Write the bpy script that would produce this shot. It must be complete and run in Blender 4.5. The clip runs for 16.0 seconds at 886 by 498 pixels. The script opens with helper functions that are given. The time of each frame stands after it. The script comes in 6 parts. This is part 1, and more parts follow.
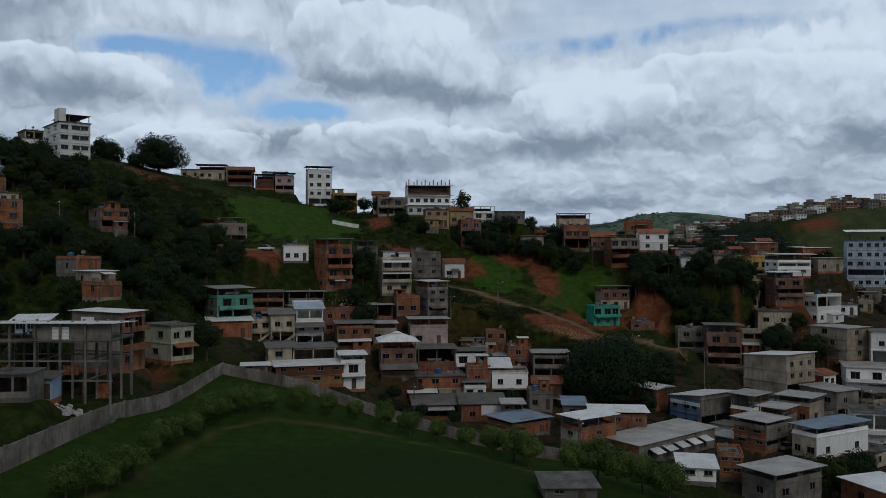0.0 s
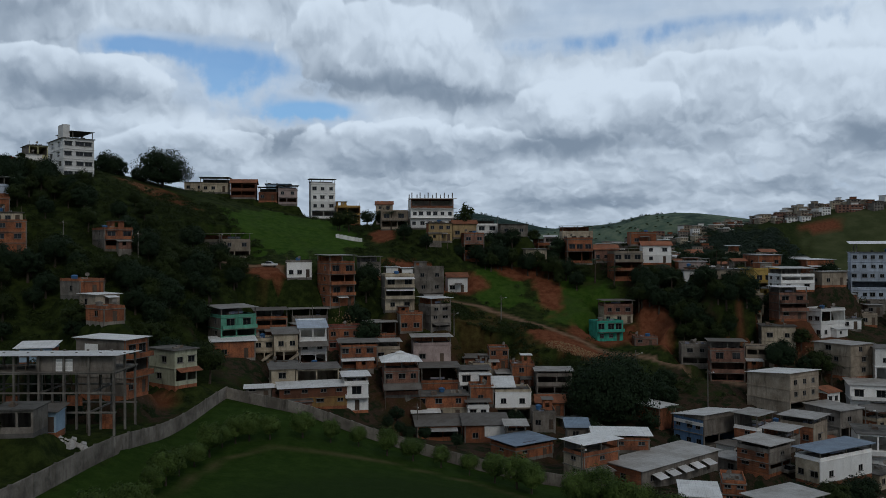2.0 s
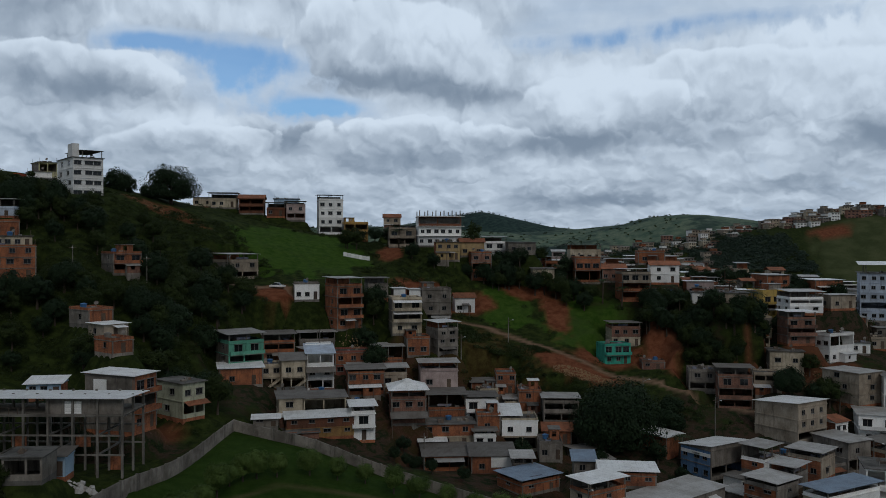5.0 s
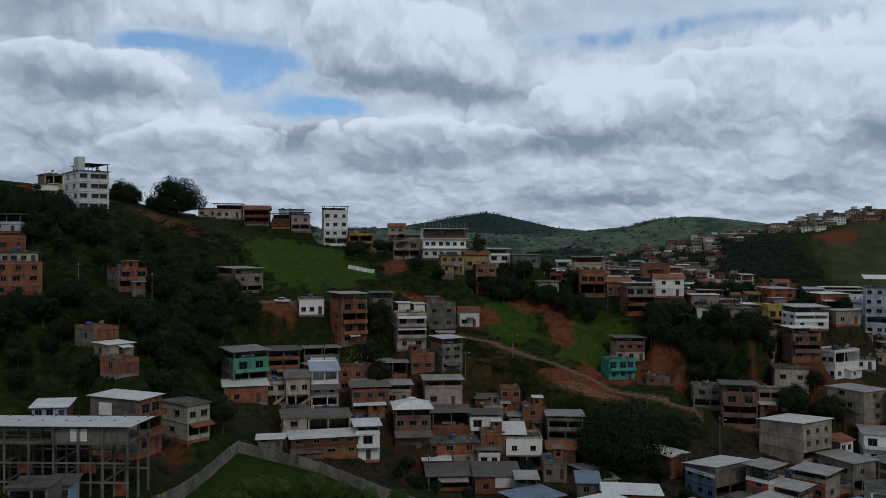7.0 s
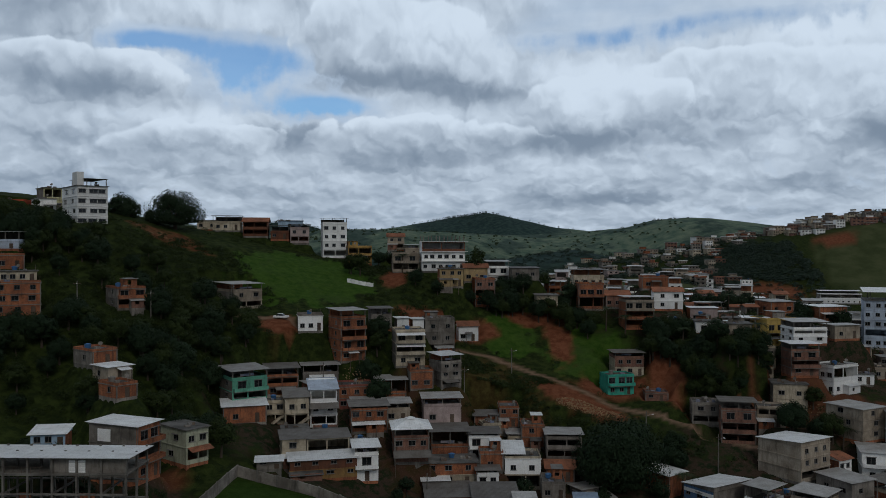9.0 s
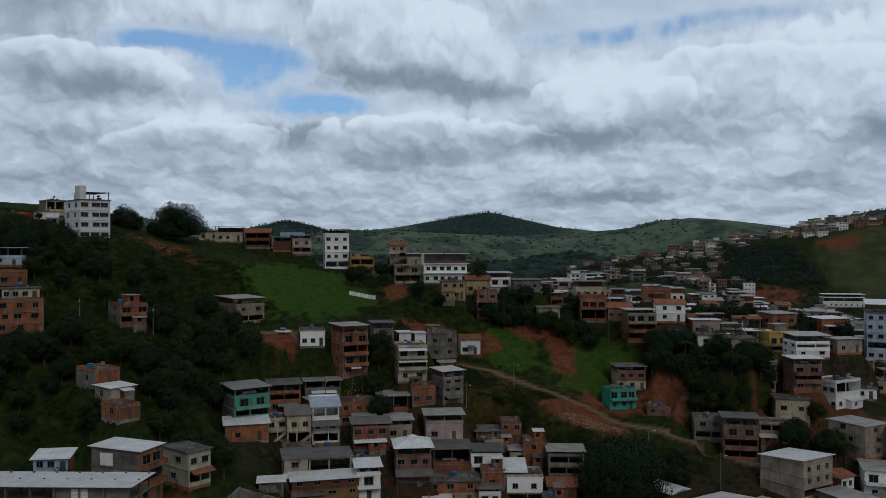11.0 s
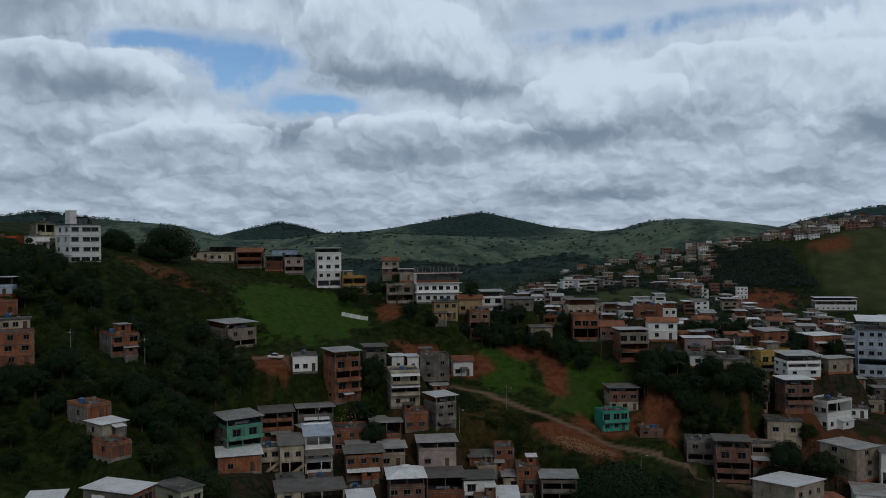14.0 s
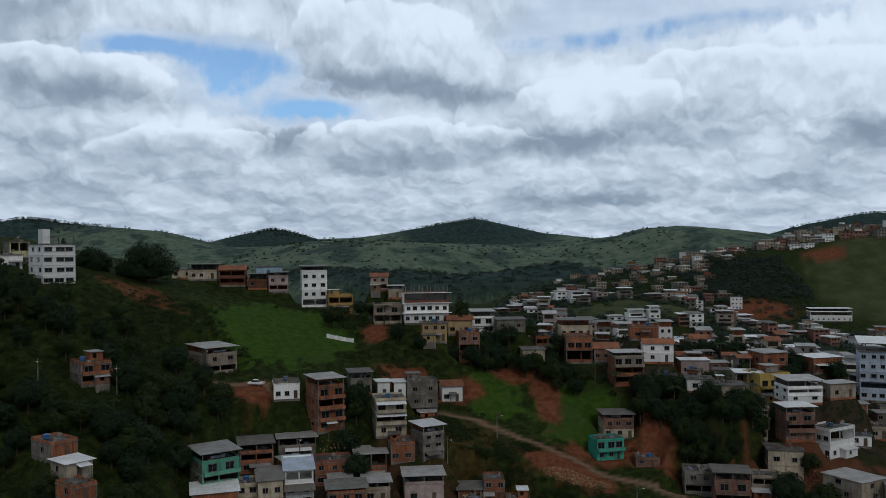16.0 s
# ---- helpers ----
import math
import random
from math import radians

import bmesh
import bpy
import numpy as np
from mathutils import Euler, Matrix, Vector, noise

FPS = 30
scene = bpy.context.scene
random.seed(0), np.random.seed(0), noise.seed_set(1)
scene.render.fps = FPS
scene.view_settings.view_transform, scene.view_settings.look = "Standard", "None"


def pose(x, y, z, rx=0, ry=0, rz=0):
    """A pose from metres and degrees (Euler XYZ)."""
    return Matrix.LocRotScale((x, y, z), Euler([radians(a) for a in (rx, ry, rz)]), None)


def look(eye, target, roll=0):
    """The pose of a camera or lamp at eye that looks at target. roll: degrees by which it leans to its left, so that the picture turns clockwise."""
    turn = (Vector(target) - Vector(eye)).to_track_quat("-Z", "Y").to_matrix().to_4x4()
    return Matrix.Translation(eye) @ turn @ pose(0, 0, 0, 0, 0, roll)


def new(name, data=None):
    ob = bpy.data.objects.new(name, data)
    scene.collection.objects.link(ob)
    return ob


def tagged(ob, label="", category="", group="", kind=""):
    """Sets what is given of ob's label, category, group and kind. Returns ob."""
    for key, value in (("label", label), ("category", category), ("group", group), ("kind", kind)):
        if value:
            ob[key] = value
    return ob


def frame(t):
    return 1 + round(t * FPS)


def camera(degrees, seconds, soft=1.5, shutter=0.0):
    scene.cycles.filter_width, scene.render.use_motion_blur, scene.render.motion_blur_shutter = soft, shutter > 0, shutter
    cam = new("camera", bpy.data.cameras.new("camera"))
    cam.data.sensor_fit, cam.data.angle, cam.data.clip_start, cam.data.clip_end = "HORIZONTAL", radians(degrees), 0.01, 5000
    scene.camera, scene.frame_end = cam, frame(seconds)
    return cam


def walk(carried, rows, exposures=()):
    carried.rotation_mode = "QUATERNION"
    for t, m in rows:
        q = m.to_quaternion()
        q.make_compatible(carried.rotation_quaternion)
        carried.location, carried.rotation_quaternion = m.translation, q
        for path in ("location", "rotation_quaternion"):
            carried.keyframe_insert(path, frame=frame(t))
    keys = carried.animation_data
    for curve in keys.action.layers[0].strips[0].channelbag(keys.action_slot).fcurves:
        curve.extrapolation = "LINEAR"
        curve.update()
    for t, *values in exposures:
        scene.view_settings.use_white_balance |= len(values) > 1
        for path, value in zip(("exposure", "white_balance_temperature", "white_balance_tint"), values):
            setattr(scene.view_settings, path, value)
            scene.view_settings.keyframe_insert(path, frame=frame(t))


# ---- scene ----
cam = camera(56.3, 16.0, soft=0.7)
METRES, EYE, TILT, LEAN, TURN = 41.0, 25.0, 0.0, 0.0, 0.0
ROWS = [
    (0.0, 0.0, 0.0, 0.0, 0.0, 0.0, -0.0),
    (0.5, 0.0024, -0.0008, 0.0252, 0.13, -0.02, 0.05),
    (1.0, 0.0052, -0.0023, 0.0529, 0.24, -0.04, 0.13),
    (1.5, 0.0066, -0.0032, 0.0812, 0.33, -0.05, 0.2),
    (2.0, 0.0081, -0.0038, 0.1094, 0.29, -0.06, 0.21),
    (2.5, 0.0084, -0.004, 0.1372, 0.38, -0.07, 0.2),
    (3.0, 0.0087, -0.0041, 0.1656, 0.46, -0.12, 0.16),
    (3.5, 0.0087, -0.0044, 0.1944, 0.56, -0.18, 0.09),
    (4.0, 0.0083, -0.0041, 0.2228, 0.66, -0.21, 0.03),
    (6.5, 0.008, -0.0057, 0.3491, 1.05, -0.29, -0.17),
    (7.0, 0.0085, -0.0066, 0.3768, 1.14, -0.29, -0.19),
    (7.5, 0.0106, -0.0078, 0.4052, 1.16, -0.28, -0.18),
    (8.0, 0.0118, -0.0081, 0.4332, 1.13, -0.28, -0.15),
    (8.5, 0.0128, -0.0076, 0.4609, 1.09, -0.3, -0.12),
    (9.0, 0.0137, -0.0075, 0.4878, 1.11, -0.36, -0.11),
    (11.5, 0.019, -0.0073, 0.6207, 1.3, -0.46, -0.06),
    (12.0, 0.0214, -0.0079, 0.6482, 1.27, -0.46, -0.03),
    (12.5, 0.0237, -0.0088, 0.6763, 1.03, -0.41, 0.05),
    (13.0, 0.0252, -0.0076, 0.7041, 0.82, -0.39, 0.12),
    (13.5, 0.0263, -0.008, 0.7311, 0.82, -0.38, 0.24),
    (14.0, 0.03, -0.0068, 0.7578, 0.84, -0.54, 0.4),
    (14.1, 0.0317, -0.0050, 0.7627, 0.85, -0.65, -0.24),
    (14.2, 0.0334, -0.0010, 0.7676, 0.86, -0.77, -1.86),
    (14.3, 0.0351, 0.0050, 0.7724, 0.87, -0.90, -3.20),
    (14.4, 0.0368, 0.0110, 0.7773, 0.88, -0.96, -4.20),
    (14.5, 0.0385, 0.0179, 0.7822, 0.89, -1.0, -4.71),
    (14.6, 0.0401, 0.0260, 0.7872, 0.86, -1.00, -4.80),
    (14.7, 0.0417, 0.0350, 0.7921, 0.84, -0.98, -3.30),
    (14.8, 0.0433, 0.0450, 0.7971, 0.81, -0.95, -1.00),
    (14.9, 0.0449, 0.0550, 0.8020, 0.79, -0.92, -0.20),
    (15.0, 0.0465, 0.0654, 0.807, 0.76, -0.88, 0.09),
    (15.5, 0.055, 0.1292, 0.8331, 0.43, -0.76, 0.33),
    (16.0, 0.0638, 0.2054, 0.8606, 0.39, -0.18, 0.4),
]
walk(cam, [(t, pose(0, 0, EYE, TILT, LEAN, TURN) @ pose(METRES * x, METRES * y, METRES * z, 90 + pitch, roll, yaw)) for t, x, y, z, yaw, pitch, roll in ROWS],
     exposures=[(0.0, 0.0), (12.2, 0), (13.0, -0.10), (14.1, -0.10), (14.5, 0.02), (15.0, 0.14), (16.0, 0.2)])

# ---- world, sun, exposure ----
SKY_MID = 0.52
SUN_ELEV, SUN_ROT = 42.0, 160.0      # degrees; veiled by cloud, behind the camera and to its right
world = bpy.data.worlds.new("sky")
scene.world = world
world.use_nodes = True


class Nodes:
    """Short hand for building a node tree."""

    def __init__(self, tree):
        self.t = tree

    def add(self, node_type, **kw):
        n = self.t.nodes.new(node_type)
        for k, v in kw.items():
            if k == "op":
                n.operation = v
            elif k == "blend":
                n.blend_type = v
            elif k == "kind":
                n.sky_type = v
        return n

    def link(self, a, b):
        self.t.links.new(a, b)

    def put(self, sock, v):
        if isinstance(v, bpy.types.NodeSocket):
            self.link(v, sock)
        else:
            sock.default_value = v

    def math(self, op, a, b=0.0, c=0.0, clamp=False):
        n = self.add("ShaderNodeMath", op=op)
        n.use_clamp = clamp
        for i, v in enumerate((a, b, c)):
            self.put(n.inputs[i], v)
        return n.outputs[0]

    def mix(self, f, a, b, blend="MIX"):
        n = self.add("ShaderNodeMixRGB", blend=blend)
        for i, v in enumerate((f, a, b)):
            self.put(n.inputs[i], v if isinstance(v, bpy.types.NodeSocket) or i == 0 else (*v, 1.0) if len(v) == 3 else v)
        return n.outputs[0]

    def noise(self, vec, scale, detail=4.0, rough=0.55, distort=0.0):
        n = self.add("ShaderNodeTexNoise")
        self.link(vec, n.inputs["Vector"])
        n.inputs["Scale"].default_value = scale
        n.inputs["Detail"].default_value = detail
        n.inputs["Roughness"].default_value = rough
        n.inputs["Distortion"].default_value = distort
        return n.outputs["Fac"]

    def ramp(self, v, a, b):
        """0 below a, 1 above b, smooth between."""
        n = self.add("ShaderNodeMapRange")
        n.interpolation_type = "SMOOTHSTEP"
        self.put(n.inputs["Value"], v)
        n.inputs["From Min"].default_value, n.inputs["From Max"].default_value = a, b
        return n.outputs[0]

    def scaled(self, vec, sx, sy, sz):
        n = self.add("ShaderNodeVectorMath", op="MULTIPLY")
        self.link(vec, n.inputs[0])
        n.inputs[1].default_value = (sx, sy, sz)
        return n.outputs[0]


def build_sky():
    w = Nodes(world.node_tree)
    world.node_tree.nodes.clear()
    out = w.add("ShaderNodeOutputWorld")
    bg = w.add("ShaderNodeBackground")
    w.link(bg.outputs[0], out.inputs[0])
    sky = w.add("ShaderNodeTexSky", kind="NISHITA")
    sky.sun_disc = False
    sky.sun_elevation, sky.sun_rotation = radians(SUN_ELEV), radians(SUN_ROT)
    sky.air_density, sky.dust_density = 1.0, 0.6
    blue = w.mix(1.0, sky.outputs[0], (0.062, 0.098, 0.128), "MULTIPLY")
    co = w.add("ShaderNodeTexCoord").outputs["Generated"]
    sep = w.add("ShaderNodeSeparateXYZ")
    w.link(co, sep.inputs[0])
    x, y, z = sep.outputs
    az = w.math("MULTIPLY", w.math("ARCTAN2", x, y), 57.2958)
    el = w.math("MULTIPLY", w.math("ARCSINE", z), 57.2958)
    # clouds lie flatter towards the horizon
    low = w.math("MULTIPLY", w.math("LOGARITHM", w.math("ADD", w.math("MAXIMUM", el, -2.0), 3.5), 2.718), 11.5)

    def plane(da=0.0, de=0.0):
        c = w.add("ShaderNodeCombineXYZ")
        w.put(c.inputs[0], w.math("ADD", az, da))
        w.put(c.inputs[1], w.math("ADD", low, de))
        return c.outputs[0]
    p = plane()
    n1 = w.noise(p, 0.10, 4.0, 0.5)
    n2 = w.noise(p, 0.28, 5.0, 0.5)
    n3 = w.noise(p, 0.9, 5.0, 0.5)
    wob, wob2, wob3 = (w.math("SUBTRACT", n, 0.5) for n in (n1, n2, n3))

    def lumps(scale, da=0.0, de=0.0):
        """Rounded heads: high in the middle of each lump, low along the creases."""
        v = w.add("ShaderNodeTexVoronoi")
        v.feature = "SMOOTH_F1"
        v.voronoi_dimensions = "2D"
        w.link(plane(w.math("ADD", w.math("MULTIPLY", wob2, 5.0), da), w.math("ADD", w.math("MULTIPLY", wob3, 1.8), de)), v.inputs["Vector"])
        v.inputs["Scale"].default_value, v.inputs["Smoothness"].default_value = scale, 0.35
        return w.math("SUBTRACT", 0.45, v.outputs["Distance"])
    big, small, tiny = lumps(0.17), lumps(0.46), lumps(1.15)
    # lumps less the lumps just above them: lit heads, dull undersides
    lit = w.math("ADD", w.math("MULTIPLY", w.math("SUBTRACT", big, lumps(0.17, 0.5, 1.5)), 0.30), w.math("MULTIPLY", w.math("SUBTRACT", small, lumps(0.46, 0.2, 0.6)), 0.26))
    lit = w.math("ADD", lit, w.math("MULTIPLY", w.math("SUBTRACT", tiny, lumps(1.15, 0.1, 0.3)), 0.15))
    azw = w.math("ADD", az, w.math("MULTIPLY", wob2, 2.4))
    elw = w.math("ADD", el, w.math("ADD", w.math("MULTIPLY", wob2, 1.1), w.math("MULTIPLY", wob3, 0.5)))

    def dist2(a, e, ra, re):
        da = w.math("DIVIDE", w.math("SUBTRACT", azw, a), ra)
        de = w.math("DIVIDE", w.math("SUBTRACT", elw, e), re)
        return w.math("ADD", w.math("MULTIPLY", da, da), w.math("MULTIPLY", de, de))

    def total(rows):
        v = None
        for a, e, ra, re, k in rows:
            b = w.math("MULTIPLY", w.math("POWER", 2.718, w.math("MULTIPLY", dist2(a, e, ra, re), -1.0)), k)
            v = b if v is None else w.math("ADD", v, b)
        return v

    # azimuth, elevation, half width, half height, strength
    heads = total([(-22.3, 13.6, 1.6, 1.6, 0.16), (-20.0, 11.4, 2.0, 1.4, 0.22), (-16.0, 15.4, 5.0, 1.0, 0.10), (-3.0, 14.6, 6.0, 1.8, 0.14), (2.5, 13.0, 2.4, 1.6, 0.10), (9.0, 11.0, 4.0, 1.5, 0.26), (24.0, 13.8, 5.0, 1.5, 0.18),
                   (26.5, 10.8, 3.0, 1.0, 0.14), (-15.5, 8.6, 2.6, 0.7, 0.24), (-8.0, 9.3, 1.8, 0.6, 0.30), (-3.0, 8.7, 4.0, 0.6, 0.18), (-20.5, 8.0, 3.4, 0.6, 0.12), (6.5, 5.0, 4.0, 0.6, 0.14), (14.0, 16.0, 7.0, 1.0, 0.06), (19.0, 11.5, 12.0, 5.0, 0.10)])
    bases = total([(-28.0, 14.5, 4.0, 1.6, 0.12), (-24.5, 10.0, 4.2, 1.0, 0.22), (-5.5, 11.2, 4.2, 0.8, 0.26), (1.5, 10.4, 4.0, 0.7, 0.28), (7.5, 6.9, 5.5, 0.8, 0.32), (15.0, 7.3, 4.5, 0.8, 0.14), (18.0, 12.0, 4.5, 0.9, 0.14),
                   (27.0, 6.8, 3.0, 1.1, 0.26), (-11.0, 7.2, 2.6, 0.6, 0.20), (-3.5, 5.8, 4.0, 0.6, 0.16), (-26.0, 6.9, 3.0, 0.8, 0.16)])
    belt = total([(-26.0, 3.7, 5.0, 0.8, -0.18), (-13.0, 5.4, 3.4, 0.6, 0.10), (-12.0, 3.2, 4.0, 0.6, -0.16), (10.0, 3.1, 4.0, 0.6, -0.24), (16.0, 4.8, 4.0, 0.7, 0.08), (22.0, 4.0, 4.0, 0.7, -0.14), (0.0, 1.8, 26.0, 0.9, -0.07), (0.0, 5.0, 40.0, 2.6, -0.02)])
    streak = w.add("ShaderNodeCombineXYZ")
    w.link(w.math("MULTIPLY", az, 0.40), streak.inputs[0])
    w.link(w.math("MULTIPLY", el, 1.5), streak.inputs[1])
    n4 = w.math("SUBTRACT", w.noise(streak.outputs[0], 0.4, 4.0, 0.5), 0.5)
    flatter = w.ramp(el, 7.0, 3.0)        # the far belt is drawn out in streaks
    grain = w.math("ADD", w.math("MULTIPLY", n4, w.math("ADD", 0.10, w.math("MULTIPLY", flatter, 0.28))), w.math("MULTIPLY", wob2, 0.22))
    shade = w.math("MULTIPLY", w.math("ADD", w.math("SUBTRACT", heads, bases), belt), 1.45)
    shade = w.math("ADD", w.math("ADD", shade, w.math("ADD", grain, w.math("MULTIPLY", wob3, 0.12))), SKY_MID)
    shade = w.math("ADD", shade, w.math("ADD", lit, w.math("MULTIPLY", small, 0.16)))

    def cloud(t):
        return w.mix(w.ramp(t, 0.0, 1.0), (0.272, 0.345, 0.445), (0.84, 0.948, 1.075))
    # openings to the blue, and the thin veil round them
    gaps = total([(-20.4, 13.1, 3.2, 0.8, 0.95), (-14.2, 12.3, 4.4, 1.3, 1.0), (-9.4, 9.2, 3.4, 0.75, 1.2), (-14.0, 10.4, 4.8, 1.2, 0.40), (9.5, 13.7, 8.0, 0.8, 0.58), (18.0, 14.6, 7.0, 0.7, 0.55)])
    thin = total([(10.0, 14.2, 7.0, 1.3, 0.8), (18.0, 15.2, 8.0, 1.4, 0.8), (12.0, 17.0, 9.0, 1.4, 0.8), (-14.5, 11.0, 5.2, 2.2, 0.9)])
    hi = w.ramp(el, 24.0, 60.0)
    veil = w.mix(w.ramp(w.math("ADD", n4, w.math("MULTIPLY", wob2, 0.6)), -0.3, 0.3), (0.50, 0.63, 0.81), (0.66, 0.77, 0.91))
    gaps = w.math("ADD", gaps, w.math("MULTIPLY", w.math("ADD", wob3, wob2), 0.75))
    sky_col = w.mix(w.math("MAXIMUM", w.ramp(gaps, 0.10, 0.40), w.math("MULTIPLY", w.ramp(thin, 0.2, 0.6), 0.8)), cloud(shade), veil)
    gap = w.math("MAXIMUM", w.math("MULTIPLY", w.ramp(gaps, 0.36, 0.90), 0.76), w.math("MULTIPLY", w.math("MULTIPLY", w.ramp(n1, 0.5, 0.4), hi), 0.5))
    sky_col = w.mix(gap, sky_col, blue)

    # nearer heaps with firm heads: azimuth, elevation, half width, half height
    swell = w.math("ADD", w.math("MULTIPLY", big, 0.8), w.math("ADD", w.math("MULTIPLY", small, 0.6), w.math("MULTIPLY", wob3, 0.5)))
    for a, e, ra, re in ((19.0, 10.4, 9.5, 2.4), (-17.0, 6.2, 6.5, 1.8), (-2.0, 6.5, 9.5, 2.2), (9.5, 9.2, 6.0, 2.4), (-28.5, 15.2, 5.6, 2.6), (-25.0, 10.6, 6.8, 1.9), (-4.0, 13.8, 7.4, 3.1)):
        d = w.math("SUBTRACT", dist2(a, e, ra, re), swell)
        rise_ = w.math("MULTIPLY", w.math("DIVIDE", w.math("SUBTRACT", el, e), re), 0.12)
        rim = w.math("MULTIPLY", w.math("MULTIPLY", w.ramp(d, 0.2, 0.95), w.ramp(rise_, -0.02, 0.08)), 0.22)
        sky_col = w.mix(w.ramp(d, 1.0, 0.80), sky_col, cloud(w.math("ADD", shade, w.math("ADD", rise_, rim))))
    # the thick cloud overhead is darker than the belt along the horizon
    over = w.math("SUBTRACT", 1.0, w.math("MULTIPLY", w.ramp(el, 17.0, 46.0), 0.36))
    over = w.math("MULTIPLY", over, w.math("ADD", 0.52, w.math("MULTIPLY", w.ramp(y, -0.3, 0.75), 0.48)))     # dull grey behind
    g2 = w.add("ShaderNodeVectorMath", op="SCALE")
    w.link(w.mix(1.0, sky_col, (0.965, 1.0, 1.03), "MULTIPLY"), g2.inputs[0])
    w.link(over, g2.inputs["Scale"])
    w.link(g2.outputs[0], bg.inputs[0])
    bg.inputs[1].default_value = 0.76


build_sky()
sun = new("sun", bpy.data.lights.new("sun", "SUN"))
sun.data.energy, sun.data.angle, sun.data.color = 0.55, radians(24), (1.0, 0.975, 0.94)
sun.matrix_world = look((0, 0, 300), (-math.sin(radians(SUN_ROT)) * 100, -math.cos(radians(SUN_ROT)) * 100, 300 - 100 * math.tan(radians(SUN_ELEV))))


# ---- materials ----
def surface(name, base, vary, rough=0.9, grain=6.0, stain=0.35, streak=0.75, bump=0.15, metal=0.0, bricks=False, wave=0.0, soot=0.5):
    """A weathered surface: base colour drifting to vary by stains, fine grain and rain streaks, in world metres."""
    m = bpy.data.materials.new(name)
    m.use_nodes = True
    w = Nodes(m.node_tree)
    b = m.node_tree.nodes["Principled BSDF"]
    pos = w.add("ShaderNodeNewGeometry").outputs["Position"]
    big = w.noise(pos, stain, 4.0, 0.6)
    fine = w.noise(pos, grain, 3.0, 0.6)
    run = w.noise(w.scaled(pos, 1.6, 1.6, 0.16), 1.0, 4.0, 0.65)
    f = w.math("MULTIPLY", w.ramp(big, 0.32, 0.68), 0.85)
    f = w.math("MAXIMUM", f, w.math("MULTIPLY", w.ramp(run, 0.46, 0.66), streak))
    rnd = w.add("ShaderNodeObjectInfo").outputs["Random"]
    col = w.mix(f, base, vary)
    tone = w.math("ADD", 0.82, w.math("MULTIPLY", rnd, 0.36))
    tone = w.math("MULTIPLY", tone, w.math("ADD", 0.72, w.math("MULTIPLY", fine, 0.56)))
    wet = w.noise(w.scaled(pos, 0.9, 0.9, 0.22), 1.0, 6.0, 0.7)
    tone = w.math("MULTIPLY", tone, w.math("SUBTRACT", 1.06, w.math("MULTIPLY", w.ramp(wet, 0.50, 0.72), soot)))
    height = fine
    if bricks:
        xyz = w.add("ShaderNodeSeparateXYZ")
        w.link(pos, xyz.inputs[0])
        uv = w.add("ShaderNodeCombineXYZ")
        w.link(w.math("ADD", xyz.outputs[0], w.math("MULTIPLY", xyz.outputs[1], 0.8)), uv.inputs[0])
        w.link(xyz.outputs[2], uv.inputs[1])
        t = w.add("ShaderNodeTexBrick")
        w.link(uv.outputs[0], t.inputs["Vector"])
        t.inputs["Scale"].default_value = 1.0
        t.inputs["Brick Width"].default_value, t.inputs["Row Height"].default_value = 0.30, 0.20
        t.inputs["Mortar Size"].default_value = 0.018
        t.inputs["Color1"].default_value, t.inputs["Color2"].default_value = (0.75, 0.75, 0.75, 1), (1.15, 1.1, 1.05, 1)
        t.inputs["Mortar"].default_value = (0.85, 1.05, 1.25, 1)
        col = w.mix(1.0, col, t.outputs["Color"], "MULTIPLY")
    if wave:
        xyz = w.add("ShaderNodeTexCoord").outputs["Object"]
        s = w.add("ShaderNodeSeparateXYZ")
        w.link(xyz, s.inputs[0])
        ridges = w.math("SINE", w.math("MULTIPLY", s.outputs[0], wave))
        height = w.math("ADD", fine, w.math("MULTIPLY", ridges, 0.8))
        sheet = w.math("FRACT", w.math("MULTIPLY", s.outputs[0], 0.9))
        seam = w.ramp(sheet, 0.06, 0.0)
        row = w.ramp(w.math("FRACT", w.math("MULTIPLY", s.outputs[1], 0.42)), 0.05, 0.0)
        tone = w.math("MULTIPLY", tone, w.math("SUBTRACT", 1.0, w.math("MULTIPLY", w.math("MAXIMUM", seam, row), 0.3)))
    c2 = w.add("ShaderNodeVectorMath", op="SCALE")
    w.link(col, c2.inputs[0])
    w.link(tone, c2.inputs["Scale"])
    w.link(c2.outputs[0], b.inputs["Base Color"])
    b.inputs["Roughness"].default_value, b.inputs["Metallic"].default_value = rough, metal
    b.inputs["Specular IOR Level"].default_value = 0.12 if rough > 0.8 else 0.35
    bp = w.add("ShaderNodeBump")
    bp.inputs["Strength"].default_value, bp.inputs["Distance"].default_value = bump, 0.05
    w.link(height, bp.inputs["Height"])
    w.link(bp.outputs[0], b.inputs["Normal"])
    return m


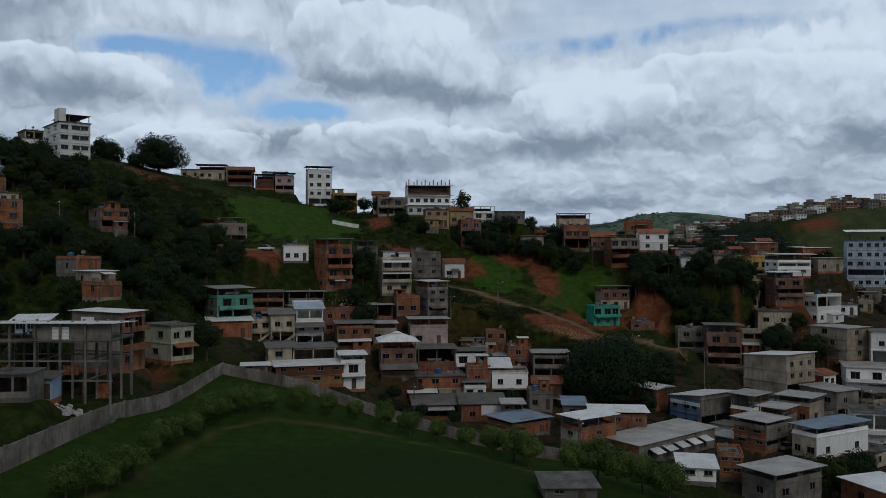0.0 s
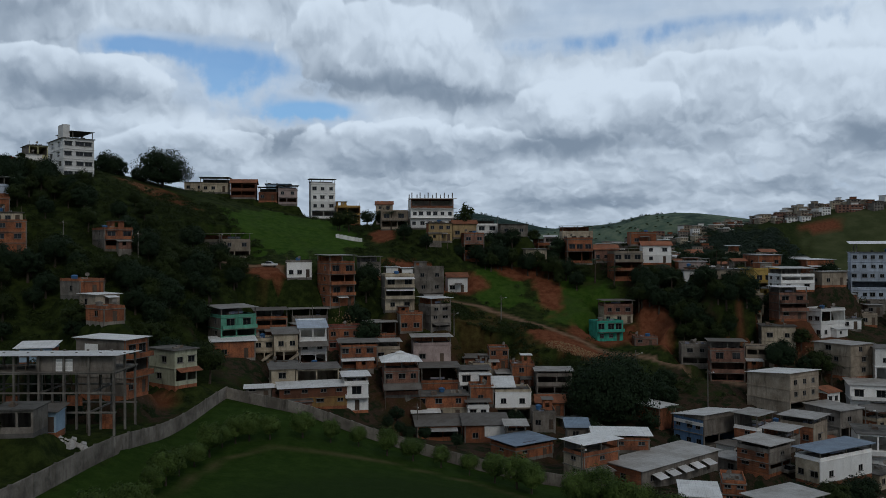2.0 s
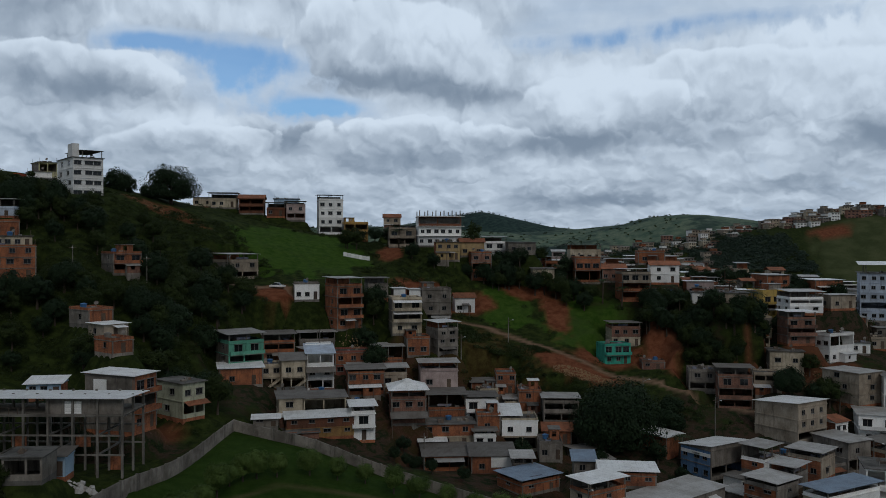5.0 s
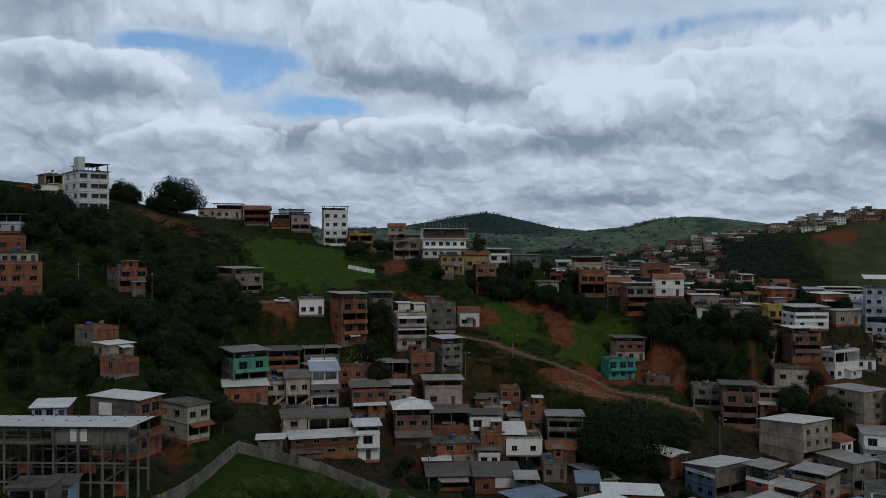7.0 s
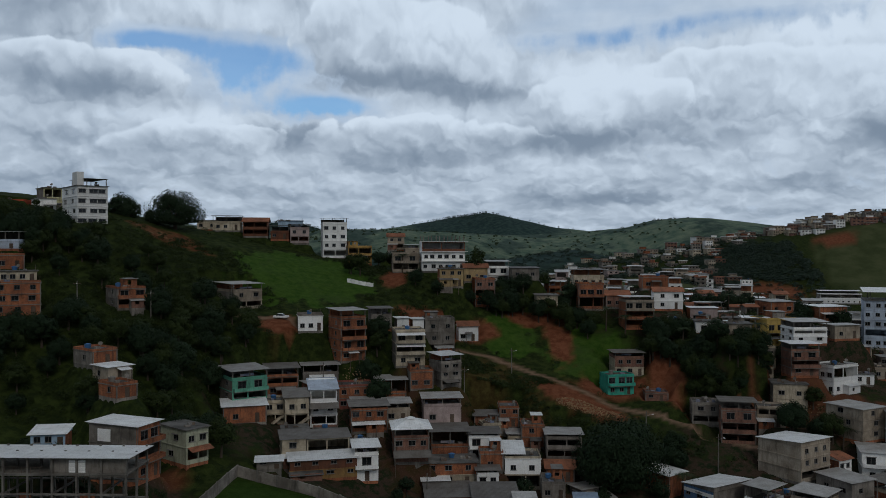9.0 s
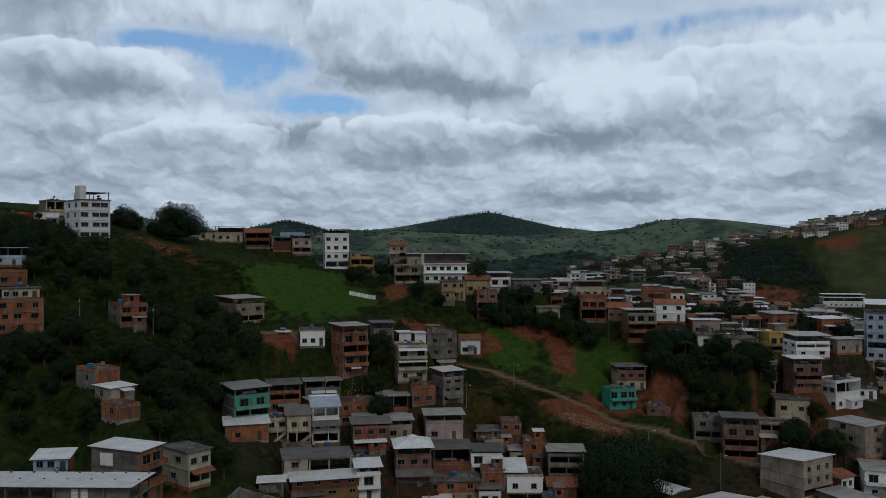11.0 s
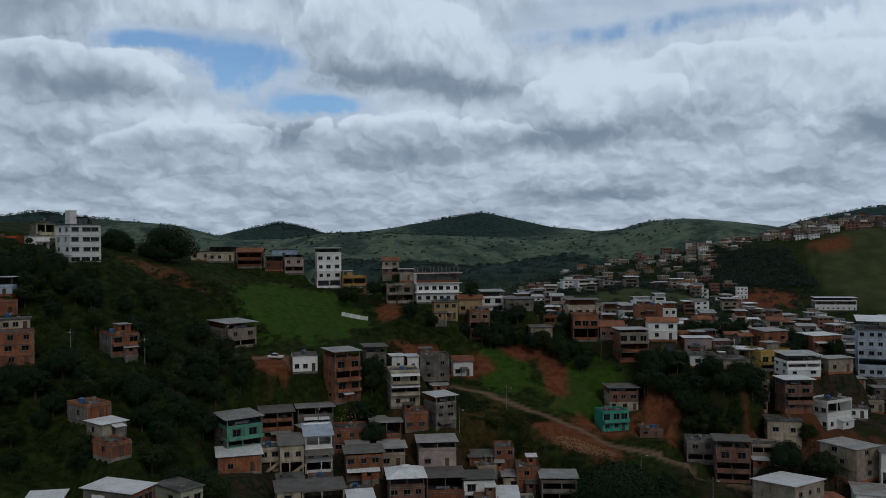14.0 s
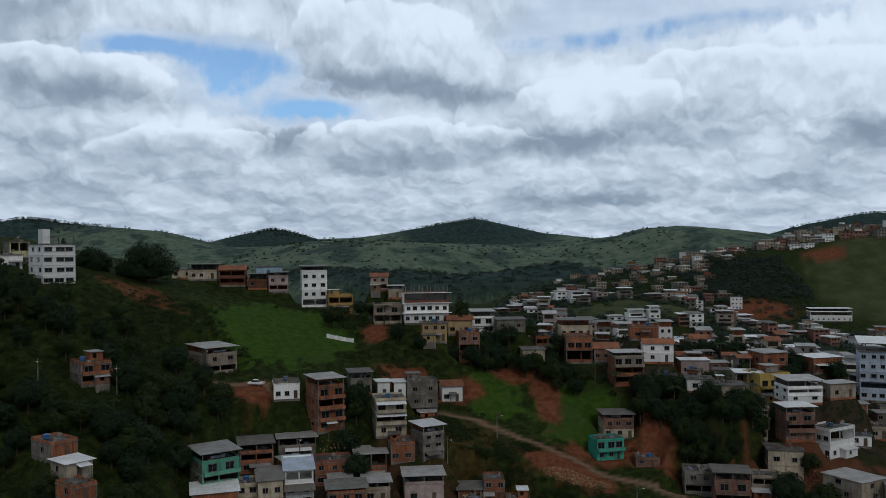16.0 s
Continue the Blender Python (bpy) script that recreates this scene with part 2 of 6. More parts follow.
MAT = {
    "white": surface("white_plaster", (0.85, 0.835, 0.80), (0.74, 0.715, 0.67), streak=0.5, soot=0.18),
    "cream": surface("cream_plaster", (0.54, 0.46, 0.34), (0.27, 0.215, 0.15)),
    "beige": surface("beige_plaster", (0.42, 0.35, 0.27), (0.21, 0.165, 0.12)),
    "gray": surface("grey_render", (0.27, 0.24, 0.205), (0.11, 0.093, 0.077)),
    "concrete": surface("raw_concrete", (0.235, 0.215, 0.185), (0.105, 0.092, 0.078)),
    "brick": surface("hollow_brick", (0.41, 0.145, 0.066), (0.17, 0.07, 0.043), bricks=True, streak=0.95),
    "ochredim": surface("stained_ochre_wall", (0.27, 0.165, 0.06), (0.17, 0.09, 0.045), streak=0.6),
    "rust": surface("rust_and_ochre_wall", (0.19, 0.075, 0.042), (0.11, 0.055, 0.036), streak=0.6),
    "roofslab": surface("mossy_roof_slab", (0.16, 0.15, 0.135), (0.06, 0.056, 0.05), streak=0.2),
    "tinblue2": surface("pale_blue_sheet", (0.50, 0.56, 0.64), (0.36, 0.40, 0.45), rough=0.5, metal=0.1, streak=0.2, soot=0.2, wave=26.0, bump=0.3),
    "junk": surface("heaped_lumber", (0.17, 0.12, 0.09), (0.05, 0.05, 0.05), grain=3.0, stain=1.5),
    "vermilion": surface("vermilion_paint", (0.52, 0.10, 0.045), (0.33, 0.07, 0.04)),
    "red": surface("dark_red_paint", (0.26, 0.085, 0.06), (0.15, 0.06, 0.045)),
    "pinkred": surface("faded_red_brick", (0.32, 0.155, 0.105), (0.15, 0.08, 0.058), bricks=True, streak=0.9),
    "pink": surface("pale_pink_plaster", (0.45, 0.35, 0.32), (0.28, 0.21, 0.19)),
    "ochre": surface("ochre_plaster", (0.46, 0.28, 0.09), (0.28, 0.17, 0.07)),
    "yellow": surface("yellow_paint", (0.60, 0.40, 0.10), (0.40, 0.28, 0.10)),
    "yellowdim": surface("weathered_yellow", (0.44, 0.32, 0.15), (0.28, 0.19, 0.11)),
    "paleyellow": surface("pale_yellow_plaster", (0.58, 0.54, 0.30), (0.40, 0.36, 0.22)),
    "palegreen": surface("pale_green_plaster", (0.47, 0.47, 0.34), (0.28, 0.28, 0.20)),
    "greenw": surface("sea_green_paint", (0.12, 0.36, 0.25), (0.09, 0.24, 0.17)),
    "teal": surface("teal_paint", (0.06, 0.42, 0.30), (0.05, 0.27, 0.20)),
    "blue": surface("light_blue_paint", (0.34, 0.46, 0.56), (0.24, 0.32, 0.40)),
    "shopblue": surface("shop_blue_paint", (0.14, 0.25, 0.42), (0.10, 0.17, 0.27)),
    "paleblue": surface("pale_blue_plaster", (0.52, 0.58, 0.66), (0.36, 0.40, 0.46)),
    "tin": surface("galvanised_sheet", (0.46, 0.44, 0.41), (0.30, 0.27, 0.235), rough=0.55, metal=0.25, streak=0.3, soot=0.2, wave=26.0, bump=0.3),
    "tindark": surface("weathered_sheet", (0.185, 0.17, 0.15), (0.12, 0.102, 0.086), rough=0.7, metal=0.1, streak=0.3, soot=0.2, wave=26.0, bump=0.3),
    "tinwhite": surface("white_sheet", (0.82, 0.81, 0.78), (0.66, 0.64, 0.60), rough=0.5, soot=0.2, metal=0.1, streak=0.2, wave=26.0, bump=0.3),
    "tinblue": surface("blue_grey_sheet", (0.20, 0.26, 0.33), (0.14, 0.17, 0.21), rough=0.5, metal=0.2, streak=0.2, soot=0.2, wave=26.0, bump=0.3),
    "tile": surface("clay_tile", (0.36, 0.14, 0.075), (0.20, 0.09, 0.055), wave=30.0, bump=0.5),
    "timber": surface("grey_timber", (0.16, 0.12, 0.09), (0.09, 0.07, 0.055)),
    "tank": surface("blue_plastic_tank", (0.05, 0.16, 0.34), (0.05, 0.12, 0.24), rough=0.5),
    "bark": surface("bark", (0.10, 0.075, 0.055), (0.05, 0.04, 0.03), grain=12.0, bump=0.5),
    "frame": surface("window_frame_paint", (0.24, 0.22, 0.20), (0.14, 0.13, 0.12)),
    "oldconcrete": surface("stained_concrete", (0.17, 0.16, 0.145), (0.09, 0.08, 0.07)),
    "stone": surface("broken_stone", (0.30, 0.20, 0.105), (0.17, 0.105, 0.06)),
    "cloth": surface("washed_cloth", (0.30, 0.27, 0.28), (0.12, 0.16, 0.24)),
    "door": surface("door_paint", (0.12, 0.085, 0.06), (0.08, 0.06, 0.05)),
}


def glass_material():
    m = bpy.data.materials.new("window_glass")
    m.use_nodes = True
    b = m.node_tree.nodes["Principled BSDF"]
    b.inputs["Base Color"].default_value = (0.012, 0.014, 0.016, 1)
    b.inputs["Roughness"].default_value = 0.12
    return m


MAT["glass"] = glass_material()
# near-black colour for flat sheets that stand for the shade inside verandas
MAT["void"] = surface("room_shade_paint", (0.03, 0.026, 0.022), (0.018, 0.016, 0.014))


def leaf_material(name, a, b2, rough=0.7):
    m = bpy.data.materials.new(name)
    m.use_nodes = True
    w = Nodes(m.node_tree)
    b = m.node_tree.nodes["Principled BSDF"]
    geo = w.add("ShaderNodeNewGeometry")
    big = w.noise(geo.outputs["Position"], 0.25, 3.0)
    f = w.math("ADD", w.math("MULTIPLY", geo.outputs["Random Per Island"], 0.6), w.math("MULTIPLY", w.ramp(big, 0.3, 0.7), 0.4))
    w.link(w.mix(f, a, b2), b.inputs["Base Color"])
    b.inputs["Roughness"].default_value = rough
    b.inputs["Specular IOR Level"].default_value = 0.12
    return m


MAT["leaf"] = leaf_material("dark_foliage", (0.014, 0.023, 0.007), (0.039, 0.056, 0.014))
MAT["leafbright"] = leaf_material("fresh_foliage", (0.014, 0.031, 0.006), (0.118, 0.178, 0.040))
# leaf colours for distant trees, with aerial haze painted in as a bluer tint
MAT["hazeleaf"] = leaf_material("hazed_woodland", (0.022, 0.038, 0.026), (0.050, 0.074, 0.048))
MAT["leafdark"] = leaf_material("deep_foliage", (0.011, 0.022, 0.010), (0.025, 0.043, 0.018))
MAT["palm"] = leaf_material("palm_frond", (0.020, 0.034, 0.012), (0.05, 0.07, 0.03))


# ---- mesh helpers ----
QUADS = ((0, 3, 2, 1), (4, 5, 6, 7), (0, 1, 5, 4), (1, 2, 6, 5), (2, 3, 7, 6), (3, 0, 4, 7))


class Shape:
    """Collects boxes and polygons into one mesh."""

    def __init__(self):
        self.v, self.f = [], []

    def box(self, x0, y0, z0, x1, y1, z1):
        n = len(self.v)
        self.v += [(x0, y0, z0), (x1, y0, z0), (x1, y1, z0), (x0, y1, z0), (x0, y0, z1), (x1, y0, z1), (x1, y1, z1), (x0, y1, z1)]
        self.f += [tuple(n + i for i in q) for q in QUADS]
        return self

    def hexa(self, low, high):
        """A solid between two four-cornered outlines, both counter-clockwise from above."""
        n = len(self.v)
        self.v += list(low) + list(high)
        self.f += [tuple(n + i for i in q) for q in QUADS]
        return self

    def poly(self, pts):
        n = len(self.v)
        self.v += list(pts)
        self.f.append(tuple(range(n, n + len(pts))))
        return self

    def tube(self, a, b, ra, rb, sides=8):
        a, b = Vector(a), Vector(b)
        q = (b - a).to_track_quat("Z", "Y")
        n = len(self.v)
        for c, r in ((a, ra), (b, rb)):
            for i in range(sides):
                t = 2 * math.pi * i / sides
                self.v.append(tuple(c + q @ Vector((r * math.cos(t), r * math.sin(t), 0))))
        for i in range(sides):
            j = (i + 1) % sides
            self.f.append((n + i, n + j, n + sides + j, n + sides + i))
        self.f.append(tuple(n + sides - 1 - i for i in range(sides)))
        self.f.append(tuple(n + sides + i for i in range(sides)))
        return self

    def plate(self, us, vs, filled, t0, t1, place):
        """A connected plate over the cells of a grid for which filled(u, v) holds, between depths t0 and t1."""
        us, vs = sorted(set(round(u, 4) for u in us)), sorted(set(round(v, 4) for v in vs))
        nu, nv = len(us) - 1, len(vs) - 1
        on = [[filled((us[i] + us[i + 1]) / 2, (vs[j] + vs[j + 1]) / 2) for j in range(nv)] for i in range(nu)]
        ids = {}

        def at(i, j, t):
            if (i, j, t) not in ids:
                ids[i, j, t] = len(self.v)
                self.v.append(place(us[i], vs[j], t))
            return ids[i, j, t]
        for i in range(nu):
            for j in range(nv):
                if not on[i][j]:
                    continue
                for t in (t0, t1):
                    self.f.append((at(i, j, t), at(i + 1, j, t), at(i + 1, j + 1, t), at(i, j + 1, t)))
                for a, b, ni, nj in ((0, 0, i, j - 1), (1, 0, i + 1, j), (1, 1, i, j + 1), (0, 1, i - 1, j)):
                    if 0 <= ni < nu and 0 <= nj < nv and on[ni][nj]:
                        continue
                    e, g = {(0, 0): ((i, j), (i + 1, j)), (1, 0): ((i + 1, j), (i + 1, j + 1)), (1, 1): ((i + 1, j + 1), (i, j + 1)), (0, 1): ((i, j + 1), (i, j))}[a, b]
                    self.f.append((at(*e, t0), at(*g, t0), at(*g, t1), at(*e, t1)))
        return self

    def run(self, profile, x0, x1):
        """A profile of (y, z) drawn out along x."""
        n, k = len(self.v), len(profile)
        self.v += [(x0, y, z) for y, z in profile] + [(x1, y, z) for y, z in profile]
        self.f += [(n + i, n + (i + 1) % k, n + k + (i + 1) % k, n + k + i) for i in range(k)]
        self.f += [tuple(n + i for i in range(k)), tuple(n + k + i for i in range(k))]
        return self

    def mesh(self, name, material):
        me = bpy.data.meshes.new(name)
        me.from_pydata(self.v, [], self.f)
        me.materials.append(material)
        return me


def part(name, shape, material, parent, label=""):
    ob = new(name, shape.mesh(name, material) if isinstance(shape, Shape) else shape)
    ob.parent = parent
    return tagged(ob, label) if label else ob


def thing(name, x, y, z, yaw, label, category, group="", kind=""):
    e = new(name)
    e.matrix_world = pose(x, y, z, 0, 0, yaw)
    e.empty_display_size = 0.5
    return tagged(e, label, category, group, kind)


# ---- ground ----
SPOTS = [  # spot heights: x, y, z
    (-31, 130, -1.5), (0, 90, -4), (-36, 60, -1), (22, 108, -7.5), (-48, 100, 0.7), (-45, 113, 0.8), (-56, 107, 3.4), (-52, 114, 3.6), (-64, 100, 3.2), (-41, 90, -1.6), (-39.5, 107, -1.6), (-36, 124, -1.5), (-75, 120, 1), (-62, 140, 1.5), (-41, 152, 2.5),
    
]
SPOTS += [
    (-25, 145, 0.0), (-7, 140, -4.8), (14, 133, -8.6), (-33, 168, 0.5), (-20, 166, -4.2), (-11, 163, -6.5), (4, 178, -8), (14, 184, -7.5), (-8, 180, -2), (0, 160, -8), (36, 136, -10.5), (55, 172, -13), (50, 112, -12.5), (78, 184, -8), (84, 156, -14),
    (98, 218, 4.5), (128, 262, 13), (42, 222, 3.5), (58, 204, -1), (26, 214, 6), (18, 231, 10.5), (59, 232, 12), (34, 262, 23),
]
SPOTS += [
    (50, 252, 20), (88, 250, 15), (110, 266, 19), (12, 280, 29), (-5, 258, 31), (-25, 258, 31.5), (-12, 272, 35), (2, 240, 16.5),
    (0, 207, 8.5), (-25, 212, 14.5), (-36, 218, 22.5), (-54, 229, 26.5), (-75, 200, 29), (-72, 185, 22.5), (-97, 188, 30.5), (-46, 190, 8.5),
    (-5, 196, 2.5), (-42, 178, 5), (-44, 290, 40), (-80, 288, 48), (-104, 240, 51), (-135, 232, 56), (-84, 165, 15), (13, 203, -1), (100, 345, 17), (160, 345, 10), (50, 335, 24), (-60, 345, 34), (0, 345, 26),
]
SP = np.array(SPOTS, float)


def spot_weights():
    r = np.hypot(SP[:, None, 0] - SP[None, :, 0], SP[:, None, 1] - SP[None, :, 1])
    n = len(SP)
    a = np.zeros((n + 3, n + 3))
    a[:n, :n] = np.sqrt(r * r + 36.0)
    a[:n, n], a[:n, n + 1], a[:n, n + 2] = 1, SP[:, 0], SP[:, 1]
    a[n:, :n] = a[:n, n:].T
    return np.linalg.solve(a, np.concatenate([SP[:, 2], np.zeros(3)]))


SW = spot_weights()
RIDGES = [  # far ridges: distance, half depth, crest as (x, height)
    (3400, 260, [(-2542, 128), (-1842, 102), (-911, 86), (-818, 115), (-725, 138), (-632, 121), (-539, 93), (-354, 101), (-215, 118), (-29, 152), (110, 171), (248, 140), (387, 109), (664, 84), (1171, 81), (1356, 107), (1471, 143), (1632, 177), (1788, 187), (2321, 116)]),
    (2400, 230, [(-1792, 124), (-1297, 132), (-1199, 148), (-1117, 137), (-1035, 127), (-903, 118), (-805, 109), (-707, 85), (-609, 59), (-380, 8)]),
    (1700, 230, [(-1150, 69), (-917, 65), (-569, 60), (-360, 63), (-268, 73), (-175, 73), (-37, 68), (125, 63), (240, 69), (344, 79), (390, 93), (448, 97), (528, 92), (632, 84), (723, 76), (893, 54), (1159, 48)]),
    (1150, 110, [(-305, 13), (-227, 24), (-180, 32), (-71, 27), (23, 20), (69, 23), (116, 32), (163, 37), (209, 28), (256, 9), (318, -23)]),
    (900, 105, [(42, -3), (91, 14), (140, 24), (176, 31), (219, 37), (249, 43), (279, 50), (322, 53), (358, 59), (389, 66), (419, 72), (472, 76), (552, 83), (672, 78), (853, 52)]),
    (640, 110, [(13, 9), (48, 13), (91, 17), (134, 22), (168, 18), (203, 5), (241, -7), (284, -12)]),
]


def wave_noise(x, y, s, seed):
    """Smooth rolling variation, about -1 to 1."""
    r = np.random.RandomState(seed)
    v = np.zeros_like(x)
    for i in range(7):
        a, f = r.uniform(0, 2 * math.pi), r.uniform(0.5, 1.8) / s
        v = v + np.sin((x * math.cos(a) + y * math.sin(a)) * f * 2 * math.pi + r.uniform(0, 7))
    return v / 3.2


def ground_height(x, y):
    x, y = np.asarray(x, float), np.asarray(y, float)
    shape = x.shape
    x, y = x.ravel(), y.ravel()
    cx, cy = np.clip(x, -190, 190), np.clip(y, 30, 380)
    near = np.zeros(len(x))
    for i in range(0, len(x), 20000):
        s = slice(i, i + 20000)
        r = np.hypot(cx[s, None] - SP[None, :, 0], cy[s, None] - SP[None, :, 1])
        near[s] = np.sqrt(r * r + 36.0) @ SW[:-3] + SW[-3] + SW[-2] * cx[s] + SW[-1] * cy[s]
    far = np.full(len(x), -20.0)
    rough = wave_noise(x, y, 420.0, 5) * 7 + wave_noise(x, y, 150.0, 6) * 4
    for ry, half, crest in RIDGES:
        cx_, cz = np.array(crest, float).T
        top = np.interp(x, cx_, cz)
        bend = wave_noise(x, x * 0, 500.0, int(ry)) * half * 0.35
        u = (y - ry - bend * (ry > 1000)) / half
        lump = rough * (ry > 1000) * np.clip(np.abs(u), 0, 1)
        far = np.maximum(far, -20 + (top + 20) * np.exp(-0.5 * u * u) + lump)
    d = np.maximum(np.maximum(np.abs(x) - 170, 0), np.maximum(np.maximum(y - 345, 20 - y), 0))
    k = np.clip(d / 150.0, 0, 1)
    k = k * k * (3 - 2 * k)
    z = near * (1 - k) + far * k
    z += wave_noise(x, y, 17.0, 8) * 0.25 * np.clip((y - 165) / 20, 0, 1)
    return z.reshape(shape)


def ground_at(x, y):
    return float(ground_height(np.array([x]), np.array([y]))[0])


# ---- houses ----
PADS = []       # footprints that level the ground: x, y, z, w, d, yaw
WINDOWS = {}
ROOF_MATS = ("tin", "tin", "tindark", "tindark")


def window_meshes(ww, wh):
    """Frame and pane of a two-leaf window, built once for each size."""
    key = (round(ww, 1), round(wh, 1))
    if key not in WINDOWS:
        ww, wh = key
        m = ww / 2
        f = Shape().plate([0, 0.06, m - 0.035, m + 0.035, ww - 0.06, ww], [-0.08, 0, 0.06, wh - 0.06, wh],
                          lambda u, v: not (0.06 < v < wh - 0.06 and (0.06 < u < m - 0.035 or m + 0.035 < u < ww - 0.06)), 0.0, 0.07, lambda u, v, t: (u, t, v))
        f.box(-0.1, -0.19, -0.06, ww + 0.1, -0.055, 0.02)
        if ww > 1.25:
            f.box(-0.15, -0.45, wh + 0.06, ww + 0.15, -0.055, wh + 0.12)
        g = Shape().box(0.05, 0.03, 0.05, ww - 0.05, 0.045, wh - 0.05)
        WINDOWS[key] = f.mesh("window", MAT["frame"]), g.mesh("pane", MAT["glass"])
    return WINDOWS[key]


def wall_run(length, z0, z1, openings, place):
    """One 0.18 m wall with openings (x0, x1, low, high) cut through it. place maps (along, height, in) to local x, y, z."""
    us, vs = [0, length], [z0, z1]
    for a, b, lo, hi in openings:
        us += [a, b]
        vs += [lo, hi]
    return Shape().plate(us, vs, lambda u, v: not any(a < u < b and lo < v < hi for a, b, lo, hi in openings), 0.0, 0.18, place)


def ring(w, d, z0, z1, t=0.14):
    return Shape().plate([0, t, w - t, w], [0, t, d - t, d], lambda u, v: not (t < u < w - t and t < v < d - t), z0, z1, lambda u, v, q: (u, v, q))


def sheet_roof(w, d, z, rise, over=0.5, thick=0.07, front=True):
    """A single-pitch roof sheet, high at the back."""
    a, b, c, e = -over, w + over, -over, d + over
    low = [(a, c, z), (b, c, z), (b, e, z + rise), (a, e, z + rise)]
    return Shape().hexa(low, [(x, y, zz + thick) for x, y, zz in low])


def gable_fill(w, d, z, rise):
    s = Shape()
    s.hexa([(0, 0, z - 0.01), (w, 0, z - 0.01), (w, d, z - 0.01), (0, d, z - 0.01)], [(0, 0, z - min(rise, 0)), (w, 0, z - min(rise, 0)), (w, d, z + max(rise, 0)), (0, d, z + max(rise, 0))])
    return s


def tile_roof(w, d, z, over=0.5):
    r, m, k = min(d, w) * 0.22, d / 2, 0.12
    return Shape().run([(-over, z), (m, z + r), (d + over, z), (d + over, z + k), (m, z + r + k), (-over, z + k)], -over, w + over)


def pyramid_roof(w, d, z, rise, over=0.7):
    s = Shape()
    o = [(-over, -over), (w + over, -over), (w + over, d + over), (-over, d + over)]
    k = 0.22
    i = [(w / 2 + (x - w / 2) * k, d / 2 + (y - d / 2) * k) for x, y in o]
    s.hexa([(x, y, z) for x, y in o], [(x, y, z + 0.1) for x, y in o])
    s.hexa([(x, y, z + 0.1) for x, y in o], [(x, y, z + rise * 0.75) for x, y in i])
    return s


def roof_cap(w, d, z, rise):
    q = [(w * 0.36, d * 0.36), (w * 0.64, d * 0.36), (w * 0.64, d * 0.64), (w * 0.36, d * 0.64)]
    return Shape().hexa([(x, y, z + rise * 0.8) for x, y in q], [(w / 2 + (x - w / 2) * 0.2, d / 2 + (y - d / 2) * 0.2, z + rise) for x, y in q])


def water_tank(h, x, y, z, material="tank"):
    t = part("water_tank", Shape().tube((x, y, z + 0.003), (x, y, z + 0.85), 0.55, 0.7, 12), MAT[material], h, "round plastic water tank on the roof")
    part("lid", Shape().tube((x, y, z + 0.853), (x, y, z + 1.05), 0.74, 0.2, 12), MAT[material], t)


def dish(h, x, y, z):
    bowl = part("satellite_dish", Shape().tube((x, y - 0.05, z + 0.9), (x - 0.25, y - 0.35, z + 1.15), 0.08, 0.45, 12), MAT["gray"], h, "pale satellite dish on a short mast")
    part("mast", Shape().tube((x, y, z), (x, y, z + 0.92), 0.03, 0.03, 6), MAT["tin"], bowl)


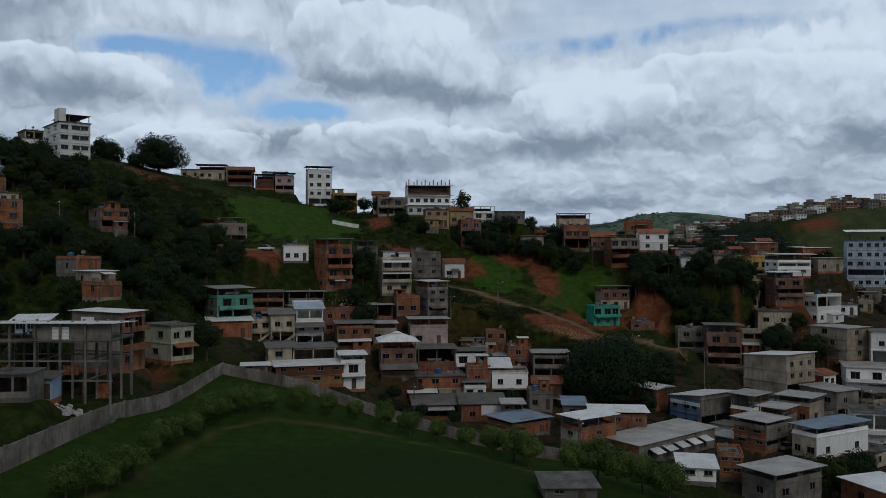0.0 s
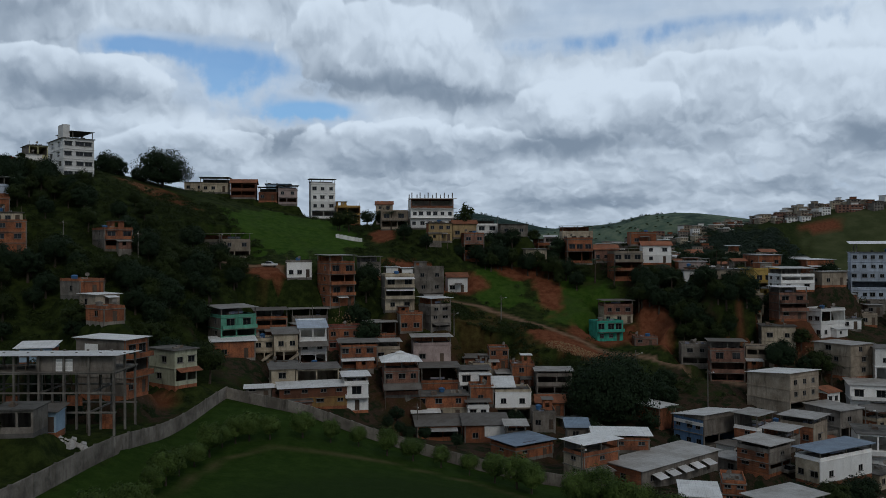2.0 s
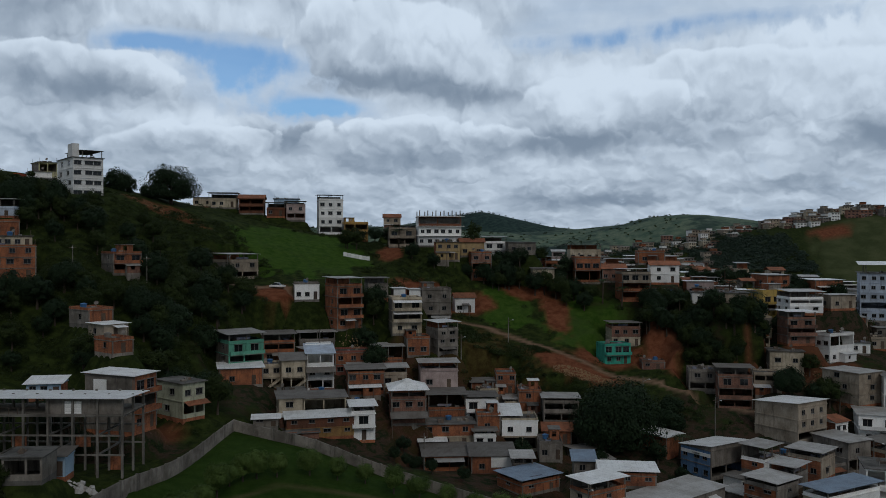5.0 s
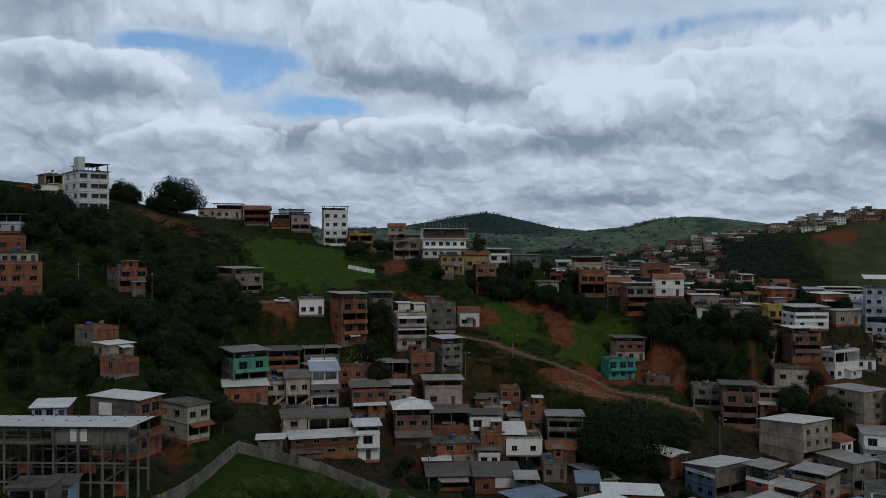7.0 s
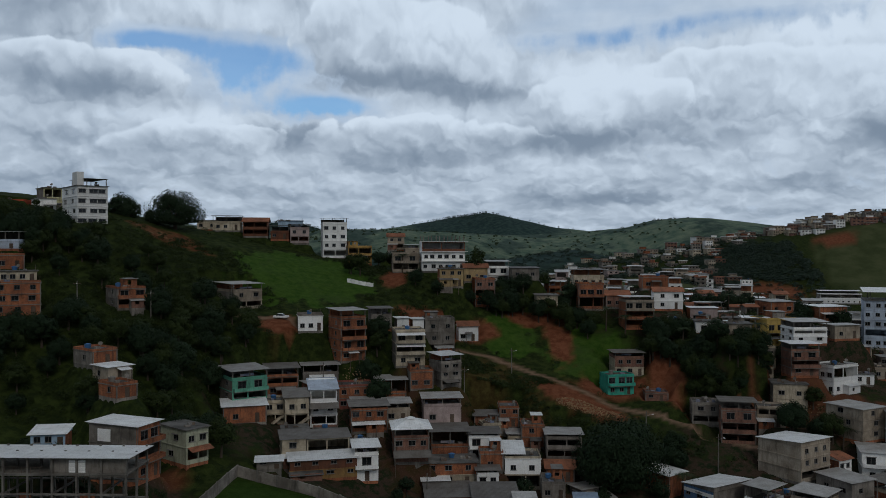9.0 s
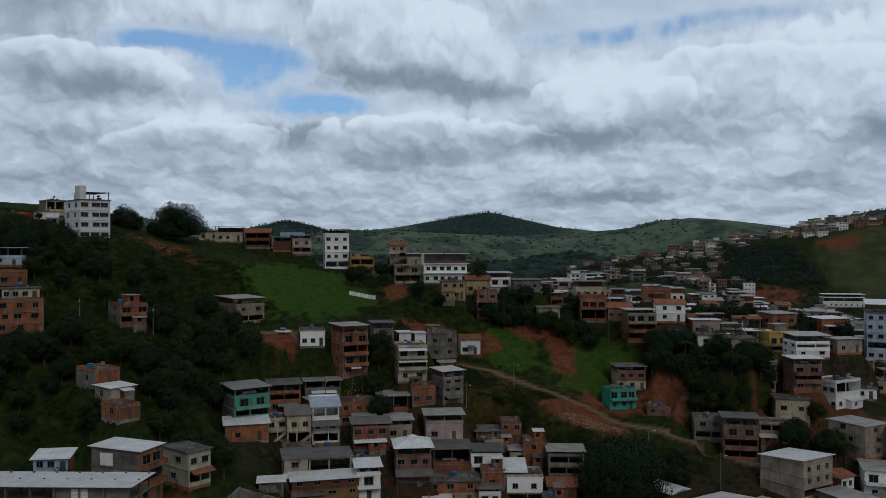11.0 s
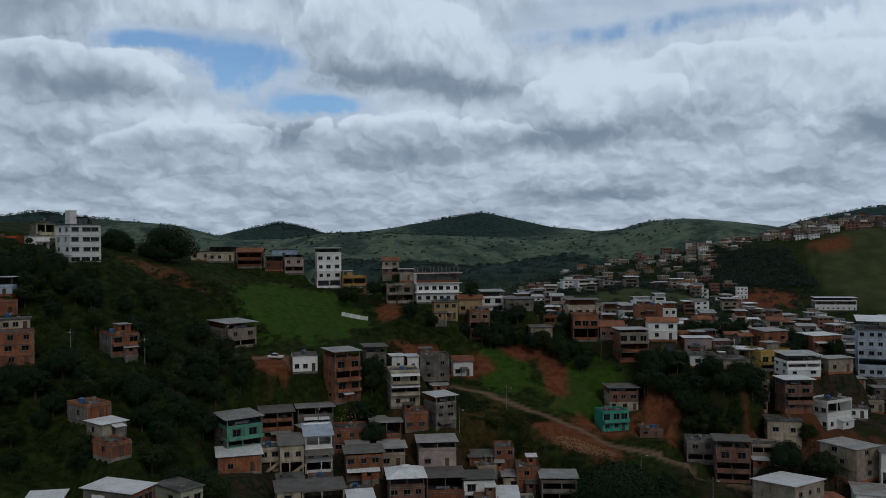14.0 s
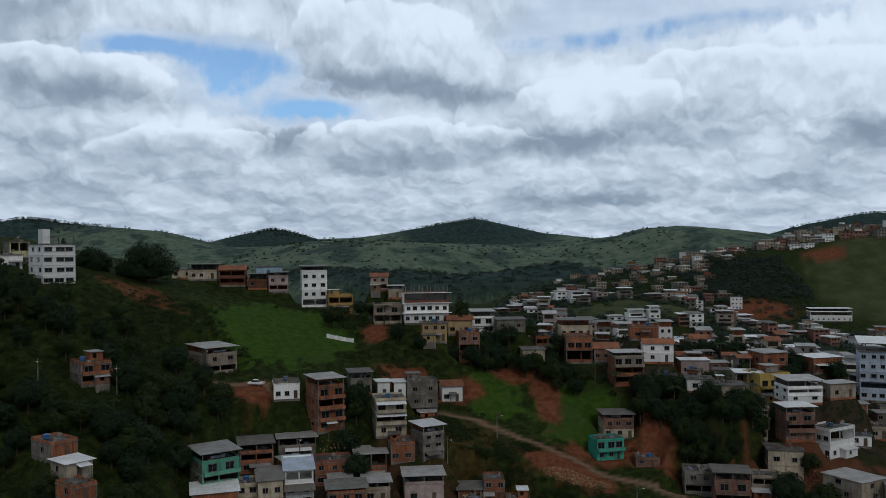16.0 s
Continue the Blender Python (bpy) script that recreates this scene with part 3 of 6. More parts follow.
def house(x, y, z, w, d, h, yaw, n=1, col="white", front=2, side=0, roof="slab", balcony=False, extra="", label="", up=None, rise=None, sheet=None, under=None,
          top=None, deep=5.0, far=False, sidecol=None, void=None, ww=1.2):
    """A house with its near corner at x, y: the front runs w to the right, the side d to the back; n storeys in h metres above z."""
    seed = int(abs(x * 7.3 + y * 13.7)) % 9973
    rnd = random.Random(seed)
    e = thing("house", x, y, z, yaw, label or "plastered hillside house", "house", "hillside houses" if not far else "houses across the valley")
    PADS.append((x, y, z, w, d, yaw))
    wall = MAT[col]
    if roof in ("cover", "hip"):        # h reaches up to the eaves of the open terrace
        up = 2.0 if up is None else up
        h -= up
        roof = {"cover": "tinup", "hip": "hipup"}[roof]
    elif roof == "tin" and rise is not None and rise < 0:      # a roof falling to the back
        h += rise
    elif roof in ("tinup", "hipup"):      # the covered terrace takes the top of the height
        h -= 0.6
    sh = h / n
    base = Shape().box(0.03, 0.03, -deep, w - 0.03, d - 0.03, -0.003)
    part("foundation", base, MAT[under or rnd.choice(("concrete", "gray", "brick"))], e)
    sheet = sheet or rnd.choice(ROOF_MATS)
    wh = 1.1
    if sidecol is None:
        sidecol = rnd.choice((col, col, col, "gray", "brick")) if not far else col
    if void is None:
        void = {rnd.randrange(n)} if n > 1 and not far and rnd.random() < 0.7 else set()
    for i in range(n):
        z0, z1 = i * sh, (i + 1) * sh - 0.16
        ups = {}
        for face, count, length in (("front", front, w), ("side", side, d)):
            ops = []
            if count:
                step = length / count
                for k in range(count):
                    a = (k + 0.5) * step + rnd.uniform(-0.12, 0.12) * step
                    fw = min(ww * rnd.choice((1.0, 1.0, 1.25)), step * (0.6 if ww < 2 else 0.84))
                    low = 0.9
                    hh = min(wh, sh - 1.25)
                    if face == "front" and i == 0 and k == count - 1 and rnd.random() < 0.6:
                        low, hh, fw = 0.02, min(2.1, sh - 0.5), min(0.95, step * 0.6)
                    elif face == "front" and balcony and i > 0:
                        low, hh, fw = 0.55, min(1.6, sh - 0.95), min(1.9, step * 0.72)
                    ops.append((a - fw / 2, a + fw / 2, z0 + low, z0 + low + max(0.5, hh)))
            ups[face] = ops
        open_front = i in void and w > 3.5
        if open_front:      # an unglazed veranda behind a breast wall, with a pillar
            m = w * rnd.uniform(0.4, 0.6)
            ups["front"] = [(0.3, m - 0.13, z0 + 0.8, z1 - 0.22), (m + 0.13, w - 0.3, z0 + 0.8, z1 - 0.22)]
        mat = MAT[top] if top and i == n - 1 else wall
        smat = MAT[sidecol]
        part("front_wall", wall_run(w, z0, z1, ups["front"], lambda u, v, t: (u, t, v)), mat, e)
        part("side_wall", wall_run(d - 0.36, z0, z1, [(a - 0.18, b - 0.18, lo, hi) for a, b, lo, hi in ups["side"]], lambda u, v, t: (t, u + 0.18, v)), smat, e)
        part("side_wall", Shape().box(w - 0.18, 0.18, z0, w, d - 0.18, z1), smat, e)
        part("back_wall", Shape().box(0, d - 0.18, z0, w, d, z1), smat, e)
        part("floor_slab", Shape().box(-0.13, -0.13, z1 + 0.002, w + 0.13, d + 0.13, z1 + 0.158), MAT["concrete"] if col in ("brick", "red", "pinkred") else mat, e)
        if open_front:
            ups["front"] = []
        for face in ("front", "side"):
            for a, b, lo, hi in ups[face]:
                if lo - z0 < 0.5:
                    door = part("door", Shape().box(a + 0.02, 0.06, lo, b - 0.02, 0.11, hi - 0.02), MAT["door"], e)
                    part("handle", Shape().box(b - 0.14, 0.0, lo + 1.0, b - 0.09, 0.057, lo + 1.06), MAT["tin"], door)
                    continue
                fm, gm = window_meshes(b - a, hi - lo)
                o = part("window", fm, None, e)
                o.location = (a, 0.05, lo) if face == "front" else (0.05, b, lo)
                if face == "side":
                    o.rotation_euler = (0, 0, -math.pi / 2)
                part("pane", gm, None, o)
        if balcony and i > 0:
            bz = z0 - 0.14
            bal = part("balcony", Shape().box(0.1, -1.2, bz, w - 0.1, -0.055, bz + 0.13), MAT["concrete"], e)
            s = Shape().plate([0.1, 0.2, w - 0.2, w - 0.1], [-1.2, -1.1, -0.055], lambda u, v: v < -1.1 or u < 0.2 or u > w - 0.2, bz + 0.132, bz + 0.9, lambda u, v, t: (u, v, t))
            part("balustrade", s, mat, bal)
    if not far and (col in ("brick", "pinkred") or top == "brick") and w > 4:        # cast pillars between the bricks
        for px in (-0.03, w - 0.22):
            part("corner_pillar", Shape().box(px, -0.06, 0.0 if col != "cream" else h - sh, px + 0.25, -0.003, h - 0.17), MAT["concrete"], e)
    # roofs
    rs = rise if rise is not None else d * rnd.uniform(-0.01, 0.045)
    if roof in ("tin", "tin2"):
        part("gable_wall", gable_fill(w, d, h, rs), MAT[top] if top else wall, e)
        part("roof", sheet_roof(w, d, h + 0.004 - min(rs, 0), rs, 0.5), MAT[sheet], e)
        if roof == "tin2":
            low = [(-0.3, -2.4, h - 1.9), (w * 0.9, -2.4, h - 1.9), (w * 0.9, -0.05, h - 1.4), (-0.3, -0.05, h - 1.4)]
            part("porch_roof", Shape().hexa(low, [(a, b, c + 0.07) for a, b, c in low]), MAT["tinwhite"], e)
    elif roof in ("tinup", "hipup"):
        ph = up if up is not None else 2.0
        part("terrace_floor", Shape().box(0.15, 0.15, h + 0.003, w - 0.15, d - 0.15, h + 0.05), MAT["roofslab"], e)
        if ph > 1.5:
            part("back_screen", Shape().box(0.2, d - 0.5, h + 0.053, w - 0.25, d - 0.36, h + ph - 0.25), MAT[rnd.choice(("brick", "gray", "oldconcrete"))], e)
        para = ring(w, d, h + 0.002, h + min(0.55, ph * 0.5))
        part("parapet", para, MAT[top] if top else wall, e)
        for px in (0.02, w / 2 - 0.1, w - 0.22):
            for py in (0.02, d - 0.22):
                tall = ph + (rs * py / d if roof == "tinup" else 0)
                part("post", Shape().box(px, py, h + min(0.55, ph * 0.5) + 0.003, px + 0.2, py + 0.2, h + tall), MAT["concrete"], e)
        if roof == "tinup":
            part("roof", sheet_roof(w, d, h + ph + 0.004, rs, 0.6), MAT[sheet], e)
        else:
            part("roof", pyramid_roof(w, d, h + ph + 0.004, 1.9), MAT["tinwhite"], e)
            part("roof_cap", roof_cap(w, d, h + ph + 0.004, 1.9), MAT["tinwhite"], e)
    elif roof == "tile":
        part("gable_wall", Shape().hexa([(0, 0.0, h), (w, 0.0, h), (w, d, h), (0, d, h)], [(0, d / 2 - 0.05, h + min(d, w) * 0.2), (w, d / 2 - 0.05, h + min(d, w) * 0.2),
             (w, d / 2 + 0.05, h + min(d, w) * 0.2), (0, d / 2 + 0.05, h + min(d, w) * 0.2)]), wall, e)
        part("roof", tile_roof(w, d, h + 0.02), MAT["tile"], e)
    elif roof == "slab":
        part("roof", Shape().box(-0.4, -0.4, h + 0.002, w + 0.4, d + 0.4, h + 0.16), MAT["roofslab"], e)
    elif roof == "parapet":
        ph = up if up is not None else 0.5
        part("roof_screed", Shape().box(0.15, 0.15, h + 0.003, w - 0.15, d - 0.15, h + 0.05), MAT["roofslab"], e)
        para = ring(w, d, h + 0.002, h + ph)
        part("parapet", para, wall, e)
    elif roof == "pillars":
        for k in range(6):
            for py in (0.1, d - 0.4):
                px = 0.2 + (w - 0.7) * k / 5
                part("pillar", Shape().box(px, py, h + 0.002, px + 0.3, py + 0.3, h + 1.9), MAT["concrete"], e)
        for q in (1, 2):
            part("balcony_slab", Shape().box(-0.9, -0.9, h - q * sh - 0.12, w + 0.9, -0.055, h - q * sh + 0.04), MAT["white"], e)
        part("top_slab", Shape().box(-0.9, -0.9, h - 0.12, w + 0.9, -0.055, h + 0.06), MAT["white"], e)
    if not far and not extra and rnd.random() < 0.4 and w > 4.5:
        a, b, zz = rnd.uniform(0.0, 0.4) * w, rnd.uniform(0.65, 1.0) * w, min(sh, 2.9) - 0.25
        low = [(a, -2.0, zz - 0.35), (b, -2.0, zz - 0.35), (b, -0.06, zz), (a, -0.06, zz)]
        porch = part("porch_roof", Shape().hexa(low, [(p_, q_, r_ + 0.06) for p_, q_, r_ in low]), MAT[rnd.choice(("tin", "tindark", "tinwhite", "tile"))], e)
        for px in (a + 0.1, b - 0.2):
            part("post", Shape().box(px, -1.9, -2.5, px + 0.1, -1.8, zz - 0.33), MAT["timber"], porch)
    if not far and roof == "tinup" and rnd.random() < 0.35:
        part("washing", Shape().box(w * 0.25, 0.6, h + 0.7, w * rnd.uniform(0.5, 0.75), 0.63, h + 1.2), MAT["cloth"], e, "washing hung under the roof")
    if not far and n > 1 and rnd.random() < 0.45 and extra in ("", "none"):      # a lean-to against the front
        a = rnd.choice((0.0, 0.4)) * w
        b, q, t = a + w * rnd.uniform(0.4, 0.6), rnd.uniform(1.6, 2.6), min(sh, 2.7) - 0.5
        lean = part("lean_to", wall_run(b - a, 0, t, [((b - a) * 0.3, (b - a) * 0.3 + 0.9, 0.8, 1.7)], lambda u, v, k: (u + a, k - q, v)), MAT[rnd.choice(("gray", "brick", col, "pinkred"))], e)
        part("side_wall", Shape().box(a, -q + 0.18, 0, a + 0.15, -0.06, t), MAT[sidecol], lean)
        part("side_wall", Shape().box(b - 0.15, -q + 0.18, 0, b, -0.06, t), MAT[sidecol], lean)
        part("foundation", Shape().box(a + 0.02, -q + 0.02, -3.0, b - 0.02, -0.06, -0.003), MAT["gray"], lean)
        low = [(a - 0.3, -q - 0.4, t - 0.05), (b + 0.3, -q - 0.4, t - 0.05), (b + 0.3, -0.06, t + 0.35), (a - 0.3, -0.06, t + 0.35)]
        part("roof", Shape().hexa(low, [(p_, q_, r_ + 0.06) for p_, q_, r_ in low]), MAT[rnd.choice(("tin", "tindark", "tinwhite", "roofslab"))], lean)
    if not far and roof == "parapet" and rnd.random() < 0.45 and w > 4 and extra in ("", "none"):       # stair head or half-built room on the roof
        a = rnd.choice((0.06, 0.5)) * w
        b, c, t = a + w * 0.42, d * 0.5, rnd.uniform(1.6, 2.4)
        room = part("roof_room", wall_run(b - a, h + 0.053, h + t, [(0.5, 1.4, h + 0.7, h + t - 0.3)], lambda u, v, k: (u + a, k + c, v)), MAT[rnd.choice(("brick", "gray", col))], e)
        part("side_wall", Shape().box(a, c + 0.18, h + 0.053, a + 0.15, d - 0.2, h + t), MAT["brick"], room)
        part("side_wall", Shape().box(b - 0.15, c + 0.18, h + 0.053, b, d - 0.2, h + t), MAT["brick"], room)
        part("roof", Shape().box(a - 0.3, c - 0.5, h + t + 0.003, b + 0.3, d, h + t + 0.07), MAT[rnd.choice(("tin", "tindark", "tinwhite"))], room)
    if roof in ("parapet", "slab", "tinup") and not far:    # lumber left on the roof
        for k in range(rnd.randrange(2, 6)):
            a, b = rnd.uniform(0.4, max(0.5, w - 1.8)), rnd.uniform(0.5, d * 0.5)
            zz, hh = h + (0.163 if roof == "slab" else 0.053), rnd.uniform(0.25, 0.8)
            p_, q_ = rnd.uniform(0.5, 1.3), rnd.uniform(0.4, 0.9)
            part("lumber", Shape().hexa([(a, b, zz), (a + p_, b, zz), (a + p_, b + q_, zz), (a, b + q_, zz)], [(a + 0.1, b + 0.1, zz + hh * 0.6), (a + p_ * 0.9, b, zz + hh), (a + p_, b + q_, zz + hh * 0.7), (a, b + q_, zz + hh)]),
                 MAT[rnd.choice(("junk", "timber", "gray", "tindark", "cloth"))], e)
    if roof in ("parapet", "slab") and not far:
        if rnd.random() < 0.6:
            water_tank(e, w * rnd.uniform(0.3, 0.7), d * rnd.uniform(0.4, 0.75), h + 0.17, rnd.choice(("tank", "tank", "gray")))
        if rnd.random() < 0.5:
            dish(e, w * rnd.uniform(0.15, 0.85), d * 0.3, h + 0.17)
        if rnd.random() < 0.55:
            for k in range(4):
                px, py = (0.2, w - 0.25)[k % 2], (0.2, d - 0.25)[k // 2]
                part("starter_bar", Shape().tube((px, py, h), (px + rnd.uniform(-0.1, 0.1), py, h + 1.5), 0.03, 0.03, 5), MAT["timber"], e)
    if extra == "penthouse":
        s = Shape().box(0.3, d * 0.1, h + 0.163, 2.2, d * 0.4, h + 4.2)
        part("stair_tower", s, wall, e)
        for px in (2.6, w - 0.4):
            for py in (0.3, d - 0.6):
                part("post", Shape().box(px, py, h + 0.163, px + 0.2, py + 0.2, h + 2.2), MAT["concrete"], e)
        part("canopy", sheet_roof(w - 2.2, d, h + 2.21, 0.2, 0.2).mesh("canopy", MAT["tindark"]), None, e).location = (2.2, 0, 0)
    elif extra == "awnings":
        for k in range(1, n):
            zz = (k + 1) * sh - 0.35
            low = [(0.1, -1.7, zz - 0.5), (w - 0.1, -1.7, zz - 0.5), (w - 0.1, -0.05, zz), (0.1, -0.05, zz)]
            part("awning", Shape().hexa(low, [(a, b, c + 0.06) for a, b, c in low]), MAT["tinwhite"], e, "long white sloping awning")
    elif extra == "redawning":
        low = [(0.2, -1.6, sh - 0.7), (w + 0.2, -1.6, sh - 0.7), (w + 0.2, -0.05, sh - 0.1), (0.2, -0.05, sh - 0.1)]
        part("porch_roof", Shape().hexa(low, [(a, b, c + 0.1) for a, b, c in low]), MAT["tile"], e, "red tiled porch roof")
    elif extra == "stair":
        us, vs = [w * 0.3 + k * 0.27 for k in range(15)], [k * 0.19 for k in range(17)]
        s = Shape().plate(us, vs, lambda u, v: -0.35 < v - (u - us[0]) / 0.27 * 0.19 < 0.19 + 0.1, -1.1, -0.055, lambda u, v, t: (u, t, v))
        part("outside_stair", s, wall, e)
    elif extra == "midawning":
        zz = (n - 1) * sh - 0.2
        low = [(-0.3, -2.2, zz - 1.0), (w + 0.3, -2.2, zz - 1.0), (w + 0.3, -0.06, zz), (-0.3, -0.06, zz)]
        aw = part("awning", Shape().hexa(low, [(a, b, c + 0.06) for a, b, c in low]), MAT["tindark"], e, "sloping grey sheet awning")
        for px in (0.0, w - 0.1):
            part("post", Shape().box(px, -2.1, -3.0, px + 0.1, -2.0, zz - 0.95), MAT["timber"], aw)
    elif extra == "halfroof":
        for px in (-0.2, w * 0.5):
            for py in (0.3, d - 0.5):
                part("post", Shape().box(px, py, h + 0.003, px + 0.12, py + 0.12, h + 1.0 + 0.2 * py), MAT["timber"], e)
        low = [(-0.8, -0.4, h + 1.0), (w * 0.58, -0.4, h + 1.0), (w * 0.58, d, h + 2.4), (-0.8, d, h + 2.4)]
        part("roof", Shape().hexa(low, [(a, b, c + 0.06) for a, b, c in low]), MAT["tinwhite"], e)
    elif extra == "whiteband":
        part("fascia", Shape().box(-0.14, 0.1, h - 1.5, -0.045, d - 0.1, h - 0.75), MAT["white"], e)
    elif extra == "shutter":
        part("shutter", Shape().box(-0.09, d * 0.55, h - 2.9, -0.01, d * 0.55 + 2.6, h - 0.8), MAT["white"], e, "white sheet shutter in the blank wall")
    elif extra == "whitepanel":
        part("front_panel", Shape().box(w * 0.45, -0.16, h * 0.35, w - 0.1, -0.045, h * 0.95), MAT["white"], e)
    elif extra == "whitepanels":
        for k in range(5):
            a = w * (0.12 + 0.16 * k)
            low = [(a, -1.8, h - 1.6), (a + w * 0.11, -1.8, h - 1.6), (a + w * 0.11, -0.05, h - 1.0), (a, -0.05, h - 1.0)]
            part("awning", Shape().hexa(low, [(p, q, c + 0.06) for p, q, c in low]), MAT["tinwhite"], e, "white sloping awning panel")
    elif extra == "canopyroof":
        for px in (1.5, w - 2.0):
            for py in (1.0, d - 2):
                part("post", Shape().box(px, py, h + 0.163, px + 0.3, py + 0.3, h + 2.6), MAT["concrete"], e)
        part("canopy", sheet_roof(w - 2, d - 2, h + 2.61, 0.9, 0.5), MAT["tinwhite"], e, "white sheet roof over the terrace")
    return e


house(12.8, 104.0, -6.7, 6.6, 6.0, 1.7, 1.1, n=1, col='oldconcrete', front=2, roof='tin', sheet='roofslab', rise=0.3, extra='bare', label='low hut with dark sheet roof at the field edge')
house(-110.2, 238.0, 50.1, 8.5, 16.2, 11.6, 40, n=4, col='white', sidecol='white', front=3, side=2, ww=2.0, void=(), roof='slab', extra='penthouse', label='white apartment block with long windows on the ridge top')
house(-132.3, 262.0, 55.4, 5.6, 9.0, 7.3, 40, n=2, col='paleyellow', front=1, label='pale yellow plastered house beside the white block')
house(-128.8, 250.0, 54.3, 6.0, 8.0, 4.3, 35, n=1, col='white', front=2, label='low white ridge house with flat roof')
house(-103.6, 182.4, 28.6, 9.8, 8.0, 7.4, 28, n=3, col='brick', front=3, side=0, roof='parapet', up=0.3, void=(), extra='bare', label='unplastered orange brick house of three storeys')
house(-107.5, 192.2, 35.6, 8.0, 5.0, 2.7, 28, n=1, col='cream', front=4, roof='slab', extra='bare', label='cream upper house behind the brick one')
house(-113.0, 199.0, 38.6, 7.0, 5.0, 3.4, 28, n=1, col='brick', front=2, roof='parapet', extra='bare', label='raw brick house high on the wooded slope')
house(-117.0, 205.5, 43.6, 6.8, 5.0, 4.2, 6, n=1, col='paleblue', front=2, roof='cover', up=2.4, sheet='tinwhite', extra='bare', label='small house with a white framed pergola')
house(-147.0, 256.0, 52.0, 11.0, 7.0, 6.2, 6, n=2, col='vermilion', sidecol='vermilion', front=3, roof='parapet', void=(), extra='bare', label='bright vermilion house on the ridge top')
house(-80.2, 194.0, 29.6, 6.6, 9.0, 4.6, 40, n=2, col='brick', front=2, side=1, roof='parapet', void={0}, balcony=True, label='orange brick house with columns on the balcony')
house(-61.7, 227.0, 26.7, 8.8, 11.7, 5.6, 42, n=2, col='beige', sidecol='gray', front=2, side=0, roof='tinup', label='beige two-storey house with a covered roof terrace')
house(-92.5, 292.0, 50.0, 6.5, 7.0, 3.2, 12, n=1, col='cream', front=2, roof='tin', sheet='tindark', extra='bare', label='low cream ridge house with a dark sheet roof')
house(-86.6, 291.0, 49.6, 9.6, 7.0, 5.2, 8, n=1, col='cream', front=3, roof='cover', up=2.5, sheet='tindark', extra='bare', label='cream ridge house with a dark covered terrace')
house(-75.6, 290.0, 47.6, 8.6, 7.0, 5.0, 8, n=2, col='rust', sidecol='rust', front=3, roof='tile', void={0, 1}, extra='bare', label='brown brick ridge house with open verandas and tiled roof')
house(-66.0, 291.0, 46.5, 6.4, 6.0, 4.8, 8, n=1, col='rust', sidecol='rust', front=2, roof='cover', up=2.3, sheet='tindark', extra='bare', label='dark brown house with an open terrace on the ridge')
house(-66.5, 305.0, 46.8, 9.0, 7.0, 6.6, 10, n=2, col='blue', sidecol='yellowdim', front=1, void=(), extra='bare', label='pale blue plastered house on the ridge')
house(-59.0, 291.0, 45.2, 6.6, 6.0, 5.6, 14, n=2, col='pink', front=2, side=1, roof='tinup', up=1.6, sheet='tindark', void={0}, extra='bare', label='pale house with dark open terrace on the ridge')
house(-47.0, 288.0, 40.0, 8.4, 9.0, 12.6, 14, n=4, col='white', sidecol='white', front=3, side=0, roof='tinup', up=1.8, sheet='tindark', void={0}, extra='bare', label='white four-storey house on a steep green slope')
house(-37.6, 284.0, 38.0, 8.2, 8.0, 5.8, 14, n=2, col='ochre', front=2, roof='parapet', balcony=True, label='ochre house with balconies under a flat roof')
house(-21.3, 272.0, 35.8, 8.8, 8.0, 5.8, 8, n=2, col='beige', front=2, roof='parapet', balcony=True, void={0}, extra='bare', label='beige two-storey house with roof terrace')
house(-29.5, 348.0, 42.5, 7.0, 7.0, 5.4, 6, n=2, col='beige', front=2, roof='tile', extra='none', label='house with red tiled roof behind the ridge')
house(-11.4, 269.0, 36.2, 14.0, 10.0, 9.5, 8, n=3, col='white', sidecol='white', front=6, top='rust', void={2}, roof='pillars', label='unfinished three-storey building with bare pillars on top')
house(-5.4, 256.0, 31.8, 7.4, 6.0, 5.4, 8, n=2, col='yellowdim', front=3, label='weathered yellow two-storey house below the unfinished building')
house(5.6, 258.0, 25.2, 6.3, 8.0, 8.6, 6, n=3, col='brick', top='pinkred', front=2, roof='parapet', void={1}, extra='bare', label='tall orange brick house on a concrete base')
house(2.2, 266.5, 33.0, 7.6, 6.0, 4.2, 4, n=1, col='yellowdim', front=2, roof='tile', extra='bare', label='dull yellow house with a tiled roof edge')
house(10.2, 276.0, 32.0, 7.1, 8.0, 5.7, 5.9, n=2, col='white', front=2, roof='tinup', balcony=True, label='white house with a blue edged terrace roof')
house(-41.8, 217.0, 21.9, 6.5, 6.0, 4.0, 14, n=1, col='gray', top='white', front=3, roof='parapet', void=(), extra='bare', label='small grey and white house beside the dirt track')
house(-29.8, 212.0, 14.7, 6.9, 8.7, 11.6, 30, n=4, col='brick', sheet='tin', front=2, side=1, roof='tinup', balcony=True, label='tall narrow brick house of four storeys')
house(-23.4, 226.0, 21.8, 5.6, 7.0, 4.0, 13.9, n=1, col='gray', front=2, roof='tinup', label='small grey house with metal roof in the trees')
house(-15.6, 212.0, 13.6, 7.6, 8.0, 8.8, 12, n=3, col='cream', sidecol='gray', front=2, roof='parapet', balcony=True, extra='awnings', label='cream house with two long white awnings')
house(-8.8, 230.0, 13.9, 8.3, 7.0, 10.0, 10.2, n=3, col='gray', front=2, roof='parapet', label='grey plastered house with three stacked storeys')
house(0.5, 241.0, 16.6, 5.8, 6.0, 4.3, 7.9, n=1, col='white', front=2, roof='tile', label='small white house on a slab over red earth')
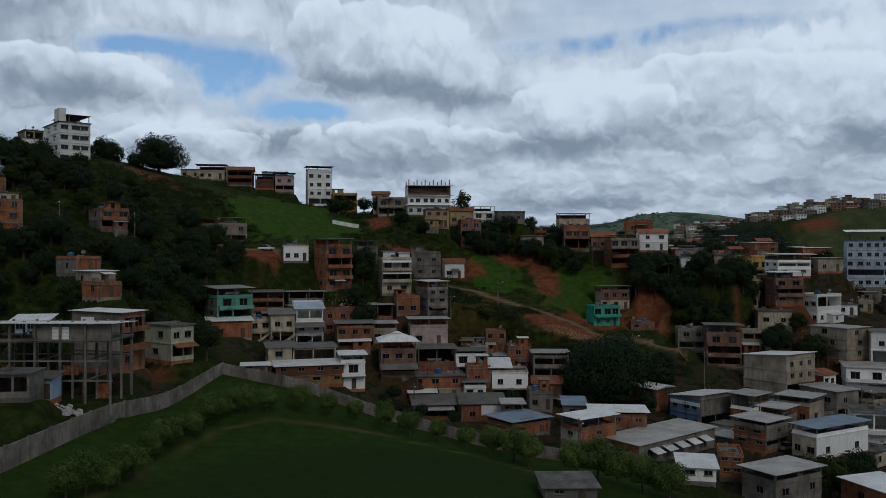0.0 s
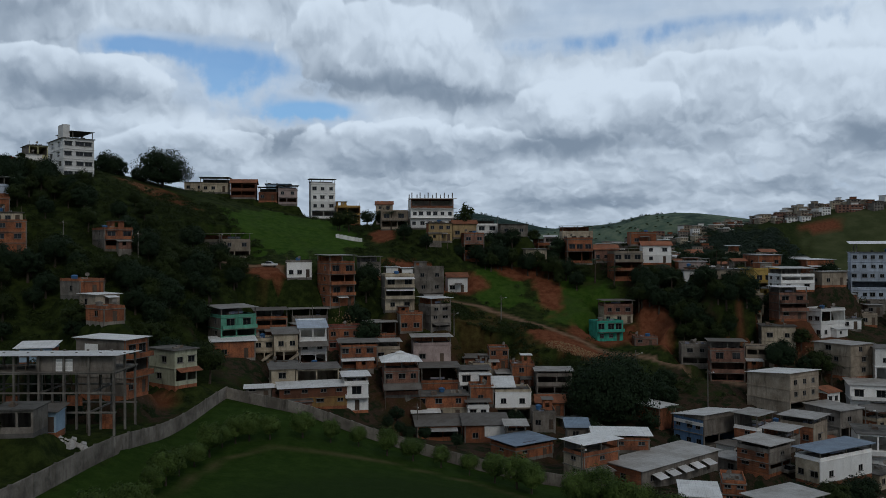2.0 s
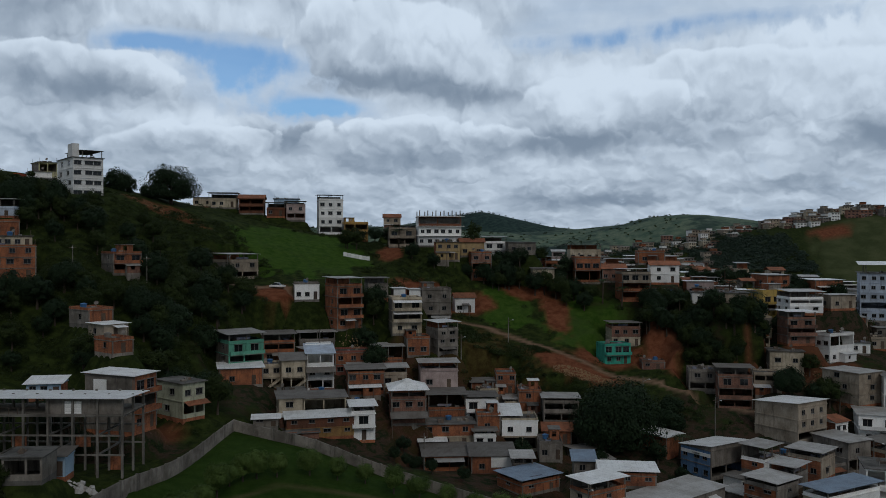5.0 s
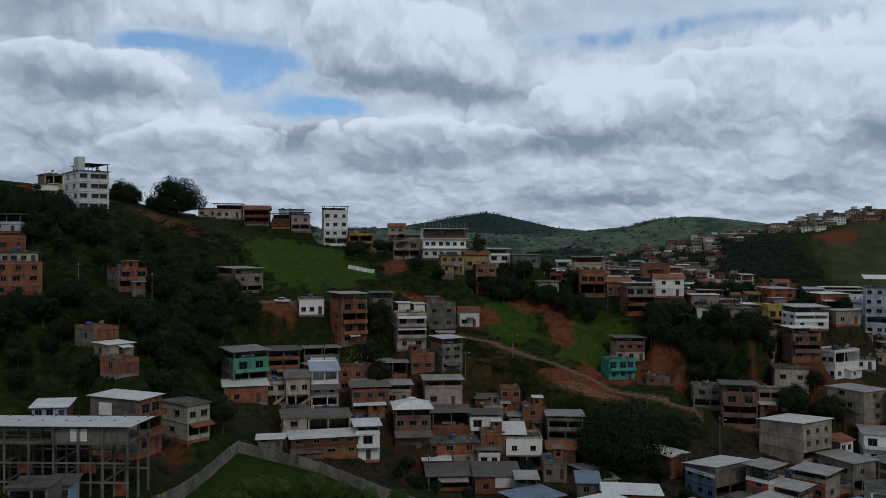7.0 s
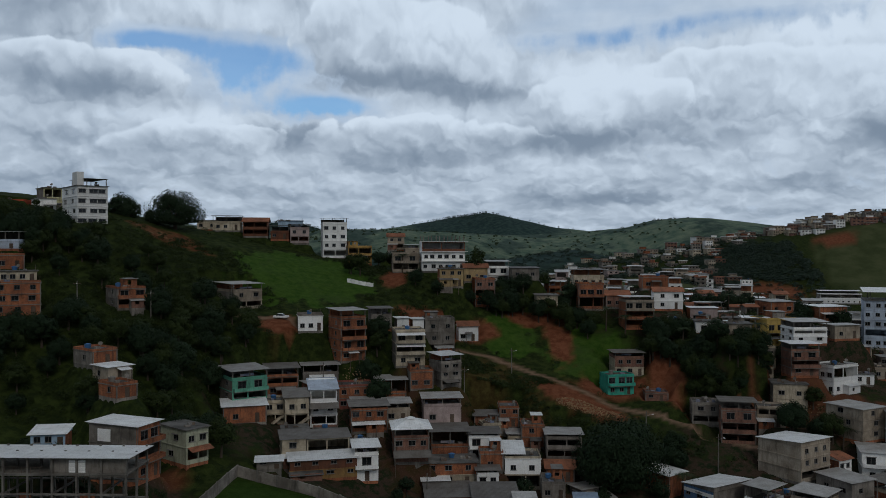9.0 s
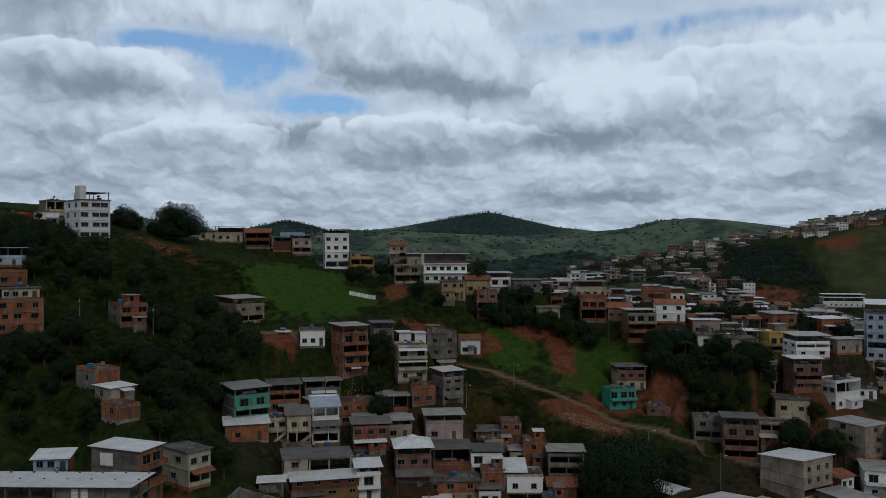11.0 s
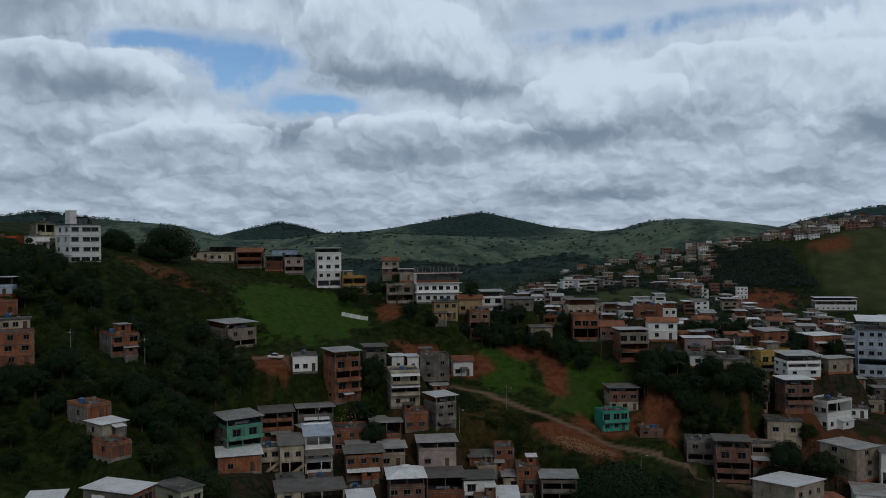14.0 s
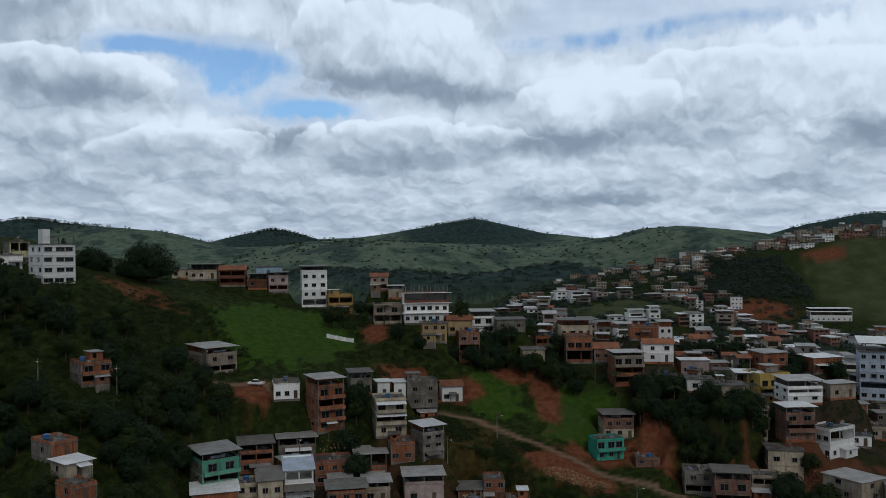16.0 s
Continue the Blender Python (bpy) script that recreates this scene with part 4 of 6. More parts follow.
house(-16.5, 228.0, 20.3, 3.3, 5.0, 4.1, 13, n=1, col='white', sheet='tinwhite', front=1, roof='tin', label='small white house with tin roof')
house(-12.3, 230.0, 19.9, 3.2, 5.0, 4.1, 11.9, n=1, col='white', sheet='tinwhite', front=1, roof='tin', label='small white house beside its twin')
house(-3.8, 208.0, 8.7, 5.8, 6.6, 6.7, 30, n=3, col='gray', sheet='tinwhite', front=2, side=0, roof='tinup', label='grey three-storey house with light metal roof')
house(-11.5, 206.0, 8.8, 5.8, 7.0, 4.2, 11.2, n=1, col='brick', front=2, roof='parapet', label='low orange brick house with bare walls')
house(-50.4, 185.0, 9.0, 8.3, 8.2, 5.7, 36, n=2, col='greenw', sidecol='gray', sheet='tin', front=2, side=1, roof='tinup', balcony=True, label='green house with glazed balcony under grey metal roof')
house(-38.8, 160.0, 0.9, 4.8, 4.0, 1.5, 12, n=1, col='gray', sheet='tinwhite', front=2, roof='tin', label='low shed with a white sheet roof behind the wall')
house(-48.6, 148.0, 4.9, 4.7, 8.2, 6.3, 52, n=2, col='palegreen', sidecol='palegreen', front=2, side=1, roof='slab', extra='redawning', label='pale green house with a red tiled porch')
house(-50.8, 179.0, 5.6, 9.3, 8.0, 3.7, 18, n=1, col='brick', sheet='tinwhite', front=2, roof='tin', label='orange brick house with white canopy')
house(-52.8, 136.0, 5.2, 6.0, 9.8, 9.3, 73, n=3, col='brick', sidecol='gray', sheet='tinwhite', front=2, side=0, roof='tin', rise=0.2, void={1}, balcony=True, extra='shutter', label='grey rendered house with brick front and white roof')
house(-73.2, 165.0, 20.2, 5.3, 7.9, 2.9, 52, n=1, col='brick', front=1, side=1, roof='parapet', label='brick hut among dark trees')
house(-67.9, 160.0, 17.8, 5.1, 6.0, 2.9, 52, n=1, col='beige', sheet='tinwhite', front=1, side=1, roof='tin', label='small beige house with white metal roof')
house(-63.0, 152.0, 16.1, 4.3, 6.4, 2.4, 52, n=1, col='brick', front=1, side=1, roof='parapet', label='small orange house with white edge')
house(-57.2, 104.0, 6.2, 5.0, 5.0, 3.0, 6, n=1, col='gray', front=3, roof='slab', void={0}, sidecol='gray', under='oldconcrete', extra='bare', label='grey and white house standing behind the field wall')
house(-55.4, 111.0, 4.8, 2.9, 3.2, 2.8, 4, n=1, col='blue', sidecol='blue', sheet='tindark', front=2, roof='tin', rise=0.5, extra='bare', label='pale blue hut with dark sheet roof')
house(34.6, 121.0, -8.8, 5.1, 6.0, 2.0, -11.9, n=1, col='white', sheet='tinwhite', front=2, roof='tin', rise=0.5, extra='none', label='low house with white roof sheets by the street')
house(42.1, 126.0, -9.7, 3.4, 6.0, 3.3, -14.4, n=2, col='brick', front=2, roof='parapet', extra='none', label='small raw brick house by the street')
house(23.0, 138.0, -9.4, 8.2, 5.0, 4.6, 34, n=2, col='brick', sidecol='beige', sheet='tinwhite', front=1, side=1, roof='tinup', label='brick house with a white roof sheet on posts')
house(32.2, 136.0, -10.4, 22.4, 7.6, 3.1, 40, n=1, col='gray', sheet='tin', front=4, side=1, roof='tin', extra='whitepanels', label='long grey shed with pale roof and white awnings')
house(53.8, 173.0, -12.9, 11.5, 8.1, 7.3, 33, n=2, col='gray', sheet='tinwhite', sidecol='shopblue', front=0, side=3, roof='tin', rise=-1.0, extra='whiteband', label='blue-fronted shop with grey side and white roof')
house(46.7, 182.0, -10.9, 6.3, 8.0, 5.0, 40, n=1, col='brick', sheet='tinwhite', front=0, side=1, roof='tin', label='brick shed with white metal roof')
house(47.0, 117.0, -11.1, 10.2, 5.8, 4.2, 30, n=1, col='gray', sheet='tin', front=2, side=1, roof='cover', up=1.5, label='grey house with a broad metal roof')
house(83.2, 175.0, -12.1, 7.2, 8.8, 6.9, 28, n=2, col='gray', sidecol='gray', sheet='tin', front=1, side=2, roof='tin', label='grey two-storey house with flat metal roof')
house(79.5, 160.0, -14.2, 8.5, 9.0, 7.6, -18.4, n=2, col='white', front=4, roof='slab', balcony=True, label='white house with rows of windows')
house(91.6, 188.0, -8.2, 11.7, 9.0, 6.4, -18, n=2, col='white', front=3, roof='tin', balcony=True, label='white banded house with grey roof')
house(63.1, 118.0, -12.8, 7.8, 8.0, 3.1, 20, n=1, col='brick', sheet='tinwhite', front=1, side=1, roof='tin', label='house with white sheet roof by the street')
house(75.5, 182.0, -7.2, 10.5, 11.1, 8.9, 33, n=3, col='beige', sidecol='beige', sheet='tinwhite', front=3, side=0, roof='tin', rise=-1.0, extra='none', label='large beige building with a blank side wall')
house(41.0, 224.6, 4.0, 7.6, 5.6, 5.2, 14, n=2, col='teal', sidecol='teal', front=3, side=0, roof='parapet', up=0.4, void=(), balcony=True, extra='bare', label='bright teal house with balcony above red earth')
house(44.3, 232.0, 8.2, 8.0, 8.0, 6.4, 2, n=2, col='cream', front=3, top='pinkred', roof='cover', up=1.5, sheet='tindark', extra='bare', label='cream and brick house behind the teal one')
house(50.4, 221.5, 3.2, 6.0, 5.0, 2.0, -4.2, n=1, col='pinkred', front=2, roof='parapet', extra='bare', label='low brick house on red earth beside the road')
house(-70.2, 135.0, 11.0, 5.4, 4.0, 2.3, 10, n=1, col='blue', front=3, roof='tin', sheet='tinwhite', rise=0.7, extra='bare', label='blue-grey shed with a sloping white sheet roof')
house(99.5, 220.0, 5.3, 10.1, 6.7, 7.2, 30, n=2, col='white', sidecol='white', front=2, side=3, roof='parapet', label='white house with a stepped parapet')
house(88.2, 219.5, 10.4, 7.6, 6.0, 8.4, 4, n=3, col='pinkred', sheet='tinwhite', front=2, roof='cover', up=2.0, void={1}, balcony=True, extra='bare', label='brick house with a pale roof over its terrace')
house(100.0, 237.0, 14.8, 9.0, 6.0, 4.4, 4, n=1, col='pinkred', sheet='tindark', front=3, roof='cover', up=1.8, extra='bare', label='low faded brick house with an open terrace')
house(126.4, 259.0, 13.2, 21.7, 14.0, 14.5, -22, n=5, col='paleblue', sidecol='paleblue', front=9, side=0, roof='slab', extra='canopyroof', label='pale blue five-storey block with rows of windows')
house(38.4, 262.0, 24.6, 8.0, 8.0, 7.6, 0.2, n=2, col='brick', front=3, roof='parapet', void={0}, balcony=True, extra='bare', label='brick storeys below the cream house')
house(38.0, 271.0, 31.2, 10.0, 7.0, 5.4, 0.2, n=1, col='cream', front=4, roof='cover', up=2.2, sheet='tindark', extra='bare', label='cream house with an open roofed terrace')
house(24.8, 258.0, 25.6, 6.6, 6.0, 3.4, 3.1, n=1, col='cream', front=2, roof='tin', sheet='tindark', extra='bare', label='small cream house among trees')
house(46.8, 261.0, 25.2, 7.4, 7.0, 3.6, -1.9, n=1, col='pinkred', front=3, roof='tile', extra='bare', label='pinkish red brick house with tiled roof')
house(50.4, 248.0, 20.0, 8.6, 8.0, 9.2, 4, n=3, col='brick', top='beige', sheet='tin', front=3, roof='cover', up=1.4, void={0, 1}, balcony=True, extra='bare', label='brick house with stacked verandas and a metal roof')
house(60.5, 272.0, 30.5, 8.5, 8.0, 3.6, -4.4, n=1, col='brick', front=2, roof='parapet', label='brown brick house with walled roof')
house(62.0, 262.0, 24.6, 9.0, 6.0, 5.4, -5.3, n=2, col='white', front=2, roof='tile', void=(), extra='bare', label='white gabled house among the trees')
house(73.5, 262.0, 20.6, 8.4, 6.0, 4.4, -4, n=1, col='pink', front=2, roof='tin', sheet='tinwhite', extra='bare', label='pale pink house with a white roof edge')
house(69.0, 240.0, 19.5, 7.3, 7.0, 3.2, -8, n=1, col='white', front=2, roof='slab', label='small white house in the trees')
house(72.0, 226.0, 20.0, 7.8, 7.0, 3.4, -9.7, n=1, col='beige', front=3, roof='slab', label='low beige house with slab roof')
house(98.7, 262.0, 19.6, 8.5, 8.0, 7.3, 16, n=2, col='brick', front=2, side=1, roof='tin', label='brick house with grey roof')
house(86.0, 250.0, 15.5, 7.5, 8.0, 7.4, -11, n=2, col='beige', sheet='tinwhite', front=2, roof='tin', label='beige house with white roof')
house(91.5, 246.0, 15.1, 10.1, 8.0, 7.6, 16, n=2, col='yellow', front=3, side=1, roof='parapet', balcony=True, label='yellow house with brown balcony')
house(93.8, 232.0, 17.4, 9.6, 8.0, 4.6, 4, n=2, col='white', sheet='tin', front=2, side=2, roof='tinup', label='white house with shaded terrace')
house(113.9, 262.0, 20.9, 10.2, 8.0, 4.5, 15, n=1, col='brick', sheet='tinwhite', front=2, side=1, roof='tin', label='brick house with wide pale roof')
house(105.2, 232.0, 18.7, 8.1, 5.0, 3.8, 15, n=1, col='beige', front=2, side=1, roof='tin', extra='none', label='brown house beside the white one')

house(17.7, 268.0, 33.8, 8.9, 7.0, 3.4, 4.7, n=1, col='gray', front=2, roof='tin', label='grey house among palms')
house(-21.6, 340.0, 40.0, 6.0, 6.0, 4.6, 8, n=1, col='beige', front=1, roof='cover', up=1.8, sheet='tin', extra='none', label='small beige house behind the ridge')
house(253.6, 746.0, 2.6, 9.4, 8.0, 10.8, -10, n=3, col='white', front=3, roof='slab', void=(), extra='bare', deep=8.0, label='white three-storey house on red earth across the valley')
house(308.2, 711.0, -4.9, 34.0, 10.0, 10.4, -6, n=2, col='white', front=8, roof='cover', up=2.6, sheet='tinwhite', void={1}, extra='bare', deep=8.0, label='long white school building across the valley')
house(-46.1, 200.0, 7.7, 7.6, 8.0, 6.8, 17.1, n=2, col='brick', front=2, roof='cover', up=2.0, sheet='tindark', void={1}, label='brick house with a dark arched terrace')
house(-38.6, 207.0, 9.5, 8.9, 7.0, 4.8, 14.6, n=1, col='gray', front=2, roof='cover', up=2.2, sheet='tin', label='grey house with dark open terrace')
house(-33.7, 190.0, 2.5, 6.2, 7.0, 8.7, 14.1, n=3, col='white', sidecol='white', sheet='tinblue2', front=2, roof='tin', rise=1.5, void={0, 2}, extra='midawning', label='white house with pale blue metal roof and open balcony')
house(-38.5, 185.0, 3.2, 5.3, 6.0, 7.1, 15.8, n=2, col='cream', sidecol='cream', sheet='tindark', front=2, roof='tin', rise=1.0, void={0}, extra='stair', label='cream house with an outside stair and tin roof')
house(-43.7, 187.0, 3.7, 4.5, 6.0, 5.0, 17.2, n=2, col='cream', sidecol='cream', sheet='tinwhite', front=2, roof='parapet', void={0}, extra='stair', label='lower cream wing with a stair along its wall')
house(-28.8, 201.0, 4.5, 8.5, 7.0, 5.5, 12.2, n=2, col='red', sidecol='red', top='brick', front=3, roof='parapet', void=(), extra='none', label='dark red house with a brick upper wall')
house(-19.7, 204.0, 4.4, 7.3, 8.0, 6.8, 9.6, n=1, col='brick', front=2, roof='cover', up=3.3, sheet='tin', label='brick house with tall pillared terrace under tin roof')
house(-16.6, 193.0, 3.1, 5.8, 6.0, 4.5, 9, n=1, col='beige', front=2, roof='cover', up=1.6, sheet='tin', label='beige house with a grey sheet roof on posts')
house(-7.7, 195.0, 2.5, 8.9, 8.0, 6.0, 6.3, n=1, col='pink', front=2, roof='cover', up=1.9, sheet='tin', extra='none', label='pale pink house with terrace and metal roof')
house(-23.7, 186.0, 2.5, 8.3, 7.0, 5.7, 11.4, n=2, col='brick', front=3, roof='cover', up=0.9, sheet='tindark', void={0}, label='orange brick house with dark flat metal roof')
house(-13.2, 177.0, -2.0, 7.5, 8.0, 7.1, 8.4, n=2, col='pinkred', front=3, roof='hip', up=1.9, void={0}, extra='midawning', label='brick house with white pyramid roof over its terrace')
house(-35.5, 168.0, -0.6, 4.8, 7.0, 5.5, 16, n=2, col='cream', sidecol='cream', sheet='tindark', front=1, roof='tin', rise=0.4, void=(), extra='none', label='tall cream house end behind the field wall')
house(-30.8, 170.0, 1.2, 8.8, 7.0, 3.4, 14.4, n=1, col='cream', sidecol='cream', sheet='tindark', front=2, roof='tin', rise=0.3, void={0}, extra='none', label='cream house with a dark open corner under metal roof')
house(-32.9, 163.0, -2.1, 13.4, 4.0, 3.9, 15.5, n=2, col='ochredim', top='rust', sidecol='gray', sheet='tinwhite', rise=0.7, front=4, roof='tin', void=(), extra='none', label='rust and ochre annex under a long white sheet roof')
house(-20.5, 167.0, -3.3, 4.8, 7.0, 6.9, 11.1, n=2, col='white', sidecol='white', sheet='tinwhite', front=1, roof='cover', up=1.5, balcony=True, void=(), extra='none', label='white house with balcony and white metal roof')
house(-5.6, 187.0, -3.0, 8.5, 8.0, 5.4, 5.8, n=1, col='brick', front=0, roof='cover', up=3.4, sheet='tindark', extra='none', label='dark open hall under a wide grey metal roof')
house(2.9, 188.0, -4.0, 7.0, 7.0, 5.8, 3.2, n=2, col='white', sidecol='white', sheet='tindark', front=2, roof='cover', up=0.9, void=(), balcony=True, extra='stair', label='white two-storey house with outside stair')
house(5.2, 181.0, -4.7, 5.2, 5.0, 3.7, 2.4, n=1, col='brick', front=1, roof='parapet', extra='none', label='bare brick wall house below the white one')
house(4.6, 177.0, -7.1, 4.6, 6.0, 3.6, 2.6, n=1, col='white', front=2, roof='cover', up=1.1, sheet='tindark', extra='none', label='small white house with pillars on its terrace')
house(10.7, 181.0, -8.9, 7.9, 7.0, 6.9, 0.7, n=2, col='cream', sidecol='gray', front=2, roof='parapet', void={0}, top='white', extra='halfroof', label='cream house with white band and half roofed terrace')
house(-7.5, 178.0, -7.5, 12.3, 7.0, 5.0, 6.5, n=2, col='cream', top='brick', sidecol='brick', front=3, roof='slab', void=(), extra='none', label='orange brick upper storey on a cream lower storey')
house(10.7, 205.0, -0.3, 4.8, 7.0, 4.6, 1.1, n=2, col='brick', front=2, roof='parapet', label='brick house with rubble-strewn roof')
house(4.5, 206.0, -0.7, 6.2, 7.0, 2.8, 2.8, n=1, col='brick', sheet='tindark', front=1, roof='tin', label='low brick house under dark sheets')
house(12.5, 199.0, -3.8, 4.4, 5.0, 3.1, 0.5, n=1, col='cream', sheet='tin', front=1, roof='cover', up=0.9, label='cream room with a grey sheet roof')
house(15.6, 198.0, -3.6, 5.5, 7.0, 4.9, -0.4, n=2, col='brick', front=1, roof='parapet', void=(), label='unfinished brown brick house')
house(21.0, 192.0, -5.0, 8.1, 7.0, 5.9, -2.1, n=2, col='gray', front=2, roof='cover', up=0.9, sheet='tin', void={0, 1}, extra='none', label='grey house with dark open storeys and flat roof')
house(20.1, 184.0, -7.8, 6.2, 6.0, 2.8, -2.1, n=1, col='brick', front=2, roof='tile', extra='none', label='low house with a red tiled roof edge')
house(-5.9, 168.0, -9.8, 9.3, 8.0, 3.1, 6.1, n=1, col='brick', sheet='tindark', front=3, roof='tin', rise=0.8, void={0}, label='low brick house with dark weathered roof')
house(3.7, 166.0, -9.6, 8.9, 8.0, 3.5, 2.8, n=1, col='brick', sheet='tindark', front=2, roof='tin', rise=0.8, extra='whitepanel', label='orange house with a white upper front')
house(11.8, 161.0, -7.6, 3.8, 6.0, 2.5, -0.1, n=1, col='gray', sheet='tin', front=1, roof='cover', up=1.7, extra='none', label='grey lean-to with a sheet roof on posts')
house(12.6, 150.0, -9.0, 9.1, 7.3, 2.6, 35, n=1, col='brick', sheet='tinblue', front=2, side=1, roof='cover', up=1.0, extra='none', label='house with a wide blue-grey metal roof')
house(18.1, 173.0, -8.5, 4.8, 7.0, 3.3, -1.9, n=1, col='gray', front=2, roof='parapet', extra='none', label='grey rendered house with flat roof')
house(23.0, 157.0, -7.3, 4.0, 6.0, 2.7, -4.2, n=1, col='gray', sheet='tinblue', front=1, roof='tin', rise=0.6, extra='none', label='small grey house with a blue metal roof')
house(26.9, 150.0, -7.1, 9.8, 6.0, 2.7, -6, n=1, col='brick', sheet='tinwhite', front=3, roof='cover', up=0.8, extra='none', label='long low house with a pale sheet roof')
house(57.0, 146.0, -10.6, 7.1, 6.4, 5.0, 38, n=2, col='gray', sidecol='brick', sheet='tin', front=1, side=2, roof='cover', up=1.2, void={0}, label='grey house with metal roof and orange porch')
house(62.9, 153.0, -8.4, 6.1, 4.7, 3.8, 45, n=1, col='gray', sidecol='brick', sheet='tin', front=1, side=2, roof='cover', up=2.0, extra='none', label='brick house with open terrace')
house(72.3, 163.0, -9.7, 6.9, 6.7, 5.3, 45, n=1, col='beige', sidecol='brick', sheet='tin', front=1, side=2, roof='cover', up=1.6, extra='none', label='orange terrace house with metal roof')
house(63.8, 170.0, -10.2, 6.7, 5.1, 5.0, 42, n=1, col='white', sheet='tin', front=1, side=1, roof='cover', up=3.0, extra='none', label='white terrace under a grey canopy on posts')
house(63.7, 141.0, -11.0, 14.3, 4.9, 5.4, 30, n=1, col='white', sidecol='cream', sheet='tinblue', front=2, side=2, roof='cover', up=1.5, extra='none', label='white house with a blue-grey metal roof')
house(60.2, 212.0, -0.9, 6.9, 7.0, 5.2, -10, n=2, col='gray', front=2, roof='parapet', void={0}, extra='none', label='grey house above the dirt road')
house(65.7, 206.0, -4.3, 8.2, 7.0, 10.4, -10, n=3, col='pinkred', sidecol='pinkred', sheet='tindark', front=2, roof='cover', up=2.2, balcony=True, void={0, 1}, extra='bare', label='brick house with green balcony above the road')
house(75.6, 209.0, -0.8, 6.7, 6.0, 4.8, -11.8, n=2, col='beige', sidecol='gray', front=2, roof='parapet', void={1}, extra='none', label='grey house with long windows')
house(82.2, 216.0, 1.4, 8.3, 7.0, 7.5, -12.7, n=2, col='cream', front=2, roof='slab', void=(), extra='none', label='cream house with overhanging slab')
house(95.6, 196.0, -1.4, 8.3, 10.1, 7.5, 28, n=3, col='beige', sidecol='beige', sheet='tin', front=1, side=1, roof='tin', void=(), extra='none', label='beige house with metal roof below the white one')
house(101.4, 196.0, -3.0, 7.2, 8.0, 8.5, -19.3, n=2, col='white', front=2, roof='tin', extra='none', label='white house with dark windows')



def clear(x, y, w, d, yaw, gap):
    """Whether a footprint keeps clear of all others."""
    c, s = math.cos(radians(yaw)), math.sin(radians(yaw))
    pts = [(x + u * c - v * s, y + u * s + v * c) for u in (0, w / 2, w) for v in (0, d / 2, d)]
    for hx, hy, hz, hw, hd, hyaw in PADS:
        if abs(hx - x) > 40 or abs(hy - y) > 40:
            continue
        c2, s2 = math.cos(radians(hyaw)), math.sin(radians(hyaw))
        for px, py in pts:
            u, v = (px - hx) * c2 + (py - hy) * s2, (py - hy) * c2 - (px - hx) * s2
            if -gap < u < hw + gap and -gap - 1.0 < v < hd + gap:
                return False
    return True


COLOUR_WORDS = {"brick": "orange brick", "gray": "grey rendered", "white": "whitewashed", "beige": "beige", "cream": "cream", "ochre": "ochre", "pink": "pale pink", "blue": "pale blue", "pinkred": "faded red"}
ROOF_WORDS = {"tin": "with a low metal roof", "tinup": "with a metal roof on posts", "parapet": "with a flat walled roof", "tile": "with a clay tile roof", "slab": "with a bare concrete slab"}


def infill(count, area, seed, far=False, low=4.0, high=7.0, tall=0.35, yaw0=18, drop=0.0, keep=None):
    """Small houses filling the gaps of a quarter within the ellipse area."""
    r = random.Random(seed)
    made = tries = 0
    while made < count and tries < count * 40:
        tries += 1
        t, q = r.uniform(0, 6.283), math.sqrt(r.random())
        x, y = area[0] + area[2] * q * math.cos(t), area[1] + area[3] * q * math.sin(t)
        w, d, yaw = r.uniform(low, high), r.uniform(low, high), yaw0 + r.uniform(-14, 14)
        if (keep and not keep(x, y)) or not clear(x, y, w, d, yaw, 0.5):
            continue
        n = 2 if r.random() < tall else 1
        col = r.choice(("brick", "brick", "pinkred", "gray", "gray", "beige", "cream", "pinkred", "gray", "white"))
        roof = r.choice(("tin", "tin", "tinup", "parapet", "tile", "slab"))
        house(round(x, 1), round(y, 1), round(ground_at(x, y) - drop, 1), w, d, 2.8 * n, yaw, n=n, col=col, front=r.choice((1, 2, 2)), top=r.choice((None, None, "brick", "gray", "pinkred")) if n > 1 else None, side=r.choice((0, 1)) if not far else 0, roof=roof, far=far,
              label="small %s house %s" % (COLOUR_WORDS[col], ROOF_WORDS[roof]), deep=4.0)
        made += 1


def village(x, y):
    return not (35 < x < 55 and 150 < y < 182) and not (46 < x < 73 and 176 < y < 202) and not (10 < x < 34 and 204 < y < 224) and not (30 < x < 47 and 178 < y < 197) and not (y > 198 - (x - 70) * 0.1 and 30 < x < 86 and y < 226) and not (-13 < x < 30 and y > 206)


infill(10, (-14, 188, 30, 18), 11, tall=0, keep=lambda x, y: village(x, y) and y > 176, high=5.5, drop=1.6)
infill(12, (14, 184, 20, 18), 12, tall=0, keep=lambda x, y: village(x, y) and y > 166 and x < 30, high=5.5, drop=1.2)
infill(30, (72, 164, 44, 30), 13, tall=0.1, keep=lambda x, y: village(x, y) and y > 146 and not (36 < x < 60 and y < 150), yaw0=30)
infill(36, (100, 250, 50, 34), 14, keep=lambda x, y: y > 226 and not (48 < x < 80 and y < 250), yaw0=-8, low=3.4, high=5.8)
infill(14, (20, 285, 36, 14), 16, keep=lambda x, y: y > 272, yaw0=10)


